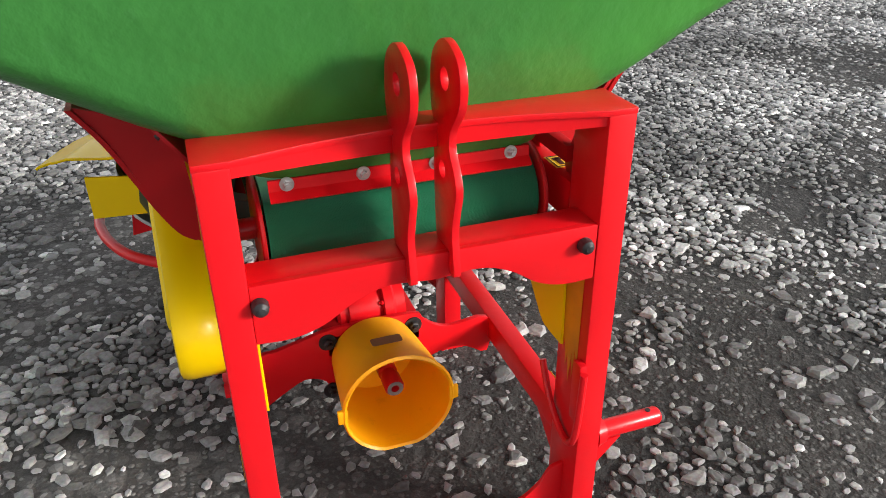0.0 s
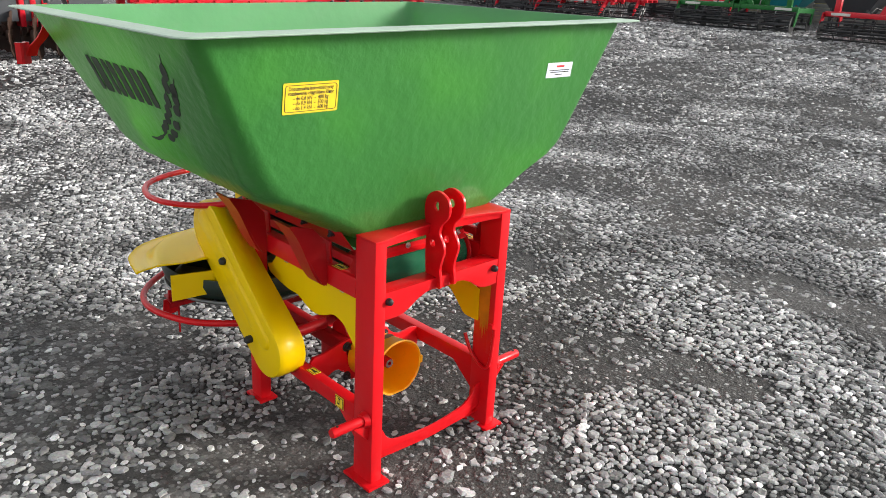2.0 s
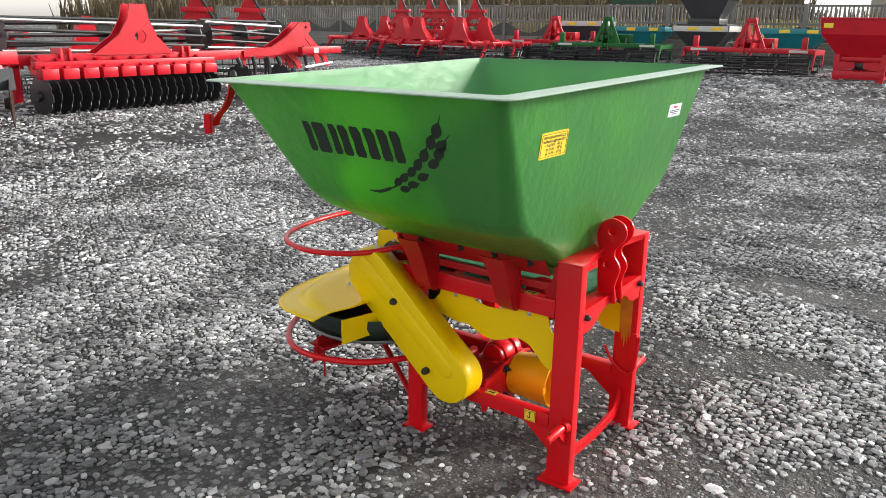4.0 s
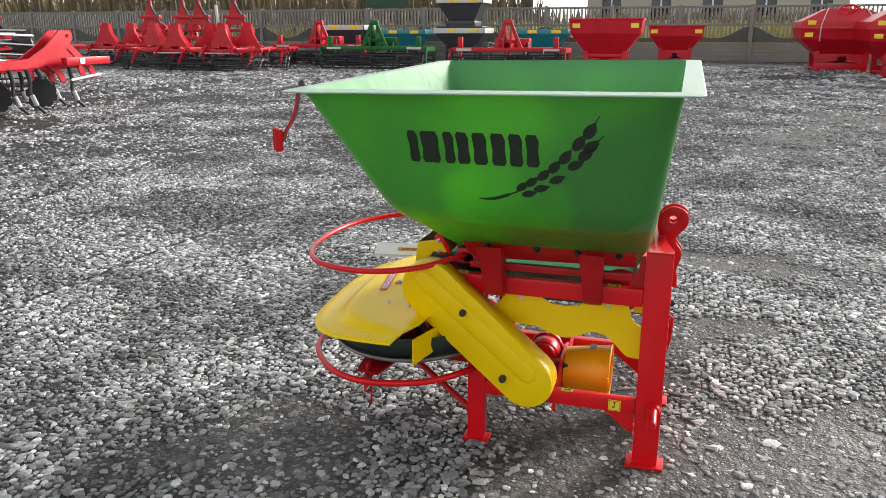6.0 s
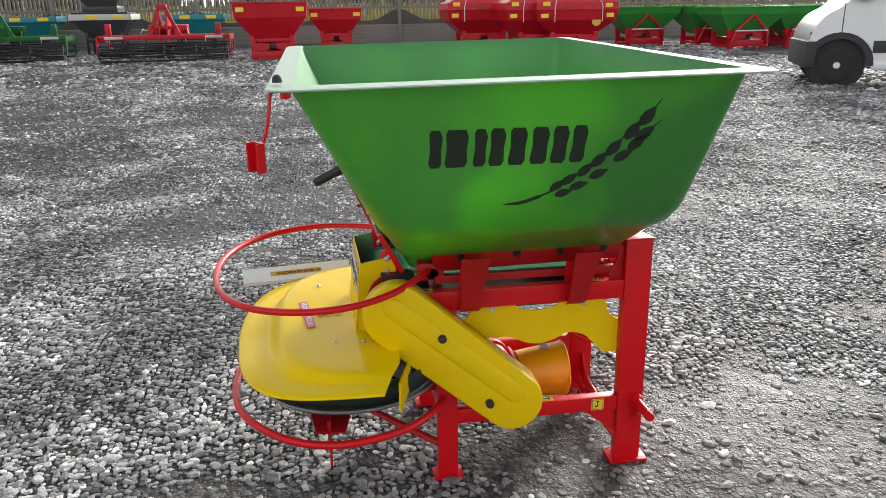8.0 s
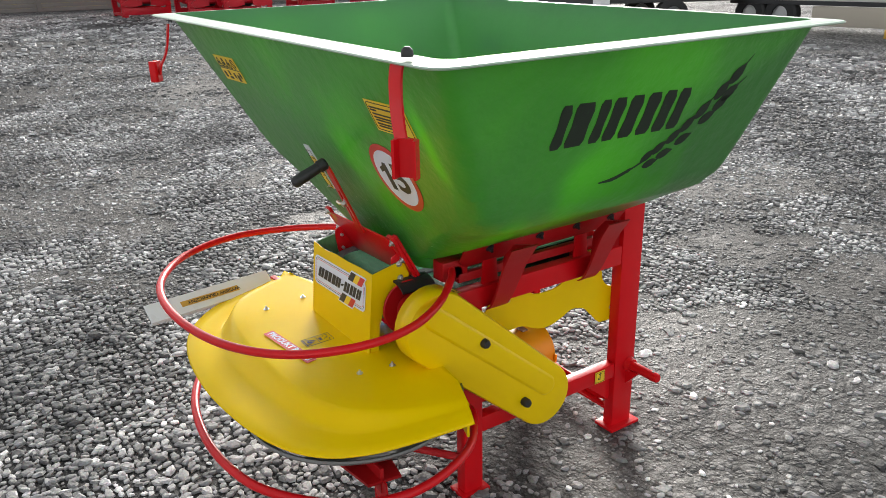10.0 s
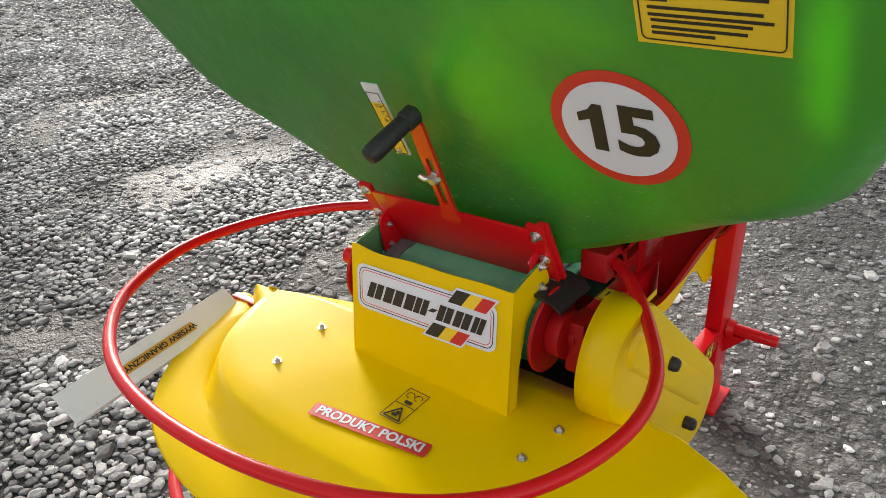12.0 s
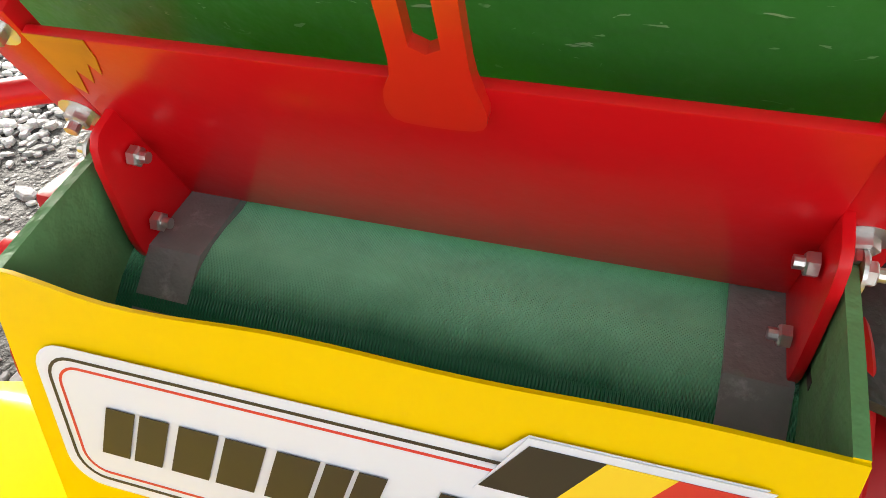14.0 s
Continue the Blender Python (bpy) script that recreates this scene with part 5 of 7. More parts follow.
for a, b in (((-0.014, -0.030), (0.0, -0.006)), ((0.0, -0.006), (0.014, -0.030)), ((0.014, -0.030), (-0.014, -0.030))):
    d = Vector((b[0] - a[0], b[1] - a[1])).normalized() * 0.0012
    sh.append([(a[0] - d.y, a[1] + d.x), (a[0] + d.y, a[1] - d.x), (b[0] + d.y, b[1] - d.x), (b[0] - d.y, b[1] + d.x)])
sh += [rect(-0.005, 0.004, -0.025, -0.019), rect(-0.001, 0.006, -0.019, -0.014), rect(-0.006, 0.006, 0.004, 0.010)]
for cx in (-0.007, 0.007):
    o, i2 = ring(cx, 0.021, 0.0065, 14), ring(cx, 0.021, 0.0054, 14)
    sh += [[o[k], o[k + 1], i2[k + 1], i2[k]] for k in range(11)]
flat("pictogram_print", sh, m, BLACK, spreader, "black pictograms printed on the yellow guard", lift=0.0022)

# disc under the guard
part("spreading_disc", lathe([(0.0, 0.0), (0.0, 0.218), (0.004, 0.234), (0.012, 0.241), (0.016, 0.238), (0.010, 0.226), (0.010, 0.0)], (-0.105, 0.775, 0.276), (0, 0, 1), 64), DISC_EDGE, spreader)
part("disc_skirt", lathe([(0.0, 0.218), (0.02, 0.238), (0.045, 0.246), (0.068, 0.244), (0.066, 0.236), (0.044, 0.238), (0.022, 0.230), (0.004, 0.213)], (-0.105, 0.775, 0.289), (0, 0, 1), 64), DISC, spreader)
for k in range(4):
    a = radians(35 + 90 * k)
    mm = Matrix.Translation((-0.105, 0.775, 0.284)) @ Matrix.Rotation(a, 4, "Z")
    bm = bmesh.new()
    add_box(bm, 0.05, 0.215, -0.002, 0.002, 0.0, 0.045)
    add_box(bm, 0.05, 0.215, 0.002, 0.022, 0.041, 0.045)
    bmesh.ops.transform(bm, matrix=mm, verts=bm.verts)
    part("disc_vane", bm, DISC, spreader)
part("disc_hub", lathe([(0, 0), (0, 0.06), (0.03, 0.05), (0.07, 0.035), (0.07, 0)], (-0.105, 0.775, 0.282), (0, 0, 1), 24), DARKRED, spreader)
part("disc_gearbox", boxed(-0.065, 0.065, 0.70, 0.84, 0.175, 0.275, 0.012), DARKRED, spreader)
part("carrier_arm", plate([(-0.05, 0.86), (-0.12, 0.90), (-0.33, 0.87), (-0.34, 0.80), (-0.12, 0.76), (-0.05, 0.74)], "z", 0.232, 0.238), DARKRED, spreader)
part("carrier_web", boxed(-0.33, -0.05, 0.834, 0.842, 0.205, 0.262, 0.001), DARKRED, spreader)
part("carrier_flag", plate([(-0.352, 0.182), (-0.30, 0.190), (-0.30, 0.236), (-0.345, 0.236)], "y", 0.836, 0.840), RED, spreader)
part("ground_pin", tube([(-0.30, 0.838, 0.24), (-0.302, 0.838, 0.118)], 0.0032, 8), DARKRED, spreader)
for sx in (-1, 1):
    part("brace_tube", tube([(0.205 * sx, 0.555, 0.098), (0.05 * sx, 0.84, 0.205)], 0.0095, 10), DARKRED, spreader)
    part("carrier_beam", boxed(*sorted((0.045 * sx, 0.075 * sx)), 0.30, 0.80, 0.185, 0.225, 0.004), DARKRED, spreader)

# guard hoops of red tube
upper = smooth_path([(-0.190, 0.560, 0.573), (-0.225, 0.585, 0.570), (-0.288, 0.660, 0.556), (-0.338, 0.76, 0.551), (-0.340, 0.87, 0.549), (-0.288, 0.985, 0.549), (-0.18, 1.062, 0.549), (-0.03, 1.098, 0.549), (0.13, 1.096, 0.550), (0.26, 1.055, 0.551), (0.365, 0.965, 0.552), (0.412, 0.83, 0.553), (0.395, 0.69, 0.547), (0.32, 0.59, 0.549), (0.22, 0.55, 0.560), (0.190, 0.545, 0.563)], 6)
part("upper_guard_hoop", tube(upper, 0.0085, 12), RED, spreader, "bent red guard tube")
lower = smooth_path([(-0.200, 0.545, 0.238), (-0.255, 0.560, 0.240), (-0.355, 0.650, 0.240), (-0.402, 0.80, 0.240), (-0.360, 0.932, 0.240), (-0.235, 1.040, 0.241), (-0.10, 1.078, 0.242), (0.05, 1.078, 0.243), (0.20, 1.045, 0.245), (0.325, 0.97, 0.246), (0.398, 0.82, 0.246), (0.355, 0.65, 0.244), (0.255, 0.56, 0.242), (0.200, 0.545, 0.24)], 6)
part("lower_guard_hoop", tube(lower, 0.0095, 12), RED, spreader, "bent red guard tube")
for sx in (-1, 1):
    part("hoop_bracket", boxed(*sorted((0.165 * sx, 0.205 * sx)), 0.535, 0.60, 0.556, 0.600, 0.004), DARKRED, spreader)
    part("hoop_clamp", lathe([(0, 0), (0, 0.015), (0.022, 0.015), (0.022, 0)], (0.205 * sx, 0.565, 0.572), (-sx, 0, 0), 16), DARKRED, spreader)

# deflector blade beside the disc
bm = bmesh.new()
pa, pb = Vector((-0.392, 0.669, 0)), Vector((-0.250, 0.624, 0))
nn = Vector((0.0015, 0.0047, 0))
vs = [bm.verts.new(p + Vector((0, 0, z)) + q) for q in (nn * 0, nn) for p, z in ((pa, 0.304), (pb, 0.318), (pb, 0.382), (pa, 0.380))]
for f in ((0, 1, 2, 3), (7, 6, 5, 4), (0, 4, 5, 1), (1, 5, 6, 2), (2, 6, 7, 3), (3, 7, 4, 0)):
    bm.faces.new([vs[k] for k in f])
part("deflector_blade", bm, YELLOW, spreader)
part("deflector_mount", boxed(-0.262, -0.205, 0.612, 0.622, 0.325, 0.365, 0.002), DARKRED, spreader)


# belt drive cover
def hull(a, ra, b, rb, n=14):
    d = (Vector(b) - Vector(a))
    ang = math.atan2(d.y, d.x)
    off = math.asin((ra - rb) / d.length)
    s0, s1 = ang + math.pi / 2 - off, ang + 3 * math.pi / 2 + off
    out = [(a[0] + ra * math.cos(s0 + (s1 - s0) * k / n), a[1] + ra * math.sin(s0 + (s1 - s0) * k / n)) for k in range(n + 1)]
    s0, s1 = ang - math.pi / 2 + off, ang + math.pi / 2 - off
    return out + [(b[0] + rb * math.cos(s0 + (s1 - s0) * k / n), b[1] + rb * math.sin(s0 + (s1 - s0) * k / n)) for k in range(n + 1)]


CA, CB = (0.662, 0.495), (0.373, 0.241)
bm = bmesh.new()
prof = [(-0.238, 1.0), (-0.268, 1.0), (-0.277, 0.985), (-0.2825, 0.955), (-0.2845, 0.90)]
# its open edge comes further in at the lower, front end
loops = [[bm.verts.new((x + (0.030 * (0.74 - y) / 0.44 if x > -0.24 else 0.0), y, z)) for y, z in hull(CA, 0.0815 * s, CB, 0.0775 * s)] for x, s in prof]
for a, b in zip(loops, loops[1:]):
    for j in range(len(a)):
        bm.faces.new((a[j], a[(j + 1) % len(a)], b[(j + 1) % len(b)], b[j]))
# raised rib along the cover
ribs = [(-0.2845, 0.46), (-0.2895, 0.38), (-0.2905, 0.32)]
prev = loops[-1]
for x, s in ribs:
    r = 0.055 * s
    cur = [bm.verts.new((x, y, z)) for y, z in hull((CA[0] + 0.012, CA[1] + 0.028), r, (CB[0] - 0.002, CB[1] + 0.028), r)]
    for j in range(len(cur)):
        bm.faces.new((prev[j], prev[(j + 1) % len(cur)], cur[(j + 1) % len(cur)], cur[j]))
    prev = cur
bm.faces.new(prev)
cover = part("drive_cover", bm, YELLOW, spreader, "yellow moulded belt drive cover with two black knobs", 32)
sol = cover.modifiers.new("thickness", "SOLIDIFY")
sol.thickness, sol.offset = 0.003, -1
for y, z in ((0.556, 0.437), (0.438, 0.250)):
    part("cover_knob", lathe([(0, 0), (0, 0.010), (0.004, 0.0105), (0.014, 0.0105), (0.019, 0.008), (0.021, 0)], (-0.284, y, z), (-1, 0, 0), 16), RUBBER, spreader, "black plastic knob")
for (y, z), r in ((CA, 0.060), (CB, 0.050)):
    part("pulley", lathe([(0, 0), (0, r), (0.006, r), (0.012, r - 0.008), (0.018, r), (0.024, r), (0.024, 0)], (-0.262, y, z), (1, 0, 0), 28), DARKRED, spreader)

# gearbox, cross shaft and power take-off guard
part("gearbox", lathe([(0, 0), (0, 0.034), (0.004, 0.038), (0.016, 0.038), (0.018, 0.043), (0.030, 0.046), (0.060, 0.046), (0.070, 0.043), (0.072, 0.051), (0.086, 0.051), (0.090, 0.046), (0.106, 0.044), (0.106, 0)], (-0.048, 0.365, 0.226), (1, 0, 0), 28), RED, spreader)
for q in range(6):
    a = radians(30 + 60 * q)
    bolt("flange_bolt", (0.024, 0.365 + 0.047 * math.cos(a), 0.226 + 0.047 * math.sin(a)), (-1, 0, 0), spreader, RED, 0.004, washer=False)
part("gearbox_body", boxed(-0.070, 0.055, 0.315, 0.430, 0.120, 0.215, 0.014), RED, spreader)
part("cross_shaft", tube([(-0.215, 0.420, 0.238), (-0.06, 0.420, 0.238)], 0.016, 16), DARKRED, spreader)
arm = smooth_path([(-0.187, 0.118, 0), (-0.187, 0.205, 0), (-0.15, 0.215, 0), (-0.105, 0.226, 0), (-0.06, 0.235, 0), (0.06, 0.235, 0), (0.080, 0.220, 0), (0.100, 0.205, 0), (0.126, 0.197, 0), (0.187, 0.199, 0), (0.187, 0.134, 0), (0.145, 0.154, 0), (0.107, 0.154, 0), (0.07, 0.135, 0), (0.05, 0.105, 0), (-0.055, 0.108, 0), (-0.08, 0.143, 0), (-0.111, 0.154, 0), (-0.148, 0.135, 0)], 3, True)
part("gearbox_plate", plate([(p.x, p.y) for p in arm], "y", 0.300, 0.309, bevel=0.001), RED, spreader)
for x, z in ((-0.072, 0.215), (0.062, 0.215), (-0.072, 0.125), (0.055, 0.125)):
    bolt("gearbox_bolt", (x, 0.300, z), (0, -1, 0), spreader, RUBBER, 0.008)
part("rear_cross_beam", boxed(-0.187, 0.187, 0.515, 0.550, 0.160, 0.198, 0.004), RED, spreader)
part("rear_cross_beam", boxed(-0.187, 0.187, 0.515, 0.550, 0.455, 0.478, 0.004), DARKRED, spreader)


def cone_ring(y, r, cz, cut, n=40):
    return [(-0.003 + r * math.cos(q), y, max(cz + r * math.sin(q), cut)) for q in (2 * math.pi * k / n for k in range(n))]


bm = bmesh.new()
sections = [cone_ring(0.298, 0.066, 0.178, 0.112), cone_ring(0.27, 0.069, 0.180, 0.112), cone_ring(0.20, 0.075, 0.184, 0.1105), cone_ring(0.164, 0.0785, 0.186, 0.111), cone_ring(0.160, 0.0812, 0.187, 0.109), cone_ring(0.157, 0.0785, 0.186, 0.112),
            cone_ring(0.160, 0.075, 0.186, 0.1145), cone_ring(0.20, 0.0715, 0.184, 0.114), cone_ring(0.294, 0.062, 0.178, 0.116)]
loops = [[bm.verts.new(p) for p in s] for s in sections]
for a, b in zip(loops, loops[1:]):
    for j in range(40):
        bm.faces.new((a[j], a[(j + 1) % 40], b[(j + 1) % 40], b[j]))
bm.faces.new(loops[0])
bm.faces.new(loops[-1])
part("shaft_guard", bm, ORANGE, spreader, "orange-yellow plastic guard round the drive shaft stub", 40)
part("shaft_stub", lathe([(0.012, 0), (0.012, 0.004), (0, 0.006), (0, 0.0125), (0.003, 0.0145), (0.026, 0.0145), (0.029, 0.012), (0.036, 0.012), (0.039, 0.0145), (0.10, 0.0145)], (0.004, 0.205, 0.178), (0, 1, 0), 18), DARKRED, spreader, "dark red splined shaft stub")
part("shaft_face", lathe([(0, 0.0062), (-0.0004, 0.0062), (-0.0004, 0.012), (0, 0.012)], (0.004, 0.205, 0.178), (0, 1, 0), 18), DISC_EDGE, spreader, "bare steel shaft end")
for sx in (-1, 1):
    part("guard_ear", boxed(-0.003 + 0.080 * sx - 0.007, -0.003 + 0.080 * sx + 0.007, 0.158, 0.164, 0.176, 0.198, 0.002), ORANGE, spreader)
flat("worn_patch", [rrect(-0.022, 0.022, -0.010, 0.010, 0.004, 3)], surface((-0.003, 0.215, 0.2575), (1, 0, 0), (0, 1, -0.1)), BROWN, spreader, lift=0.001)

# hook clip on the leg
part("hook_clip", tube(smooth_path([(0.1795, -0.012, 0.315), (0.1795, -0.008, 0.245), (0.180, 0.0, 0.202), (0.181, 0.018, 0.186), (0.181, 0.046, 0.196), (0.181, 0.074, 0.222), (0.181, 0.096, 0.262)], 5), 0.0048, 10), RED, spreader)
smear = [(-0.020, 0.098), (0.020, 0.098), (0.020, -0.030), (0.017, -0.052), (0.013, -0.020), (0.009, -0.066), (0.006, -0.028), (0.001, -0.078), (-0.004, -0.034), (-0.008, -0.058), (-0.013, -0.016), (-0.017, -0.040), (-0.020, 0.0)]
flat("paint_smear", [smear], surface((0.187, 0.038, 0.345), (0, -1, 0), (0, 0, 1)), SMEAR, spreader, "orange overspray running down the red leg", thick=0.0003)
part("clip_plate", boxed(0.177, 0.187, -0.006, 0.012, 0.235, 0.322, 0.002), RED, spreader)

# border spreading plate at the far side of the disc guard
a, b = Vector((0.418, 1.082, 0.424)), Vector((0.368, 1.078, 0.386))
c = Vector((0.462, 0.735, 0.420))
uu = (c - a).normalized()
m = surface(a.lerp(b, 0.5) + uu * 0.17, uu, a - b)
bm = plate([(-0.172, -0.027), (0.155, -0.027), (0.168, -0.016), (0.172, 0.0), (0.172, 0.027), (-0.172, 0.027)], "z", -0.003, 0.0)
add_box(bm, -0.172, 0.16, -0.027, -0.023, -0.016, -0.003)
bmesh.ops.transform(bm, matrix=m, verts=bm.verts)
border = part("border_plate", bm, PLATE_WHITE, spreader, "bare metal border spreading plate")
flat("strip_label", [rect(-0.085, 0.075, -0.009, 0.007)], m, STK_O, border, lift=0.0008)
lettering("lettering", [("WYSIEW GRANICZNY", 0.013, -0.005, -0.001, 0.148)], m @ Matrix.Rotation(math.pi, 4, "Z") @ Matrix.Translation((0.0, 0.002, 0)), BLACK, border, lift=0.002, bold=0.0004)
part("border_plate_arm", boxed(0.33, 0.45, 0.72, 0.735, 0.385, 0.400, 0.002), DARKRED, spreader)

# lamp hangers on the rear corners of the rim
for sx in (-1, 1):
    path = smooth_path([(0.550, 0.896, 1.070), (0.550, 0.900, 1.048), (0.556, 0.904, 1.018), (0.570, 0.910, 0.990), (0.588, 0.917, 0.968), (0.596, 0.921, 0.945)], 5)
    bm = bmesh.new()
    rows = []
    for k, p in enumerate(path):
        d = (path[min(k + 1, len(path) - 1)] - path[max(k - 1, 0)]).normalized()
        w = Vector((-0.985, 0.17, 0)) * 0.0125
        t = d.cross(w).normalized() * 0.002
        rows.append([bm.verts.new(Vector(((p + q).x * sx, (p + q).y, (p + q).z))) for q in (w + t, w - t, -w - t, -w + t)])
    for a, b in zip(rows, rows[1:]):
        for j in range(4):
            bm.faces.new((a[j], a[(j + 1) % 4], b[(j + 1) % 4], b[j]))
    bm.faces.new(rows[0])
    bm.faces.new(rows[-1][::-1])
    part("lamp_hanger", bm, RED, spreader, "bent red flat-bar hanger")
    o = [(-0.017, -0.010), (-0.013, -0.014), (0.013, -0.014), (0.017, -0.010), (0.017, 0.005), (0.013, 0.005), (0.011, -0.008), (-0.011, -0.008), (-0.013, 0.005), (-0.017, 0.005)]
    bm = plate(o, "z", 0.926, 0.978)
    bmesh.ops.transform(bm, matrix=Matrix.Translation((0.615 * sx, 0.929, 0)) @ Matrix.Rotation(radians(-38 * sx), 4, "Z"), verts=bm.verts)
    part("lamp_socket", bm, RED, spreader)
    bolt("rim_cap_nut", (0.556 * sx, 0.884, 1.075), (0, 0, 1), spreader, RUBBER, 0.009, cap=True)

# small yellow stickers on the frame
def small_sticker(m, w, h, hook=True):
    s = flat("small_sticker", [rect(-w / 2, w / 2, -h / 2, h / 2)], m, STK_Y, spreader, "small yellow pictogram sticker")
    sh = frame_line(-w / 2 + 0.002, w / 2 - 0.002, -h / 2 + 0.002, h / 2 - 0.002, 0.001, 0.0009)
    if hook:
        sh += [rect(-0.0012, 0.0012, -0.004, 0.008), rect(-0.006, 0.001, -0.007, -0.004), rect(-0.007, -0.005, -0.007, -0.001), rect(-0.004, 0.004, 0.008, 0.011)]
    else:
        sh += [rect(-w * 0.3, w * 0.25, -h * 0.12, h * 0.12), rect(w * 0.1, w * 0.3, -h * 0.2, h * 0.2)]
    flat("pictogram", sh, m, BLACK, s, lift=0.0016)


small_sticker(surface((-0.2205, 0.128, 0.179), (0, -1, 0), (0, 0, 1)), 0.034, 0.033)
small_sticker(surface((0.2205, 0.128, 0.179), (0, 1, 0), (0, 0, 1)), 0.034, 0.033)
small_sticker(surface((-0.2035, 0.150, 0.5292), (0, -1, 0), (1, 0, 0)), 0.036, 0.024, False)
small_sticker(surface((0.2035, 0.130, 0.5292), (0, 1, 0), (-1, 0, 0)), 0.036, 0.024, False)
small_sticker(surface((-0.2035, 0.265, 0.1992), (0, -1, 0), (1, 0, 0)), 0.034, 0.024, False)


# ---- far side of the yard ----
# the feed box, the gate and the disc guard sit a little askew on the frame, the hoop half as much
LOOSE = {"feed_box": 1.0, "maker_label": 1.0, "gate_plate": 1.0, "gate_smear": 1.0, "gate_strap": 1.0, "gate_bolt": 1.0, "gate_ear": 1.0, "ear_bolt": 1.0, "gate_lever": 1.0, "lever_grip": 1.0, "wing_nut": 1.0, "scale_plate": 1.0, "scale_bolt": 1.0,
         "disc_guard": 1.0, "guard_screw": 1.0, "red_strip_label": 1.0, "pictogram_print": 1.0, "upper_guard_hoop": 0.75, "border_plate": 0.5, "border_plate_arm": 0.5}
for ob in spreader.children:
    k = LOOSE.get(ob.name.split(".")[0], 0.0)
    if k:
        turn = Euler((radians(-1.49 * k), radians(0.87 * k), radians(1.21 * k)))
        ob.matrix_local = Matrix.LocRotScale(Vector((-0.014, 0.0244, 0.0377)) * k, turn, Vector((1, 1, 1)) * (1 - 0.0264 * k)) @ ob.matrix_local

CONCRETE = material("weathered_concrete", (0.20, 0.195, 0.18), 0.85, var=0.3, var_scale=1.5, bump=0.3, bump_scale=20, spots=0.4, spot_color=(0.10, 0.10, 0.09), spot_scale=6)
FAR_RED = material("implement_red", (0.50, 0.008, 0.020), 0.34, var=0.3, var_scale=3, bump=0.1, bump_scale=8, spec=0.3, spots=0.3, spot_color=(0.26, 0.005, 0.010), spot_scale=3)
FAR_GREEN = material("implement_green", (0.012, 0.12, 0.025), 0.38, var=0.3, var_scale=3, spec=0.2)
LIGHT_GREEN = material("hopper_green", (0.035, 0.25, 0.045), 0.42, var=0.25, var_scale=2, spec=0.2, spots=0.3, spot_color=(0.02, 0.12, 0.02), spot_scale=4)
TEAL = material("hopper_teal", (0.01, 0.22, 0.26), 0.4, var=0.15, var_scale=2)
GRAPHITE = material("hopper_graphite", (0.055, 0.058, 0.065), 0.4, var=0.2, var_scale=2)
PALE = material("pale_band", (0.55, 0.55, 0.52), 0.5, var=0.1, var_scale=3)
STEEL_BLACK = material("black_steel", (0.022, 0.023, 0.025), 0.42, var=0.3, var_scale=6)
RUST = material("rusty_disc", (0.050, 0.026, 0.017), 0.6, 0.3, var=0.5, var_scale=9)
TYRE = material("tyre", (0.02, 0.02, 0.021), 0.75, var=0.2, var_scale=9, bump=0.3, bump_scale=30)
VAN_WHITE = material("white_car_paint", (0.78, 0.79, 0.80), 0.22, var=0.03, var_scale=2, coat=0.6)
RIM_GREY = material("grey_wheel_paint", (0.22, 0.22, 0.23), 0.45, 0.5, var=0.2, var_scale=9)
VAN_GREY = material("grey_plastic", (0.028, 0.029, 0.032), 0.6, var=0.1, var_scale=6)
GLASS = material("dark_glass", (0.015, 0.018, 0.02), 0.06, var=0.1, var_scale=3)
# a darker grey than the other fence concrete, for the arch panels
DARK_CONCRETE = material("dark_concrete", (0.085, 0.085, 0.080), 0.9, var=0.4, var_scale=2.5, bump=0.3, bump_scale=20)
PLASTER = material("pale_plaster", (0.44, 0.40, 0.33), 0.85, var=0.08, var_scale=1.0)
BARK = material("bark", (0.11, 0.085, 0.06), 0.9, var=0.35, var_scale=5, bump=0.4, bump_scale=15)
SCRUB = material("dry_scrub", (0.16, 0.125, 0.07), 0.9, var=0.45, var_scale=1.2)
GRASS = material("dry_grass", (0.42, 0.36, 0.12), 0.9, var=0.4, var_scale=2.0)
ROOF = material("roof_sheet", (0.12, 0.05, 0.035), 0.6, var=0.2, var_scale=2)
SIGN_GREEN = material("sign_green", (0.012, 0.06, 0.03), 0.5)


def at_ground(x, y, turn=0.0, up=0.0):
    return Matrix.Translation((x, y, rise(x) + up)) @ Matrix.Rotation(radians(turn), 4, "Z")


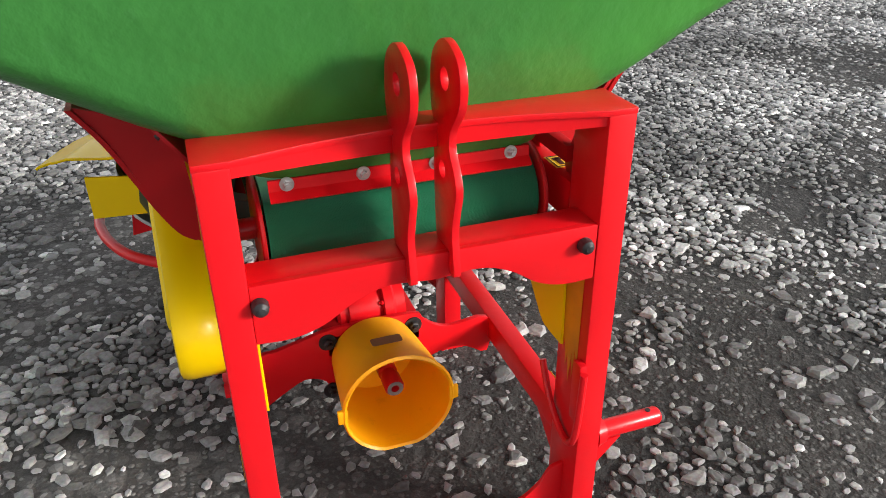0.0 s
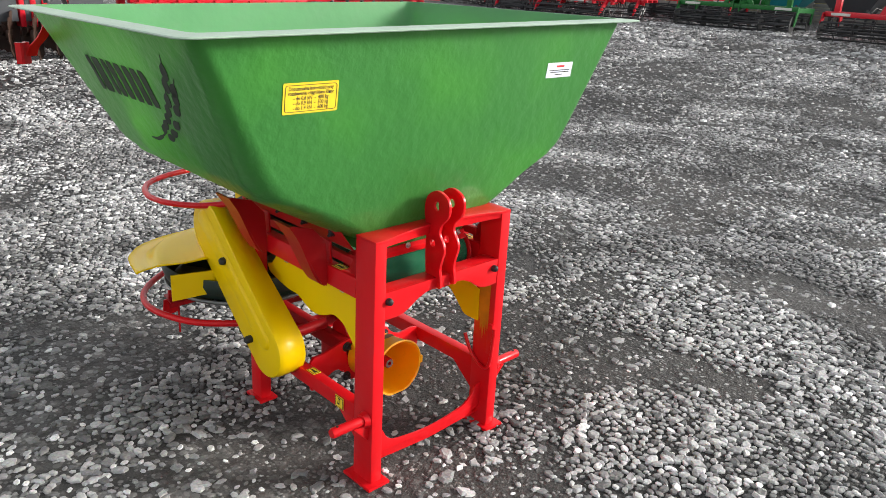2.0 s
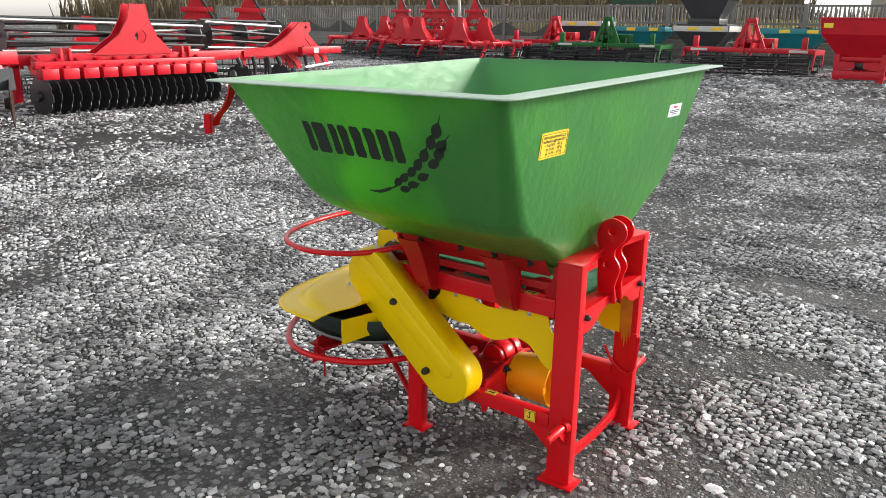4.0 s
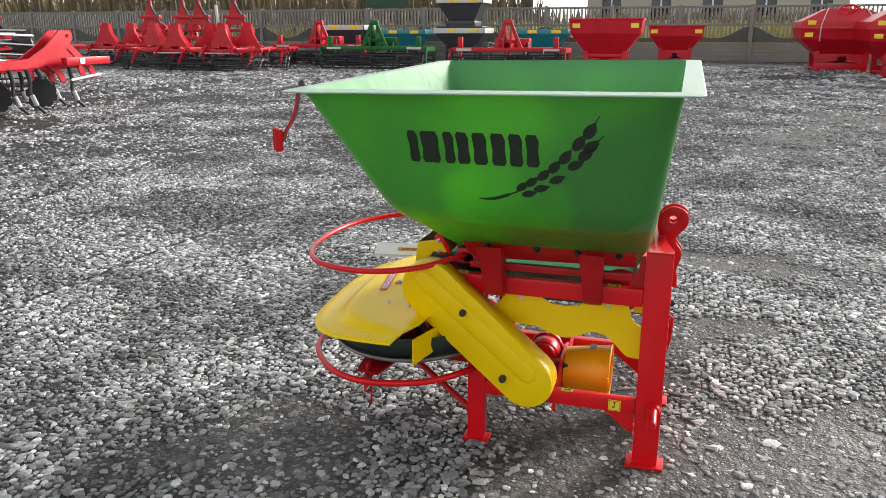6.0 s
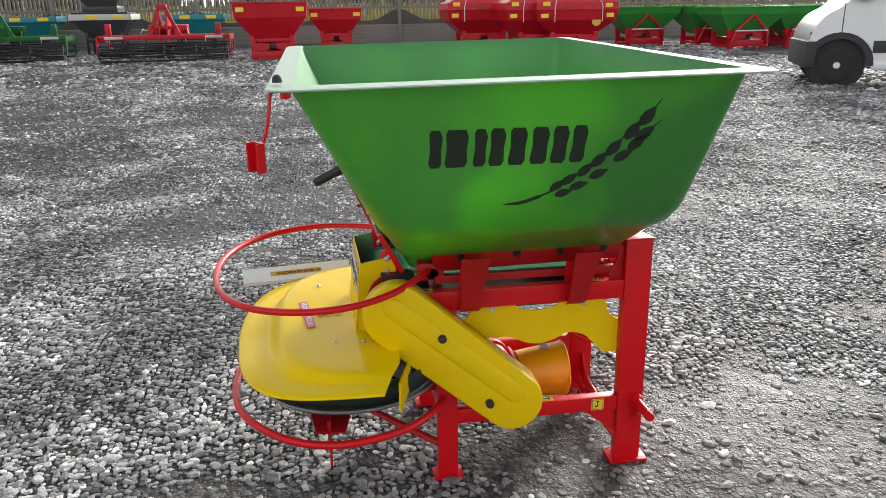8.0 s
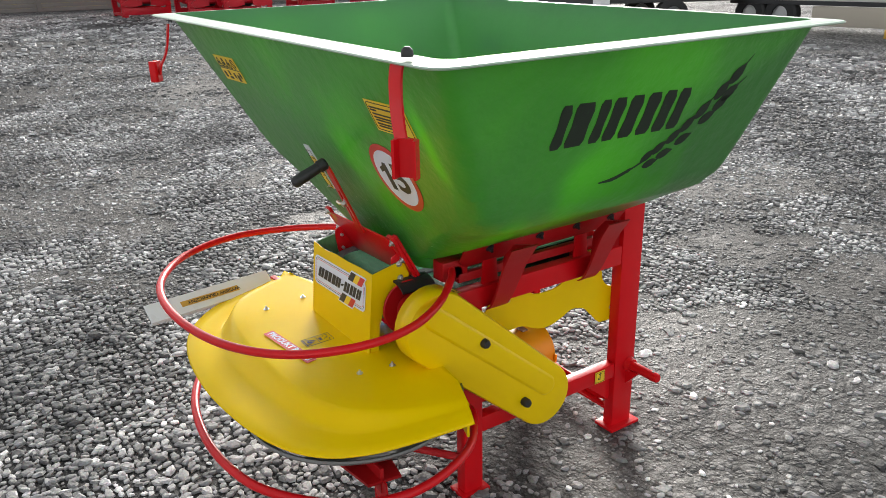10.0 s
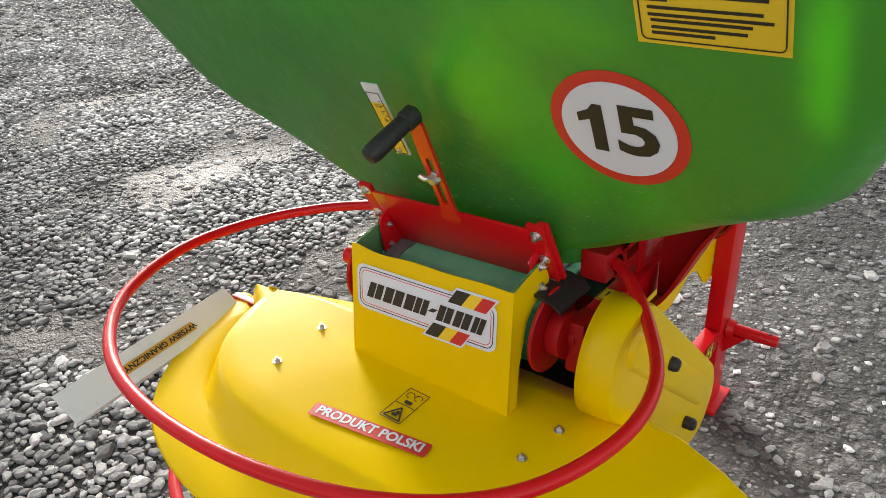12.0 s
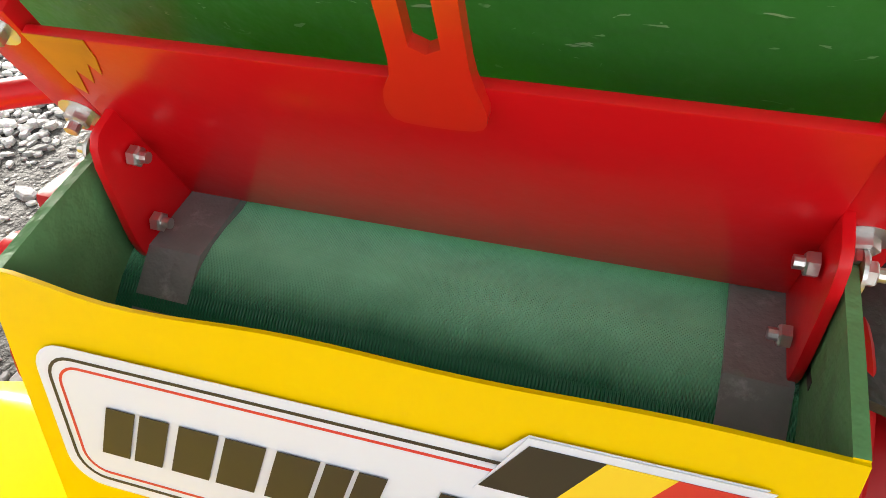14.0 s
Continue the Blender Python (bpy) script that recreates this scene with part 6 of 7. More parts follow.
def build_fence_bay():
    """One bay of a concrete panel fence: post, plain foot panels, arched panel, baluster panel."""
    bay = thing("concrete_fence_bay", "grey weathered concrete fence bay with balusters", "fence", group="concrete fence bays")
    part("post", boxed(-0.06, 0.06, -0.06, 0.06, 0.0, 1.66, 0.012), CONCRETE, bay)
    for k in range(5):
        part("foot_board", boxed(-0.022 + (0.004 if k % 2 else 0), 0.022, 0.06, 2.02, 0.11 * k, 0.105 + 0.11 * k, 0.006), CONCRETE, bay)
    arch = smooth_path([(0.06, 1.02, 0), (0.22, 0.98, 0), (0.48, 0.84, 0), (0.74, 0.72, 0), (1.04, 0.68, 0), (1.34, 0.72, 0), (1.60, 0.84, 0), (1.86, 0.98, 0), (2.02, 1.02, 0)], 4)
    part("arch_panel", plate([(0.06, 0.56), (2.02, 0.56)] + [(p.x, p.y) for p in arch][::-1], "x", -0.02, 0.02), DARK_CONCRETE, bay)
    part("lower_rail", boxed(-0.024, 0.024, 0.06, 2.02, 1.04, 1.11, 0.006), CONCRETE, bay)
    part("top_rail", boxed(-0.024, 0.024, 0.06, 2.02, 1.56, 1.63, 0.01), CONCRETE, bay)
    for k in range(17):
        y = 0.115 + 1.85 * k / 16
        part("baluster", boxed(-0.016, 0.016, y - 0.027, y + 0.027, 1.10, 1.57, 0.006), CONCRETE, bay)
        low = 0.70 + 0.34 * abs((y - 1.04) / 0.98) ** 1.6
        if low < 1.0:
            part("short_baluster", boxed(-0.016, 0.016, y - 0.022, y + 0.022, low, 1.045, 0.006), CONCRETE, bay)
    return bay


bay = build_fence_bay()
FX = 23.2
for k in range(24):
    y = -18.2 + 2.06 * k
    mm = at_ground(FX, y)
    if k == 0:
        bay.matrix_basis = mm
    else:
        copy_thing(bay, mm)
for k in range(5):
    copy_thing(bay, at_ground(FX + 1.8 * k, -18.2 + 2.06 * 24 + 0.95 * k, -62))


def add_frustum(bm, z0, z1, a0, b0, a1, b1, cap=True):
    """A tapered box: half sizes a (x) and b (y) at z0 and z1."""
    lo = [bm.verts.new((sx * a0, sy * b0, z0)) for sx, sy in ((-1, -1), (1, -1), (1, 1), (-1, 1))]
    hi = [bm.verts.new((sx * a1, sy * b1, z1)) for sx, sy in ((-1, -1), (1, -1), (1, 1), (-1, 1))]
    for k in range(4):
        bm.faces.new((lo[k], lo[(k + 1) % 4], hi[(k + 1) % 4], hi[k]))
    if cap:
        bm.faces.new(lo[::-1])
        bm.faces.new(hi)
    return bm


def far_spreader(label, mat, frame_mat, w, d, rim, group="", lid=False, arch=False, stickers=True):
    """A hopper on a frame: w along y, d along x, rim height."""
    s = thing("hopper_spreader", label, "fertiliser spreader", group=group)
    body = bmesh.new()
    mid, low = rim - (0.17 if arch else 0.25) * rim, 0.30 * rim
    add_frustum(body, mid, rim, d / 2 * 0.93, w / 2 * 0.96, d / 2, w / 2, False)
    add_frustum(body, low, mid, d / 2 * 0.4, w / 2 * 0.42, d / 2 * 0.93, w / 2 * 0.96, False)
    add_frustum(body, low + 0.03, mid, d / 2 * 0.38, w / 2 * 0.40, d / 2 * 0.90, w / 2 * 0.94, False)
    add_frustum(body, mid, rim - 0.005, d / 2 * 0.90, w / 2 * 0.94, d / 2 * 0.97, w / 2 * 0.98, False)
    part("hopper", body, mat, s, smooth=0)
    rimb = bmesh.new()
    for x0, x1, y0, y1 in ((-d / 2, d / 2, -w / 2 - 0.02, -w / 2 + 0.03), (-d / 2, d / 2, w / 2 - 0.03, w / 2 + 0.02), (-d / 2 - 0.02, -d / 2 + 0.03, -w / 2, w / 2), (d / 2 - 0.03, d / 2 + 0.02, -w / 2, w / 2)):
        add_box(rimb, x0, x1, y0, y1, rim - 0.02, rim + 0.015, 0.006)
    part("rim", rimb, mat, s)
    for sx in (-1, 1):
        for sy in (-1, 1):
            part("leg", plate([(sy * w * 0.25 - 0.07, 0.0), (sy * w * 0.25 + 0.07, 0.0), (sy * w * 0.27 + 0.05, low + 0.18), (sy * w * 0.27 - 0.05, low + 0.18)], "x", sx * d * 0.30 - 0.04, sx * d * 0.30 + 0.04), frame_mat, s)
        part("cross_bar", boxed(sx * d * 0.32 - 0.03, sx * d * 0.32 + 0.03, -w * 0.27, w * 0.27, 0.06, 0.22, 0.006), frame_mat, s)
        part("cradle", boxed(sx * d * 0.26 - 0.03, sx * d * 0.26 + 0.03, -w * 0.30, w * 0.30, low + 0.04, low + 0.12, 0.006), frame_mat, s)
        part("vane_guard", plate([(sx * w * 0.30, 0.30), (sx * w * 0.20, 0.42), (sx * w * 0.05, 0.40), (sx * w * 0.05, 0.28), (sx * w * 0.18, 0.24)], "x", -d * 0.36, -d * 0.33), frame_mat, s)
        part("side_bar", boxed(-d * 0.34, d * 0.34, sx * w * 0.27 - 0.03, sx * w * 0.27 + 0.03, 0.05, 0.11, 0.006), frame_mat, s)
    part("disc_housing", lathe([(0, 0), (0, 0.2), (0.05, 0.25), (0.09, 0.25), (0.11, 0.2), (0.16, 0.13), (0.16, 0)], (0, 0, 0.24), (0, 0, 1), 18), STEEL_BLACK, s)
    if arch:
        part("headstock", tube([(-d * 0.36, -w * 0.27, 0.12), (-d * 0.42, -w * 0.22, 0.45), (-d * 0.46, 0, rim * 0.82), (-d * 0.42, w * 0.22, 0.45), (-d * 0.36, w * 0.27, 0.12)], 0.038, 8), frame_mat, s)
        part("hitch_bar", boxed(-d * 0.45, -d * 0.40, -w * 0.24, w * 0.24, 0.44, 0.47, 0.004), ALU, s)
    if stickers:
        for sy in (-1, 1):
            part("sticker", boxed(-d / 2 * 0.985 - 0.006, -d / 2 * 0.96, sy * w * 0.40 - 0.09, sy * w * 0.40 + 0.09, rim - 0.2, rim - 0.10, 0.002), STK_Y, s)
    if lid:
        top = bmesh.new()
        add_frustum(top, rim + 0.02, rim + 0.16, d / 2 * 1.0, w / 2 * 1.0, d / 2 * 0.98, w / 2 * 0.98, False)
        add_frustum(top, rim + 0.16, rim + 0.46, d / 2 * 0.98, w / 2 * 0.98, d / 2 * 0.42, w / 2 * 0.42, True)
        part("upturned_hopper", top, mat, s, smooth=0)
        for sy in (-0.3, 0.28):
            part("white_strap", tube([(-d / 2 * 1.02, sy * w, rim - 0.3), (-d / 2 * 1.03, sy * w, rim + 0.05), (-d / 2 * 1.0, sy * w * 0.95, rim + 0.17), (-d / 2 * 0.44, sy * w * 0.7, rim + 0.47)], 0.012, 6), PALE, s)
        part("round_badge", plate(ring(-w * 0.24, rim - 0.30, 0.11, 20), "x", -d / 2 * 0.93, -d / 2 * 0.92), STK_O, s)
        part("hose", tube(smooth_path([(-d * 0.24, -0.25, rim + 0.47), (-d * 0.3, -0.1, rim + 0.40), (-d * 0.34, 0.05, rim + 0.30), (-d * 0.3, 0.2, rim + 0.38), (-d * 0.22, 0.1, rim + 0.50), (-d * 0.22, -0.1, rim + 0.53)], 4, True), 0.03, 6, True), FAR_RED, s)
        part("lid_sticker", boxed(-d / 2 * 1.0 - 0.006, -d / 2 * 0.97, -w * 0.38 - 0.09, -w * 0.38 + 0.09, rim + 0.04, rim + 0.13, 0.002), STK_Y, s)
        part("sticker", boxed(-d / 2 * 0.985 - 0.006, -d / 2 * 0.95, w * 0.38 - 0.09, w * 0.38 + 0.09, rim + 0.08, rim + 0.18, 0.002), STK_Y, s)
    return s


def place(ob, x, y, turn=0.0):
    ob.matrix_basis = at_ground(x, y, turn)
    return ob


place(far_spreader("large red fertiliser spreader with yellow stickers by the fence", FAR_RED, FAR_RED, 1.66, 1.15, 1.29), 16.9, 1.88)
place(far_spreader("small red fertiliser spreader standing by the fence", FAR_RED, FAR_RED, 1.42, 1.0, 1.09), 20.3, 0.36)
stack = place(far_spreader("two red hoppers stacked rim to rim with white straps", FAR_RED, FAR_RED, 2.05, 1.5, 1.03, "stacked red spreaders", lid=True), 19.4, -3.55)
copy_thing(stack, at_ground(18.1, -4.75, 3))
copy_thing(stack, at_ground(17.7, -5.55, -4))
gr = place(far_spreader("green fertiliser spreader on a red frame by the fence", LIGHT_GREEN, FAR_RED, 1.85, 1.3, 1.03, "green spreaders", arch=True, stickers=False), 19.2, -8.05)
for x, y, t in ((18.9, -9.9, 4), (17.2, -9.95, 2), (17.4, -11.7, -3), (19.0, -12.4, 5), (18.6, -13.9, 0)):
    copy_thing(gr, at_ground(x, y, t))


def grey_hopper(label, mat, w, d, rim, base, stand, group=""):
    s = thing("seed_hopper", label, "hopper", group=group)
    bm = bmesh.new()
    add_frustum(bm, base, rim - 0.14, d * 0.2, w * 0.25, d * 0.46, w * 0.47, False)
    add_frustum(bm, base + 0.02, rim - 0.14, d * 0.19, w * 0.24, d * 0.45, w * 0.46, False)
    part("hopper", bm, mat, s, smooth=0)
    bm = bmesh.new()
    for x0, x1, y0, y1 in ((-d / 2, -d / 2 + 0.03, -w / 2, w / 2), (d / 2 - 0.03, d / 2, -w / 2, w / 2), (-d / 2, d / 2, -w / 2, -w / 2 + 0.03), (-d / 2, d / 2, w / 2 - 0.03, w / 2)):
        add_box(bm, x0, x1, y0, y1, rim - 0.15, rim, 0.004)
    part("band", bm, PALE if mat is GRAPHITE else mat, s)
    for sy in (-0.3, 0.12):
        part("sticker", boxed(-d / 2 - 0.006, -d / 2 - 0.001, sy * w - 0.14, sy * w + 0.14, rim - 0.12, rim - 0.03, 0.001), STK_Y, s)
    if stand:
        for sx in (-1, 1):
            for sy in (-1, 1):
                part("leg", boxed(sx * d * 0.25 - 0.03, sx * d * 0.25 + 0.03, sy * w * 0.28 - 0.03, sy * w * 0.28 + 0.03, 0.0, base + 0.25, 0.005), STEEL_BLACK, s)
        part("base_frame", boxed(-d * 0.28, d * 0.28, -w * 0.3, w * 0.3, base - 0.12, base - 0.02, 0.01), STEEL_BLACK, s)
    return s


place(grey_hopper("dark grey hopper with a pale band and yellow stickers", GRAPHITE, 1.60, 1.2, 1.03, 0.42, True, "grey hoppers"), 20.9, 6.55)
up = grey_hopper("dark grey hopper stacked on another hopper", GRAPHITE, 1.45, 1.1, 0.86, 0.16, False, "grey hoppers")
part("stack_frame", boxed(-0.5, 0.5, -0.7, 0.7, 0.0, 0.05, 0.01), STEEL_BLACK, up)
part("stack_post", boxed(-0.4, 0.4, -0.45, 0.45, 0.04, 0.20, 0.02), STEEL_BLACK, up)
up.matrix_basis = at_ground(20.9, 6.55, 0, 1.03)
place(grey_hopper("dark grey hopper with a pale band and yellow stickers", GRAPHITE, 1.65, 1.1, 1.12, 0.5, True, "grey hoppers"), 21.6, 10.7)
teal = place(grey_hopper("teal hopper with yellow stickers standing by the fence", TEAL, 1.70, 1.1, 0.98, 0.40, True, "teal hoppers"), 21.6, 8.7)
copy_thing(teal, at_ground(21.7, 4.3))


def cultivator(label, mat, w, head, group="", roller=True, tines=7, plates=True):
    """Beam, headstock, side arms, cage roller and spring tines; w along y, front towards -x."""
    s = thing("harrow", label, "harrow", group=group)
    for x in (-0.28, 0.28):
        part("cross_beam", boxed(x - 0.05, x + 0.05, -w / 2, w / 2, 0.50, 0.60, 0.008), mat, s)
    for y in (-w / 2 + 0.03, 0.0, w / 2 - 0.03):
        part("long_beam", boxed(-0.28, 0.9, y - 0.035, y + 0.035, 0.50, 0.58, 0.008), mat, s)
    for q in (-1, 1):
        part("headstock_leg", plate([(q * 0.42, 0.50), (q * 0.30, 0.50), (q * 0.04, head - 0.10), (q * 0.04, head), (q * 0.10, head), (q * 0.13, head - 0.12)], "x", -0.24, -0.18), mat, s)
        part("headstock_cheek", plate([(-0.38, 0.42), (-0.36, 0.66), (-0.24, head - 0.02), (-0.08, head - 0.02), (0.10, head - 0.30), (0.60, 0.60), (0.60, 0.54), (-0.10, 0.52)], "y", q * 0.085 - 0.012, q * 0.085 + 0.012), mat, s)
        part("stay", tube([(-0.30, q * 0.55, 0.57), (-0.12, q * 0.50, 0.72), (0.35, q * 0.34, 0.64)], 0.016, 6), STEEL_BLACK, s)
    part("headstock_top", boxed(-0.26, -0.02, -0.10, 0.10, head - 0.12, head, 0.01), mat, s)
    part("headstock_bar", boxed(-0.24, -0.16, -0.26, 0.26, 0.72, 0.80, 0.01), mat, s)
    part("rear_box", boxed(0.35, 0.75, -0.45, 0.45, 0.58, 0.82, 0.02), mat, s)
    for y in (-w / 2 + 0.25, w / 2 - 0.25):
        part("side_post", boxed(-0.32, -0.20, y - 0.06, y + 0.06, 0.58, 0.86, 0.01), mat, s)
    for y in (-w / 2, w / 2):
        part("end_plate", plate([(-0.54, 0.16), (-0.40, 0.58), (0.90, 0.58), (0.86, 0.20), (0.76, 0.20), (0.74, 0.46), (-0.28, 0.48), (-0.44, 0.16)], "y", y - 0.012, y + 0.012), mat, s)
    if plates:
        for y in (-w * 0.38, w * 0.38):
            part("name_bar", boxed(-0.342, -0.336, y - 0.2, y + 0.2, 0.52, 0.58, 0.001), PALE, s)
    if roller:
        for x0 in (-0.50, 0.80):
            axle = part("cage_roller", tube([(x0, -w / 2 + 0.02, 0.20), (x0, w / 2 - 0.02, 0.20)], 0.03, 8), STEEL_BLACK, s)
            for k in range(5):
                y = -w / 2 + 0.05 + (w - 0.1) * k / 4
                part("roller_ring", lathe([(0, 0.03), (0, 0.19), (0.012, 0.19), (0.012, 0.03)], (x0, y - 0.006, 0.20), (0, 1, 0), 14), STEEL_BLACK, axle)
            for k in range(8):
                a = 2 * math.pi * k / 8
                part("roller_bar", tube([(x0 + 0.19 * math.cos(a), -w / 2 + 0.05, 0.20 + 0.19 * math.sin(a)), (x0 + 0.19 * math.cos(a + 0.5), w / 2 - 0.05, 0.20 + 0.19 * math.sin(a + 0.5))], 0.015, 6), STEEL_BLACK, axle)
    for k in range(tines):
        y = -w / 2 + 0.15 + (w - 0.3) * k / max(1, tines - 1)
        part("tine", tube(smooth_path([(0.02, y, 0.52), (-0.14, y, 0.44), (-0.18, y, 0.30), (-0.06, y, 0.16), (0.10, y, 0.05), (0.16, y, 0.0)], 3), 0.014, 6), STEEL_BLACK, s)
    return s


red_harrow = place(cultivator("red harrow with a headstock and black cage rollers", FAR_RED, 2.95, 1.28, "red harrows"), 17.6, 4.4, 2)
place(cultivator("green harrow with a headstock and black cage rollers", FAR_GREEN, 3.0, 1.28), 18.2, 8.3, 6)
copy_thing(red_harrow, at_ground(19.5, 10.6, 6))


def spring_cultivator(label, w, group, tall):
    """A rigid frame with spring tines, an A-shaped headstock and a bar roller; tall ones carry folded frames."""
    s = thing("spring_tine_cultivator", label, "cultivator", group=group)
    for x in (-0.42, 0.0, 0.42):
        part("cross_beam", boxed(x - 0.04, x + 0.04, -w / 2, w / 2, 0.47, 0.55, 0.008), FAR_RED, s)
    for y in (-w / 2 + 0.05, -w * 0.2, w * 0.2, w / 2 - 0.05):
        part("long_beam", boxed(-0.50, 0.50, y - 0.035, y + 0.035, 0.53, 0.59, 0.008), FAR_RED, s)
    part("headstock", plate([(-0.50, 0.50), (-0.34, 0.64), (-0.20, 0.90), (-0.13, 1.12), (-0.12, 1.24), (0.06, 1.26), (0.12, 1.12), (0.20, 0.88), (0.36, 0.64), (0.50, 0.50), (0.30, 0.50), (0.18, 0.62), (-0.18, 0.62), (-0.30, 0.50)], "x", -0.34, -0.31), FAR_RED, s)
    for y in (-0.13, 0.13):
        part("headstock_cheek", plate([(-0.33, 0.62), (-0.33, 1.22), (-0.20, 1.22), (-0.02, 0.90), (0.46, 0.58), (0.46, 0.50), (-0.2, 0.55)], "y", y - 0.012, y + 0.012), FAR_RED, s)
    for y in (-0.42, 0.42):
        part("hitch_arm", plate([(-0.62, 0.40), (-0.66, 0.50), (-0.40, 0.66), (-0.34, 0.56)], "y", y - 0.02, y + 0.02), FAR_RED, s)
    part("hitch_pin", tube([(-0.60, -0.5, 0.45), (-0.60, 0.5, 0.45)], 0.018, 6), ALU, s)
    n = int(w / 0.19)
    for k in range(n):
        y = -w / 2 + 0.10 + (w - 0.2) * k / (n - 1)
        x = (-0.42, 0.0, 0.42)[k % 3]
        part("tine_clamp", boxed(x - 0.06, x + 0.05, y - 0.03, y + 0.03, 0.40, 0.49, 0.01), FAR_RED, s)
        part("tine", tube(smooth_path([(x, y, 0.45), (x + 0.16, y, 0.46), (x + 0.22, y, 0.34), (x + 0.10, y, 0.22), (x - 0.02, y, 0.10), (x - 0.10, y, 0.0)], 2), 0.013, 5), STEEL_BLACK, s)
    axle = part("bar_cage", tube([(-0.82, -w / 2, 0.17), (-0.82, w / 2, 0.17)], 0.02, 6), STEEL_BLACK, s)
    for k in range(7):
        a = 2 * math.pi * k / 7
        part("cage_bar", tube([(-0.82 + 0.16 * math.cos(a), -w / 2, 0.17 + 0.16 * math.sin(a)), (-0.82 + 0.16 * math.cos(a + 0.4), w / 2, 0.17 + 0.16 * math.sin(a + 0.4))], 0.011, 5), STEEL_BLACK, axle)
    for y in (-w / 2, 0.0, w / 2):
        part("cage_ring", lathe([(0, 0.13), (0, 0.17), (0.012, 0.17), (0.012, 0.13)], (-0.82, y - 0.006, 0.17), (0, 1, 0), 14), STEEL_BLACK, axle)
    for y in (-w * 0.42, w * 0.42):
        part("cage_arm", plate([(-0.86, 0.14), (-0.80, 0.30), (-0.50, 0.58), (-0.42, 0.52), (-0.74, 0.22)], "y", y - 0.02, y + 0.02), FAR_RED, s)
    if tall:
        for sy in (-0.56, 0.56):
            part("folded_wing", plate([(sy - 0.58, 0.98), (sy - 0.50, 1.14), (sy - 0.20, 1.36), (sy - 0.12, 1.60), (sy + 0.14, 1.60), (sy + 0.24, 1.30), (sy + 0.52, 0.98), (sy + 0.42, 0.94), (sy + 0.14, 1.18), (sy - 0.16, 1.18), (sy - 0.46, 0.96)], "x", 0.32, 0.40), FAR_RED, s)
            for dy in (-0.34, 0.34):
                part("wing_leg", plate([(sy + dy * 1.3 - 0.06, 0.55), (sy + dy * 1.3 + 0.06, 0.55), (sy + dy * 0.7 + 0.05, 1.22), (sy + dy * 0.7 - 0.06, 1.22)], "x", 0.36, 0.44), FAR_RED, s)
            for z, q in ((0.80, 0.44), (1.02, 0.52), (1.42, 0.34)):
                part("wing_bar", boxed(0.24, 0.40, sy - q, sy + q, z - 0.05, z + 0.05, 0.01), FAR_RED, s)
            part("wing_head", plate([(sy - 0.10, 1.58), (sy - 0.06, 1.92), (sy + 0.06, 1.92), (sy + 0.12, 1.58)], "x", 0.30, 0.36), FAR_RED, s)
            part("wing_stay", tube([(0.28, sy + 0.02, 1.90), (0.26, sy - 0.42, 1.10)], 0.034, 6), STEEL_BLACK, s)
            part("wing_foot", boxed(0.20, 0.46, sy - 0.12, sy + 0.12, 0.58, 0.80, 0.02), FAR_RED, s)
            for k in range(4):
                part("wing_tine", tube(smooth_path([(0.38, sy - 0.36 + 0.24 * k, 1.22), (0.22, sy - 0.36 + 0.24 * k, 1.16), (0.18, sy - 0.33 + 0.24 * k, 1.02), (0.30, sy - 0.30 + 0.24 * k, 0.88)], 2), 0.013, 5), STEEL_BLACK, s)
    return s


tall = place(spring_cultivator("tall red cultivator with folded frames by the fence", 2.7, "tall red cultivators", True), 18.8, 15.7, 6)
other = copy_thing(tall, at_ground(18.3, 13.55, 10))
part("lift_ram", tube([(0.20, -0.05, 1.75), (0.10, -0.15, 0.75)], 0.05, 8), PALE, other)
low_red = place(spring_cultivator("low red cultivator with spring tines and a bar roller", 2.5, "low red cultivators", False), 17.0, 13.8, 8)
copy_thing(low_red, at_ground(16.9, 12.2, 3))
copy_thing(low_red, at_ground(18.6, 17.5, 12))
copy_thing(low_red, at_ground(17.6, 11.9, 14))
copy_thing(low_red, at_ground(18.0, 15.2, -4))
copy_thing(low_red, at_ground(19.6, 17.3, 4))


# big tillage machines standing beside the spreader
def disc_blade(name, parent, at, axis, r, mat):
    bm = bmesh.new()
    d = Vector(axis).normalized()
    u = d.orthogonal().normalized()
    v = d.cross(u)
    n = 36
    o = Vector(at)
    rims = []
    for off in (0.0, 0.008):
        rims.append([bm.verts.new(o + d * (off + 0.03) + (u * math.cos(2 * math.pi * k / n) + v * math.sin(2 * math.pi * k / n)) * r * (0.88 if k % 4 == 0 else 1.0)) for k in range(n)])
    hub = [bm.verts.new(o), bm.verts.new(o + d * 0.012)]
    for k in range(n):
        q = (k + 1) % n
        bm.faces.new((rims[0][k], rims[1][k], rims[1][q], rims[0][q]))
        bm.faces.new((hub[0], rims[0][k], rims[0][q]))
        bm.faces.new((hub[1], rims[1][q], rims[1][k]))
    add_lathe(bm, [(-0.04, 0), (-0.04, 0.06), (0.0, 0.07), (0.03, 0.07), (0.03, 0)], o, d, 12)
    return part(name, bm, mat, parent)


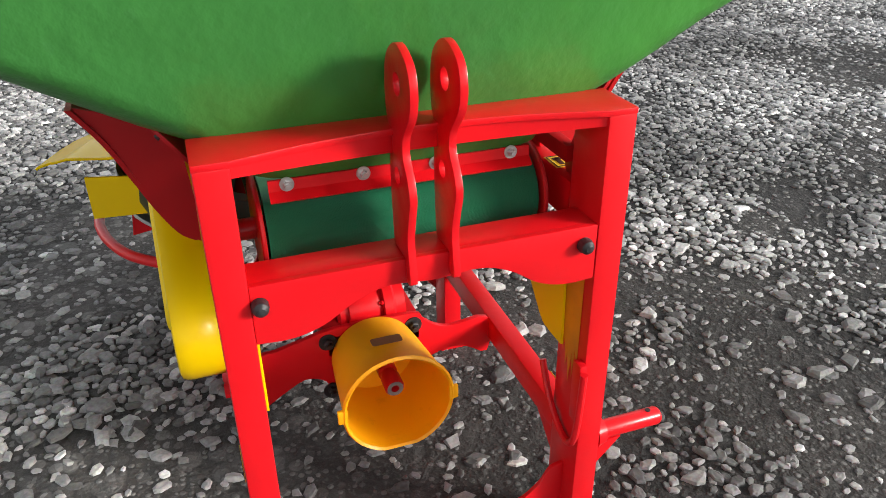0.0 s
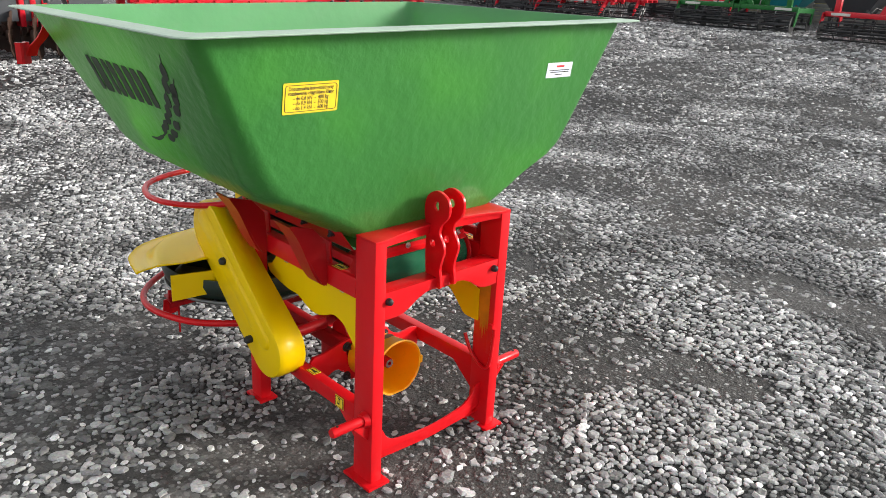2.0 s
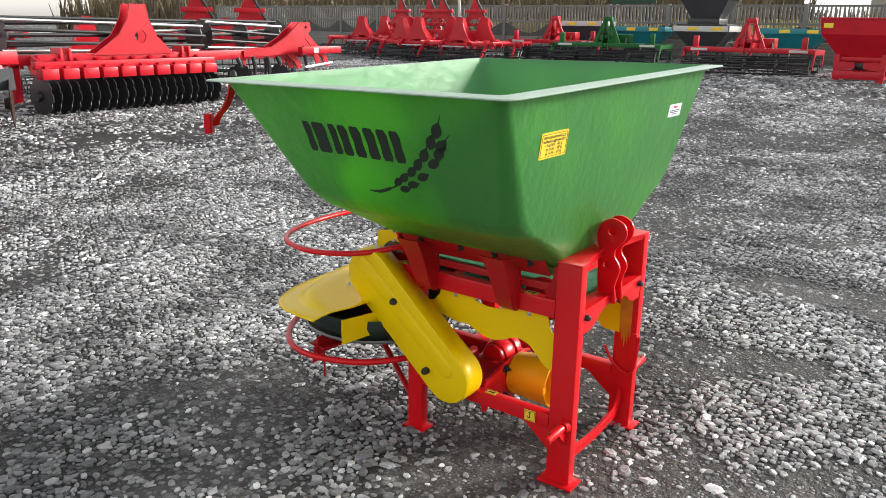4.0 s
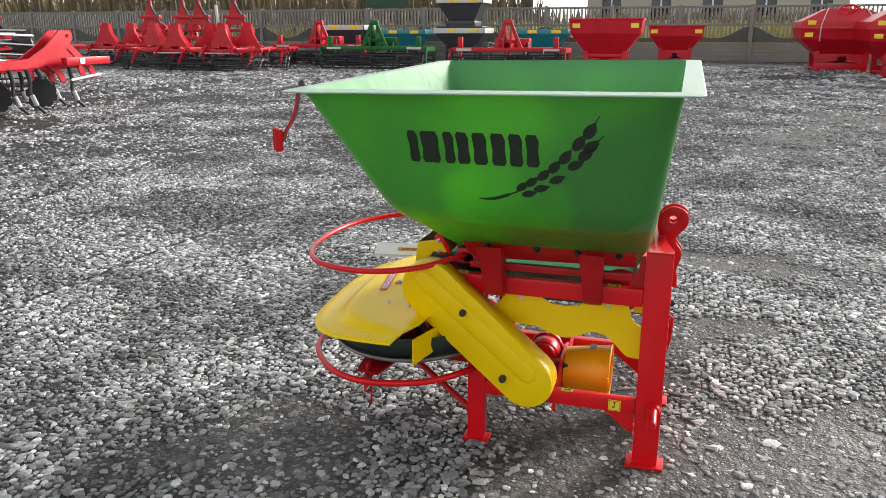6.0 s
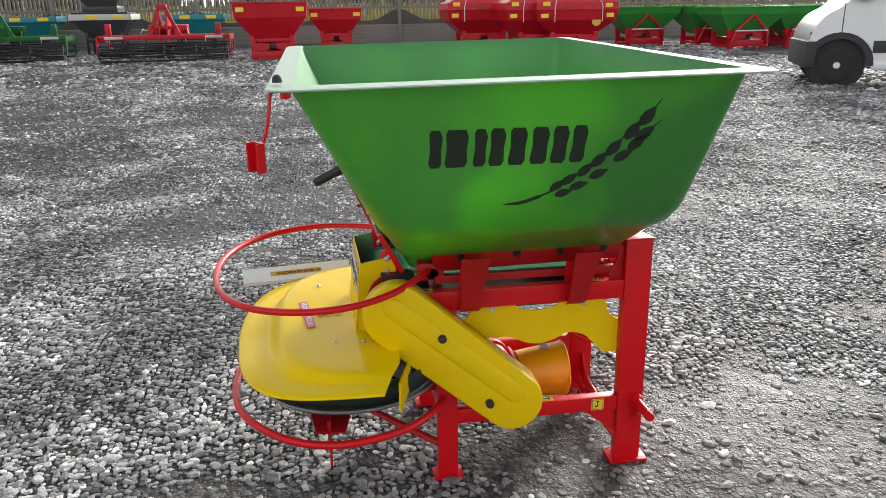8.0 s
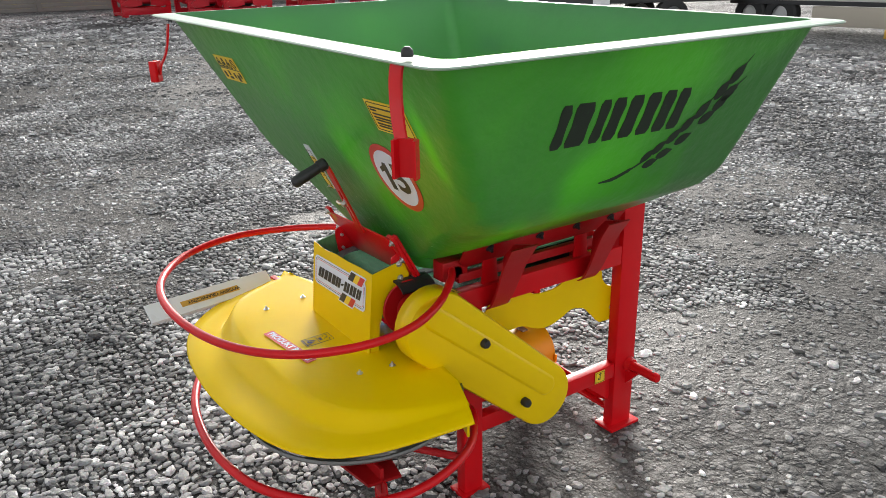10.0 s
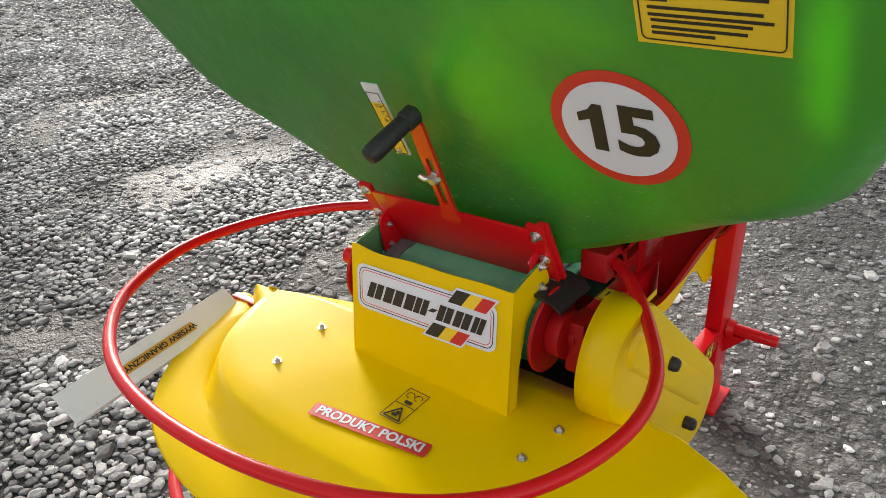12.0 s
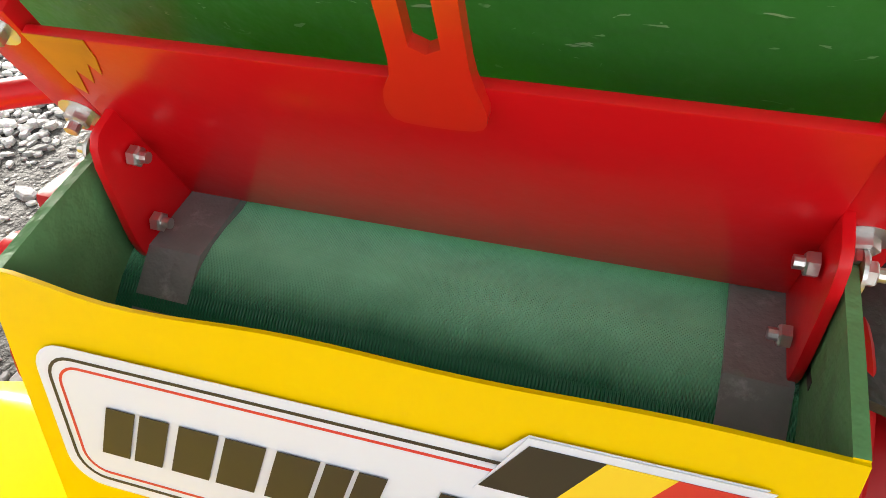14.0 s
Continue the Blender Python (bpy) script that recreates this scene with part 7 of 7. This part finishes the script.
disc_harrow = thing("disc_harrow", "red disc harrow with rusty notched discs and dark guard plates", "disc harrow", (0.4, 8.55, 0))
part("main_beam", boxed(-3.6, 2.1, -0.10, 0.06, 0.70, 0.84, 0.012), FAR_RED, disc_harrow)
part("rear_beam", boxed(-3.6, 2.1, 0.95, 1.10, 0.66, 0.80, 0.012), FAR_RED, disc_harrow)
for x in (-1.6, 0.2, 1.95):
    part("long_beam", boxed(x - 0.06, x + 0.06, 0.0, 1.05, 0.66, 0.78, 0.01), FAR_RED, disc_harrow)
for x, y in ((-0.2, -0.10), (-0.2, 0.45)):
    part("headstock_plate", plate([(x - 0.9, 1.55), (x - 0.45, 1.55), (x - 0.05, 1.18), (x + 0.95, 0.84), (x + 0.95, 0.78), (x - 0.9, 0.78)], "y", y, y + 0.04), FAR_RED, disc_harrow)
for x in (-2.4, -0.9, 1.10, 1.22, 1.34):
    part("clamp", boxed(x - 0.03, x + 0.03, -0.18, 0.10, 0.36, 0.88, 0.015), FAR_RED, disc_harrow)
for k in range(21):
    x = -2.9 + 0.235 * k
    if k % 2 == 0:
        part("guard_plate", plate([(x - 0.20, 0.42), (x + 0.20, 0.42), (x + 0.19, 0.66), (x - 0.19, 0.66)], "y", -0.16, -0.13), GRAPHITE, disc_harrow)
    disc_blade("disc", disc_harrow, (x + 0.1, -0.15 - 0.05 * (k % 2), 0.27), (0.88, -0.47, 0), 0.27, RUST)
for k in range(12):
    disc_blade("rear_disc", disc_harrow, (-1.0 + 0.26 * k, 0.62, 0.26), (0.88, 0.47, 0), 0.26, RUST)
    part("disc_stem", tube([(-1.0 + 0.26 * k, 0.62, 0.28), (-0.96 + 0.26 * k, 0.80, 0.50), (-0.96 + 0.26 * k, 1.0, 0.68)], 0.03, 6), STEEL_BLACK, disc_harrow)
part("arched_arm", tube(smooth_path([(1.35, -0.05, 0.76), (1.55, -0.05, 0.90), (1.75, -0.05, 0.84), (1.88, -0.05, 0.66), (1.92, -0.08, 0.50)], 4), 0.055, 8), FAR_RED, disc_harrow)

chisel = thing("chisel_cultivator", "long red cultivator with black notched discs and tines", "cultivator", (5.75, 9.4, 0))
part("main_beam", boxed(-2.6, 2.3, -0.08, 0.08, 0.62, 0.76, 0.012), FAR_RED, chisel)
part("rear_beam", boxed(-2.6, 1.6, 0.75, 0.89, 0.58, 0.72, 0.012), FAR_RED, chisel)
for x in (-2.2, -0.6, 1.0):
    part("long_beam", boxed(x - 0.06, x + 0.06, 0.0, 0.8, 0.60, 0.72, 0.01), FAR_RED, chisel)
for y in (-0.10, 0.10):
    part("headstock_plate", plate([(-1.85, 0.74), (-1.45, 1.00), (-1.30, 1.22), (-1.25, 1.42), (-1.0, 1.42), (-0.97, 1.22), (-0.85, 0.98), (-0.60, 0.74)], "y", y - 0.012, y + 0.012, [ring(-1.12, 0.98, 0.09, 14)]), FAR_RED, chisel)
    part("nose_plate", plate([(0.7, 0.75), (1.30, 0.80), (1.62, 0.96), (1.86, 1.14), (1.93, 1.20), (2.18, 1.20), (2.20, 1.08), (2.06, 0.96), (1.98, 0.80), (1.95, 0.70), (1.3, 0.66), (0.7, 0.65)], "y", y - 0.015, y + 0.015, [ring(2.08, 1.12, 0.03, 10)]), FAR_RED, chisel)
    part("front_strut", plate([(2.02, 0.98), (2.12, 1.02), (2.40, 0.78), (2.58, 0.62), (2.64, 0.46), (2.54, 0.44), (2.46, 0.60), (2.28, 0.72)], "y", y - 0.012, y + 0.012), FAR_RED, chisel)
    part("hitch_strut", plate([(1.60, 0.68), (1.74, 0.68), (1.92, 0.56), (1.96, 0.44), (1.86, 0.42), (1.80, 0.54)], "y", y - 0.012, y + 0.012), FAR_RED, chisel)
for x in (-2.3, -2.18, -0.45, -0.33):
    part("beam_clamp", boxed(x - 0.02, x + 0.02, -0.12, 0.12, 0.56, 0.84, 0.01), FAR_RED, chisel)
part("cross_tube", boxed(1.75, 2.70, -0.36, -0.25, 0.68, 0.80, 0.015), FAR_RED, chisel)
part("hitch_rod", tube([(1.85, -0.30, 0.46), (2.50, -0.30, 0.52)], 0.022, 8), ALU, chisel)
part("white_tag", boxed(2.02, 2.12, -0.368, -0.361, 0.70, 0.78, 0.001), WHITE, chisel)
for x, y in ((0.55, -0.12), (0.95, 0.35), (1.40, -0.10), (0.05, 0.35)):
    part("disc_arm", tube(smooth_path([(x, y, 0.64), (x + 0.05, y - 0.02, 0.50), (x, y, 0.30)], 3), 0.035, 8), STEEL_BLACK, chisel)
    disc_blade("disc", chisel, (x, y - 0.05, 0.30), (-0.85, -0.50, 0), 0.22, STEEL_BLACK)
for x, y in ((0.80, -0.20), (1.05, -0.26), (2.13, 0.34), (2.0, -0.14), (1.6, 0.45)):
    part("tine", tube(smooth_path([(x, y, 0.66), (x + 0.04, y, 0.48), (x + 0.02, y, 0.32), (x + 0.06, y, 0.18), (x + 0.22, y - 0.02, 0.02)], 4), [0.03] * 6 + [0.026] * 6 + [0.024] * 5, 8), STEEL_BLACK, chisel)
    part("tine_point", tube([(x + 0.01, y - 0.03, 0.29), (x + 0.07, y - 0.04, 0.14)], 0.034, 8), ALU, chisel)
for k in range(10):
    x = -2.62 + 0.27 * k
    part("spring_block", boxed(x - 0.11, x + 0.11, -0.42, -0.24, 0.46, 0.60, 0.02), FAR_RED, chisel)
    part("spring_arm", plate([(-0.40, 0.52), (-0.34, 0.62), (-0.02, 0.74), (0.02, 0.66), (-0.30, 0.50)], "x", x - 0.03, x + 0.03), FAR_RED, chisel)
for k in range(21):
    disc_blade("packer_disc", chisel, (-2.70 + 0.13 * k, -0.20 + 0.03 * (k % 2), 0.25), (1, 0.12, 0), 0.245, STEEL_BLACK)
part("packer_beam", boxed(-2.75, -0.02, -0.30, -0.20, 0.58, 0.68, 0.012), FAR_RED, chisel)

rollers = thing("bar_roller", "raised roller of steel bars on a red frame", "roller", (5.7, 10.45, 0))
for x0, x1 in ((-2.5, 0.72), (0.85, 2.45)):
    axle = part("axle", tube([(x0, 0, 0.98), (x1, 0, 0.98)], 0.03, 8), STEEL_BLACK, rollers)
    for k in range(9):
        a = 2 * math.pi * k / 9
        part("bar", tube([(x0, 0.24 * math.cos(a), 0.98 + 0.24 * math.sin(a)), (x1, 0.24 * math.cos(a + 0.35), 0.96 + 0.24 * math.sin(a + 0.35))], 0.024, 8), STEEL_BLACK if k % 3 else ZINC, axle)
    for q in range(3):
        x = x0 + 0.04 + (x1 - x0 - 0.1) * q / 2
        part("roller_disc", lathe([(0, 0), (0, 0.22), (0.02, 0.22), (0.02, 0)], (x, 0, 0.97), (1, 0, 0), 20), STEEL_BLACK, axle)
    part("carrier_beam", boxed(x0, x1, 0.30, 0.42, 0.56, 0.68, 0.01), FAR_RED, rollers)
    for x in (x0 + 0.4, x1 - 0.4):
        part("carrier_leg", boxed(x - 0.05, x + 0.05, 0.42, 0.54, 0.0, 1.02, 0.01), FAR_RED, rollers)
        part("carrier_arm", boxed(x - 0.04, x + 0.04, -0.02, 0.5, 0.94, 1.02, 0.01), FAR_RED, rollers)
copy_thing(tall, at_ground(9.3, 13.3, 55))
copy_thing(low_red, at_ground(5.6, 12.6, 80))
copy_thing(low_red, at_ground(2.0, 12.2, 95))
copy_thing(low_red, at_ground(-0.8, 12.4, 80))


# van with a cab and a flatbed
def wheel(parent, at, r=0.345):
    w = part("wheel", lathe([(0, 0.20), (0, r - 0.05), (0.03, r), (0.19, r), (0.22, r - 0.05), (0.22, 0.2)], at, (1, 0, 0), 28), TYRE, parent)
    part("rim", lathe([(0.05, 0.0), (0.045, 0.13), (0.02, 0.17), (0.015, 0.20), (0.10, 0.21), (0.10, 0)], at, (1, 0, 0), 20), RIM_GREY, w)
    part("hub", lathe([(0.0, 0.0), (0.0, 0.05), (0.02, 0.07), (0.06, 0.075), (0.06, 0)], at, (1, 0, 0), 14), ALU, w)
    for k in range(5):
        a = 2 * math.pi * k / 5
        part("rim_hole", lathe([(0, 0), (0, 0.026), (0.01, 0.026), (0.01, 0)], (at[0] + 0.034, at[1] + 0.125 * math.cos(a), at[2] + 0.125 * math.sin(a)), (1, 0, 0), 10), TYRE, w)
    return w


van = thing("van", "white delivery van cab with grey bumper and flatbed", "van", (9.0, -7.0, 0.0))
van.rotation_euler = (0, 0, radians(-24))
van.scale = (0.88, 0.88, 0.88)
side = smooth_path([(0.49, 0.42, 0), (0.49, 0.72, 0), (0.44, 0.95, 0), (0.28, 1.18, 0), (-0.04, 1.40, 0), (-0.35, 1.90, 0), (-0.62, 2.12, 0), (-1.2, 2.22, 0), (-1.72, 2.22, 0)], 4)
arch = [(0.46 * math.cos(q), 0.345 + 0.46 * math.sin(q)) for q in (math.pi * (1 - k / 10) for k in range(11))]
body = [(p.x, p.y) for p in side] + [(-1.78, 0.42), (-0.48, 0.40)] + arch + [(0.48, 0.42)]
part("cab_body", plate(body, "x", -0.08, 1.75, bevel=0.0), VAN_WHITE, van)
part("bumper", boxed(-0.11, 1.78, 0.36, 0.54, 0.30, 0.76, 0.05), VAN_GREY, van)
ar = [(0.56 * math.cos(q), 0.345 + 0.56 * math.sin(q)) for q in (math.pi * k / 14 for k in range(15))]
ai = [(0.45 * math.cos(q), 0.345 + 0.45 * math.sin(q)) for q in (math.pi * (1 - k / 14) for k in range(15))]
part("wheel_arch", plate(ar + ai, "x", -0.105, -0.07), VAN_GREY, van)
part("wheel_well", lathe([(0, 0), (0, 0.452), (0.30, 0.452), (0.30, 0)], (-0.02, 0.0, 0.345), (1, 0, 0), 24), TYRE, van)
part("bonnet_seam", boxed(-0.086, -0.078, -0.010, 0.004, 0.82, 1.40, 0.001), VAN_GREY, van)
part("side_strip", boxed(-0.10, -0.075, -1.60, -0.52, 0.56, 0.76, 0.008), VAN_GREY, van)
part("door_window", plate([(-0.10, 1.45), (-0.42, 1.86), (-0.64, 2.00), (-1.55, 2.05), (-1.55, 1.45)], "x", -0.095, -0.07), GLASS, van)
part("door_handle", boxed(-0.115, -0.08, -1.62, -1.42, 1.06, 1.20, 0.02), VAN_GREY, van)
part("mirror", boxed(-0.34, -0.12, -0.42, -0.16, 1.42, 1.78, 0.05), VAN_GREY, van)
part("rear_corner", boxed(-0.09, 0.10, -1.95, -1.76, 0.40, 2.20, 0.03), VAN_WHITE, van)
part("step", boxed(-0.10, 0.3, -1.72, -0.52, 0.28, 0.42, 0.03), VAN_WHITE, van)
part("print_bar", boxed(-0.085, -0.079, -1.40, -0.72, 1.17, 1.21, 0.001), VAN_GREY, van)
part("print_bar", boxed(-0.085, -0.079, -1.34, -0.80, 0.93, 1.00, 0.001), VAN_GREY, van)
part("red_line", boxed(-0.085, -0.079, -1.42, -0.75, 1.34, 1.36, 0.001), STK_R, van)
part("flatbed", boxed(0.0, 1.9, -4.9, -1.98, 0.62, 0.76, 0.02), VAN_GREY, van)
part("load_box", boxed(0.2, 1.7, -3.2, -2.05, 0.77, 1.30, 0.05), PALE, van)
part("lamp", boxed(-0.06, 0.10, 0.30, 0.47, 0.78, 0.92, 0.04), GLASS, van)
for y in (0.0, -3.3):
    for x in (-0.03, 1.5):
        wheel(van, (x, y, 0.345))

# grey trailer and a red-and-black board by the yard's near edge
trailer = thing("trailer", "pale grey trailer with low sides standing on gravel", "trailer", (5.2, -12.0, 0))
part("side_board", boxed(-2.5, 2.5, 0.9, 0.96, 0.55, 1.25, 0.01), PALE, trailer)
part("side_board", boxed(-2.5, 2.5, -0.96, -0.9, 0.55, 1.25, 0.01), PALE, trailer)
part("deck", boxed(-2.5, 2.5, -0.95, 0.95, 0.48, 0.56, 0.01), VAN_GREY, trailer)
for x in (1.5, 2.1):
    w = part("wheel", lathe([(0, 0.15), (0, 0.27), (0.03, 0.31), (0.16, 0.31), (0.19, 0.27), (0.19, 0.15)], (x, 0.75, 0.31), (0, 1, 0), 22), TYRE, trailer)
    part("rim", lathe([(0.05, 0), (0.05, 0.16), (0.14, 0.16), (0.14, 0)], (x, 0.75, 0.31), (0, 1, 0), 16), ALU, w)
part("skirt", boxed(-2.5, 0.9, 0.88, 0.95, 0.16, 0.47, 0.02), PLASTER, trailer)
part("lamp", boxed(-0.42, -0.36, 0.95, 1.0, 0.02, 0.16, 0.01), STK_O, trailer)
board = thing("warning_board", "red board in a black frame standing on gravel", "board", (2.12, -7.15, 0))
part("panel", boxed(-0.02, 0.02, -0.28, 0.28, 0.05, 0.27, 0.005), STK_R, board)
part("frame", boxed(-0.03, 0.03, -0.32, 0.32, 0.27, 0.31, 0.008), STEEL_BLACK, board)
for y in (-0.3, 0.3):
    part("foot", boxed(-0.12, 0.12, y - 0.025, y + 0.025, 0.0, 0.05, 0.008), STEEL_BLACK, board)
    part("post", boxed(-0.02, 0.02, y - 0.02, y + 0.02, 0.05, 0.29, 0.004), STEEL_BLACK, board)


# beyond the fence: verge, scrub, woods, houses
def leafless_tree(x, y, h, seed):
    rng = random.Random(seed)
    t = thing("bare_tree", "tall leafless tree with grey-brown bark", "tree", group="bare trees")
    bm = bmesh.new()
    lean = (rng.uniform(-0.3, 0.3), rng.uniform(-0.3, 0.3))
    trunk = [(lean[0] * q * q, lean[1] * q * q, h * q) for q in (0, 0.15, 0.4, 0.7, 1.0)]
    add_tube(bm, trunk, [0.16, 0.13, 0.10, 0.06, 0.02], 7)
    part("trunk", bm, BARK, t)
    bm = bmesh.new()
    for k in range(16):
        q = rng.uniform(0.2, 0.95)
        a = rng.uniform(0, 6.28)
        ln = (1.1 - q) * h * 0.35
        b = Vector((lean[0] * q * q, lean[1] * q * q, h * q))
        d = Vector((math.cos(a), math.sin(a), rng.uniform(0.3, 0.9)))
        add_tube(bm, [b, b + d * ln * 0.5, b + d * ln + Vector((0, 0, ln * 0.2))], [0.04, 0.025, 0.008], 5)
        for j in range(3):
            c = b + d * ln * rng.uniform(0.4, 0.9)
            e = Vector((rng.uniform(-1, 1), rng.uniform(-1, 1), rng.uniform(0, 1)))
            add_tube(bm, [c, c + e * ln * 0.35], [0.014, 0.005], 4)
    tagged(part("branches", bm, BARK, t), kind="stuff")
    t.matrix_basis = at_ground(x, y)
    return t


rng_t = random.Random(5)
for k in range(46):
    leafless_tree(rng_t.uniform(27, 40), 7 + 1.0 * k + rng_t.uniform(-0.6, 0.6), rng_t.uniform(6, 9), 100 + k)


def build_scrub(name, label, x0, x1, y0, y1, n, h, mat, seed):
    rng = np.random.RandomState(seed)
    bm = bmesh.new()
    for _ in range(n):
        x, y = rng.uniform(x0, x1), rng.uniform(y0, y1)
        hh = h * rng.uniform(0.4, 1.2)
        a, w = rng.uniform(0, 6.28), hh * 0.05 + 0.01
        dx, dy = math.cos(a) * w, math.sin(a) * w
        tx, ty = rng.uniform(-0.3, 0.3, 2) * hh
        z = rise(x)
        v = [bm.verts.new(p) for p in ((x - dx, y - dy, z), (x + dx, y + dy, z), (x + tx + dx * 0.2, y + ty + dy * 0.2, z + hh), (x + tx - dx * 0.2, y + ty - dy * 0.2, z + hh))]
        bm.faces.new(v)
    return tagged(raw_part(name, bm, mat, smooth=0), label, "vegetation", kind="stuff")


build_scrub("grass_verge", "dry yellowish grass verge behind the fence", 23.6, 27.5, -20, 36, 9000, 0.30, GRASS, 4)
build_scrub("grass_bank", "tall dry yellow grass on the bank beyond the fence", 26.5, 30, -20, 20, 9000, 1.0, GRASS, 14)
build_scrub("scrub", "dense dry brown scrub among the trees", 28, 44, 8, 56, 9000, 2.4, SCRUB, 6)
build_scrub("hedge", "dense brown hedge beyond the fence", 30, 34, -22, 8, 5000, 1.3, SCRUB, 8)


def house(label, x, y, w, h, wall):
    s = thing("house", label, "house", (x, y, rise(x)))
    part("wall", boxed(-4, 4, -w / 2, w / 2, 0, h, 0.0), wall, s)
    bm = bmesh.new()
    add_plate(bm, [(-4.5, h - 0.1), (4.5, h - 0.1), (0, h + 2.6)], "y", -w / 2 - 0.4, w / 2 + 0.4)
    part("roof", bm, ROOF, s)
    n = int(w // 2.4)
    for k in range(n):
        yy = -w / 2 + w * (k + 0.5) / n
        wd = part("window", boxed(-4.03, -3.97, yy - 0.5, yy + 0.5, 1.0, 2.3, 0.01), GLASS, s)
        part("frame", boxed(-4.05, -4.0, yy - 0.04, yy + 0.04, 1.0, 2.3, 0.005), WHITE, wd)
        part("frame", boxed(-4.05, -4.0, yy - 0.58, yy + 0.58, 0.92, 1.0, 0.005), WHITE, wd)
    return s


house("long pale plastered house with a dark roof", 46, -1.0, 13, 3.4, PLASTER)
house("pale plastered house with a dark roof beyond the fence", 48, -18, 11, 3.6, PLASTER)
sign = thing("green_sign", "dark green sign board on posts beyond the fence", "sign", (26.5, 11.2, rise(26.5)))
part("panel", boxed(-0.03, 0.03, -0.9, 0.9, 1.7, 2.7, 0.01), SIGN_GREEN, sign)
part("pale_bar", boxed(-0.04, -0.03, -0.55, 0.55, 2.05, 2.30, 0.002), STK_Y, sign)
for y in (-0.7, 0.7):
    part("post", boxed(-0.04, 0.04, y - 0.04, y + 0.04, 0, 1.75, 0.005), VAN_GREY, sign)
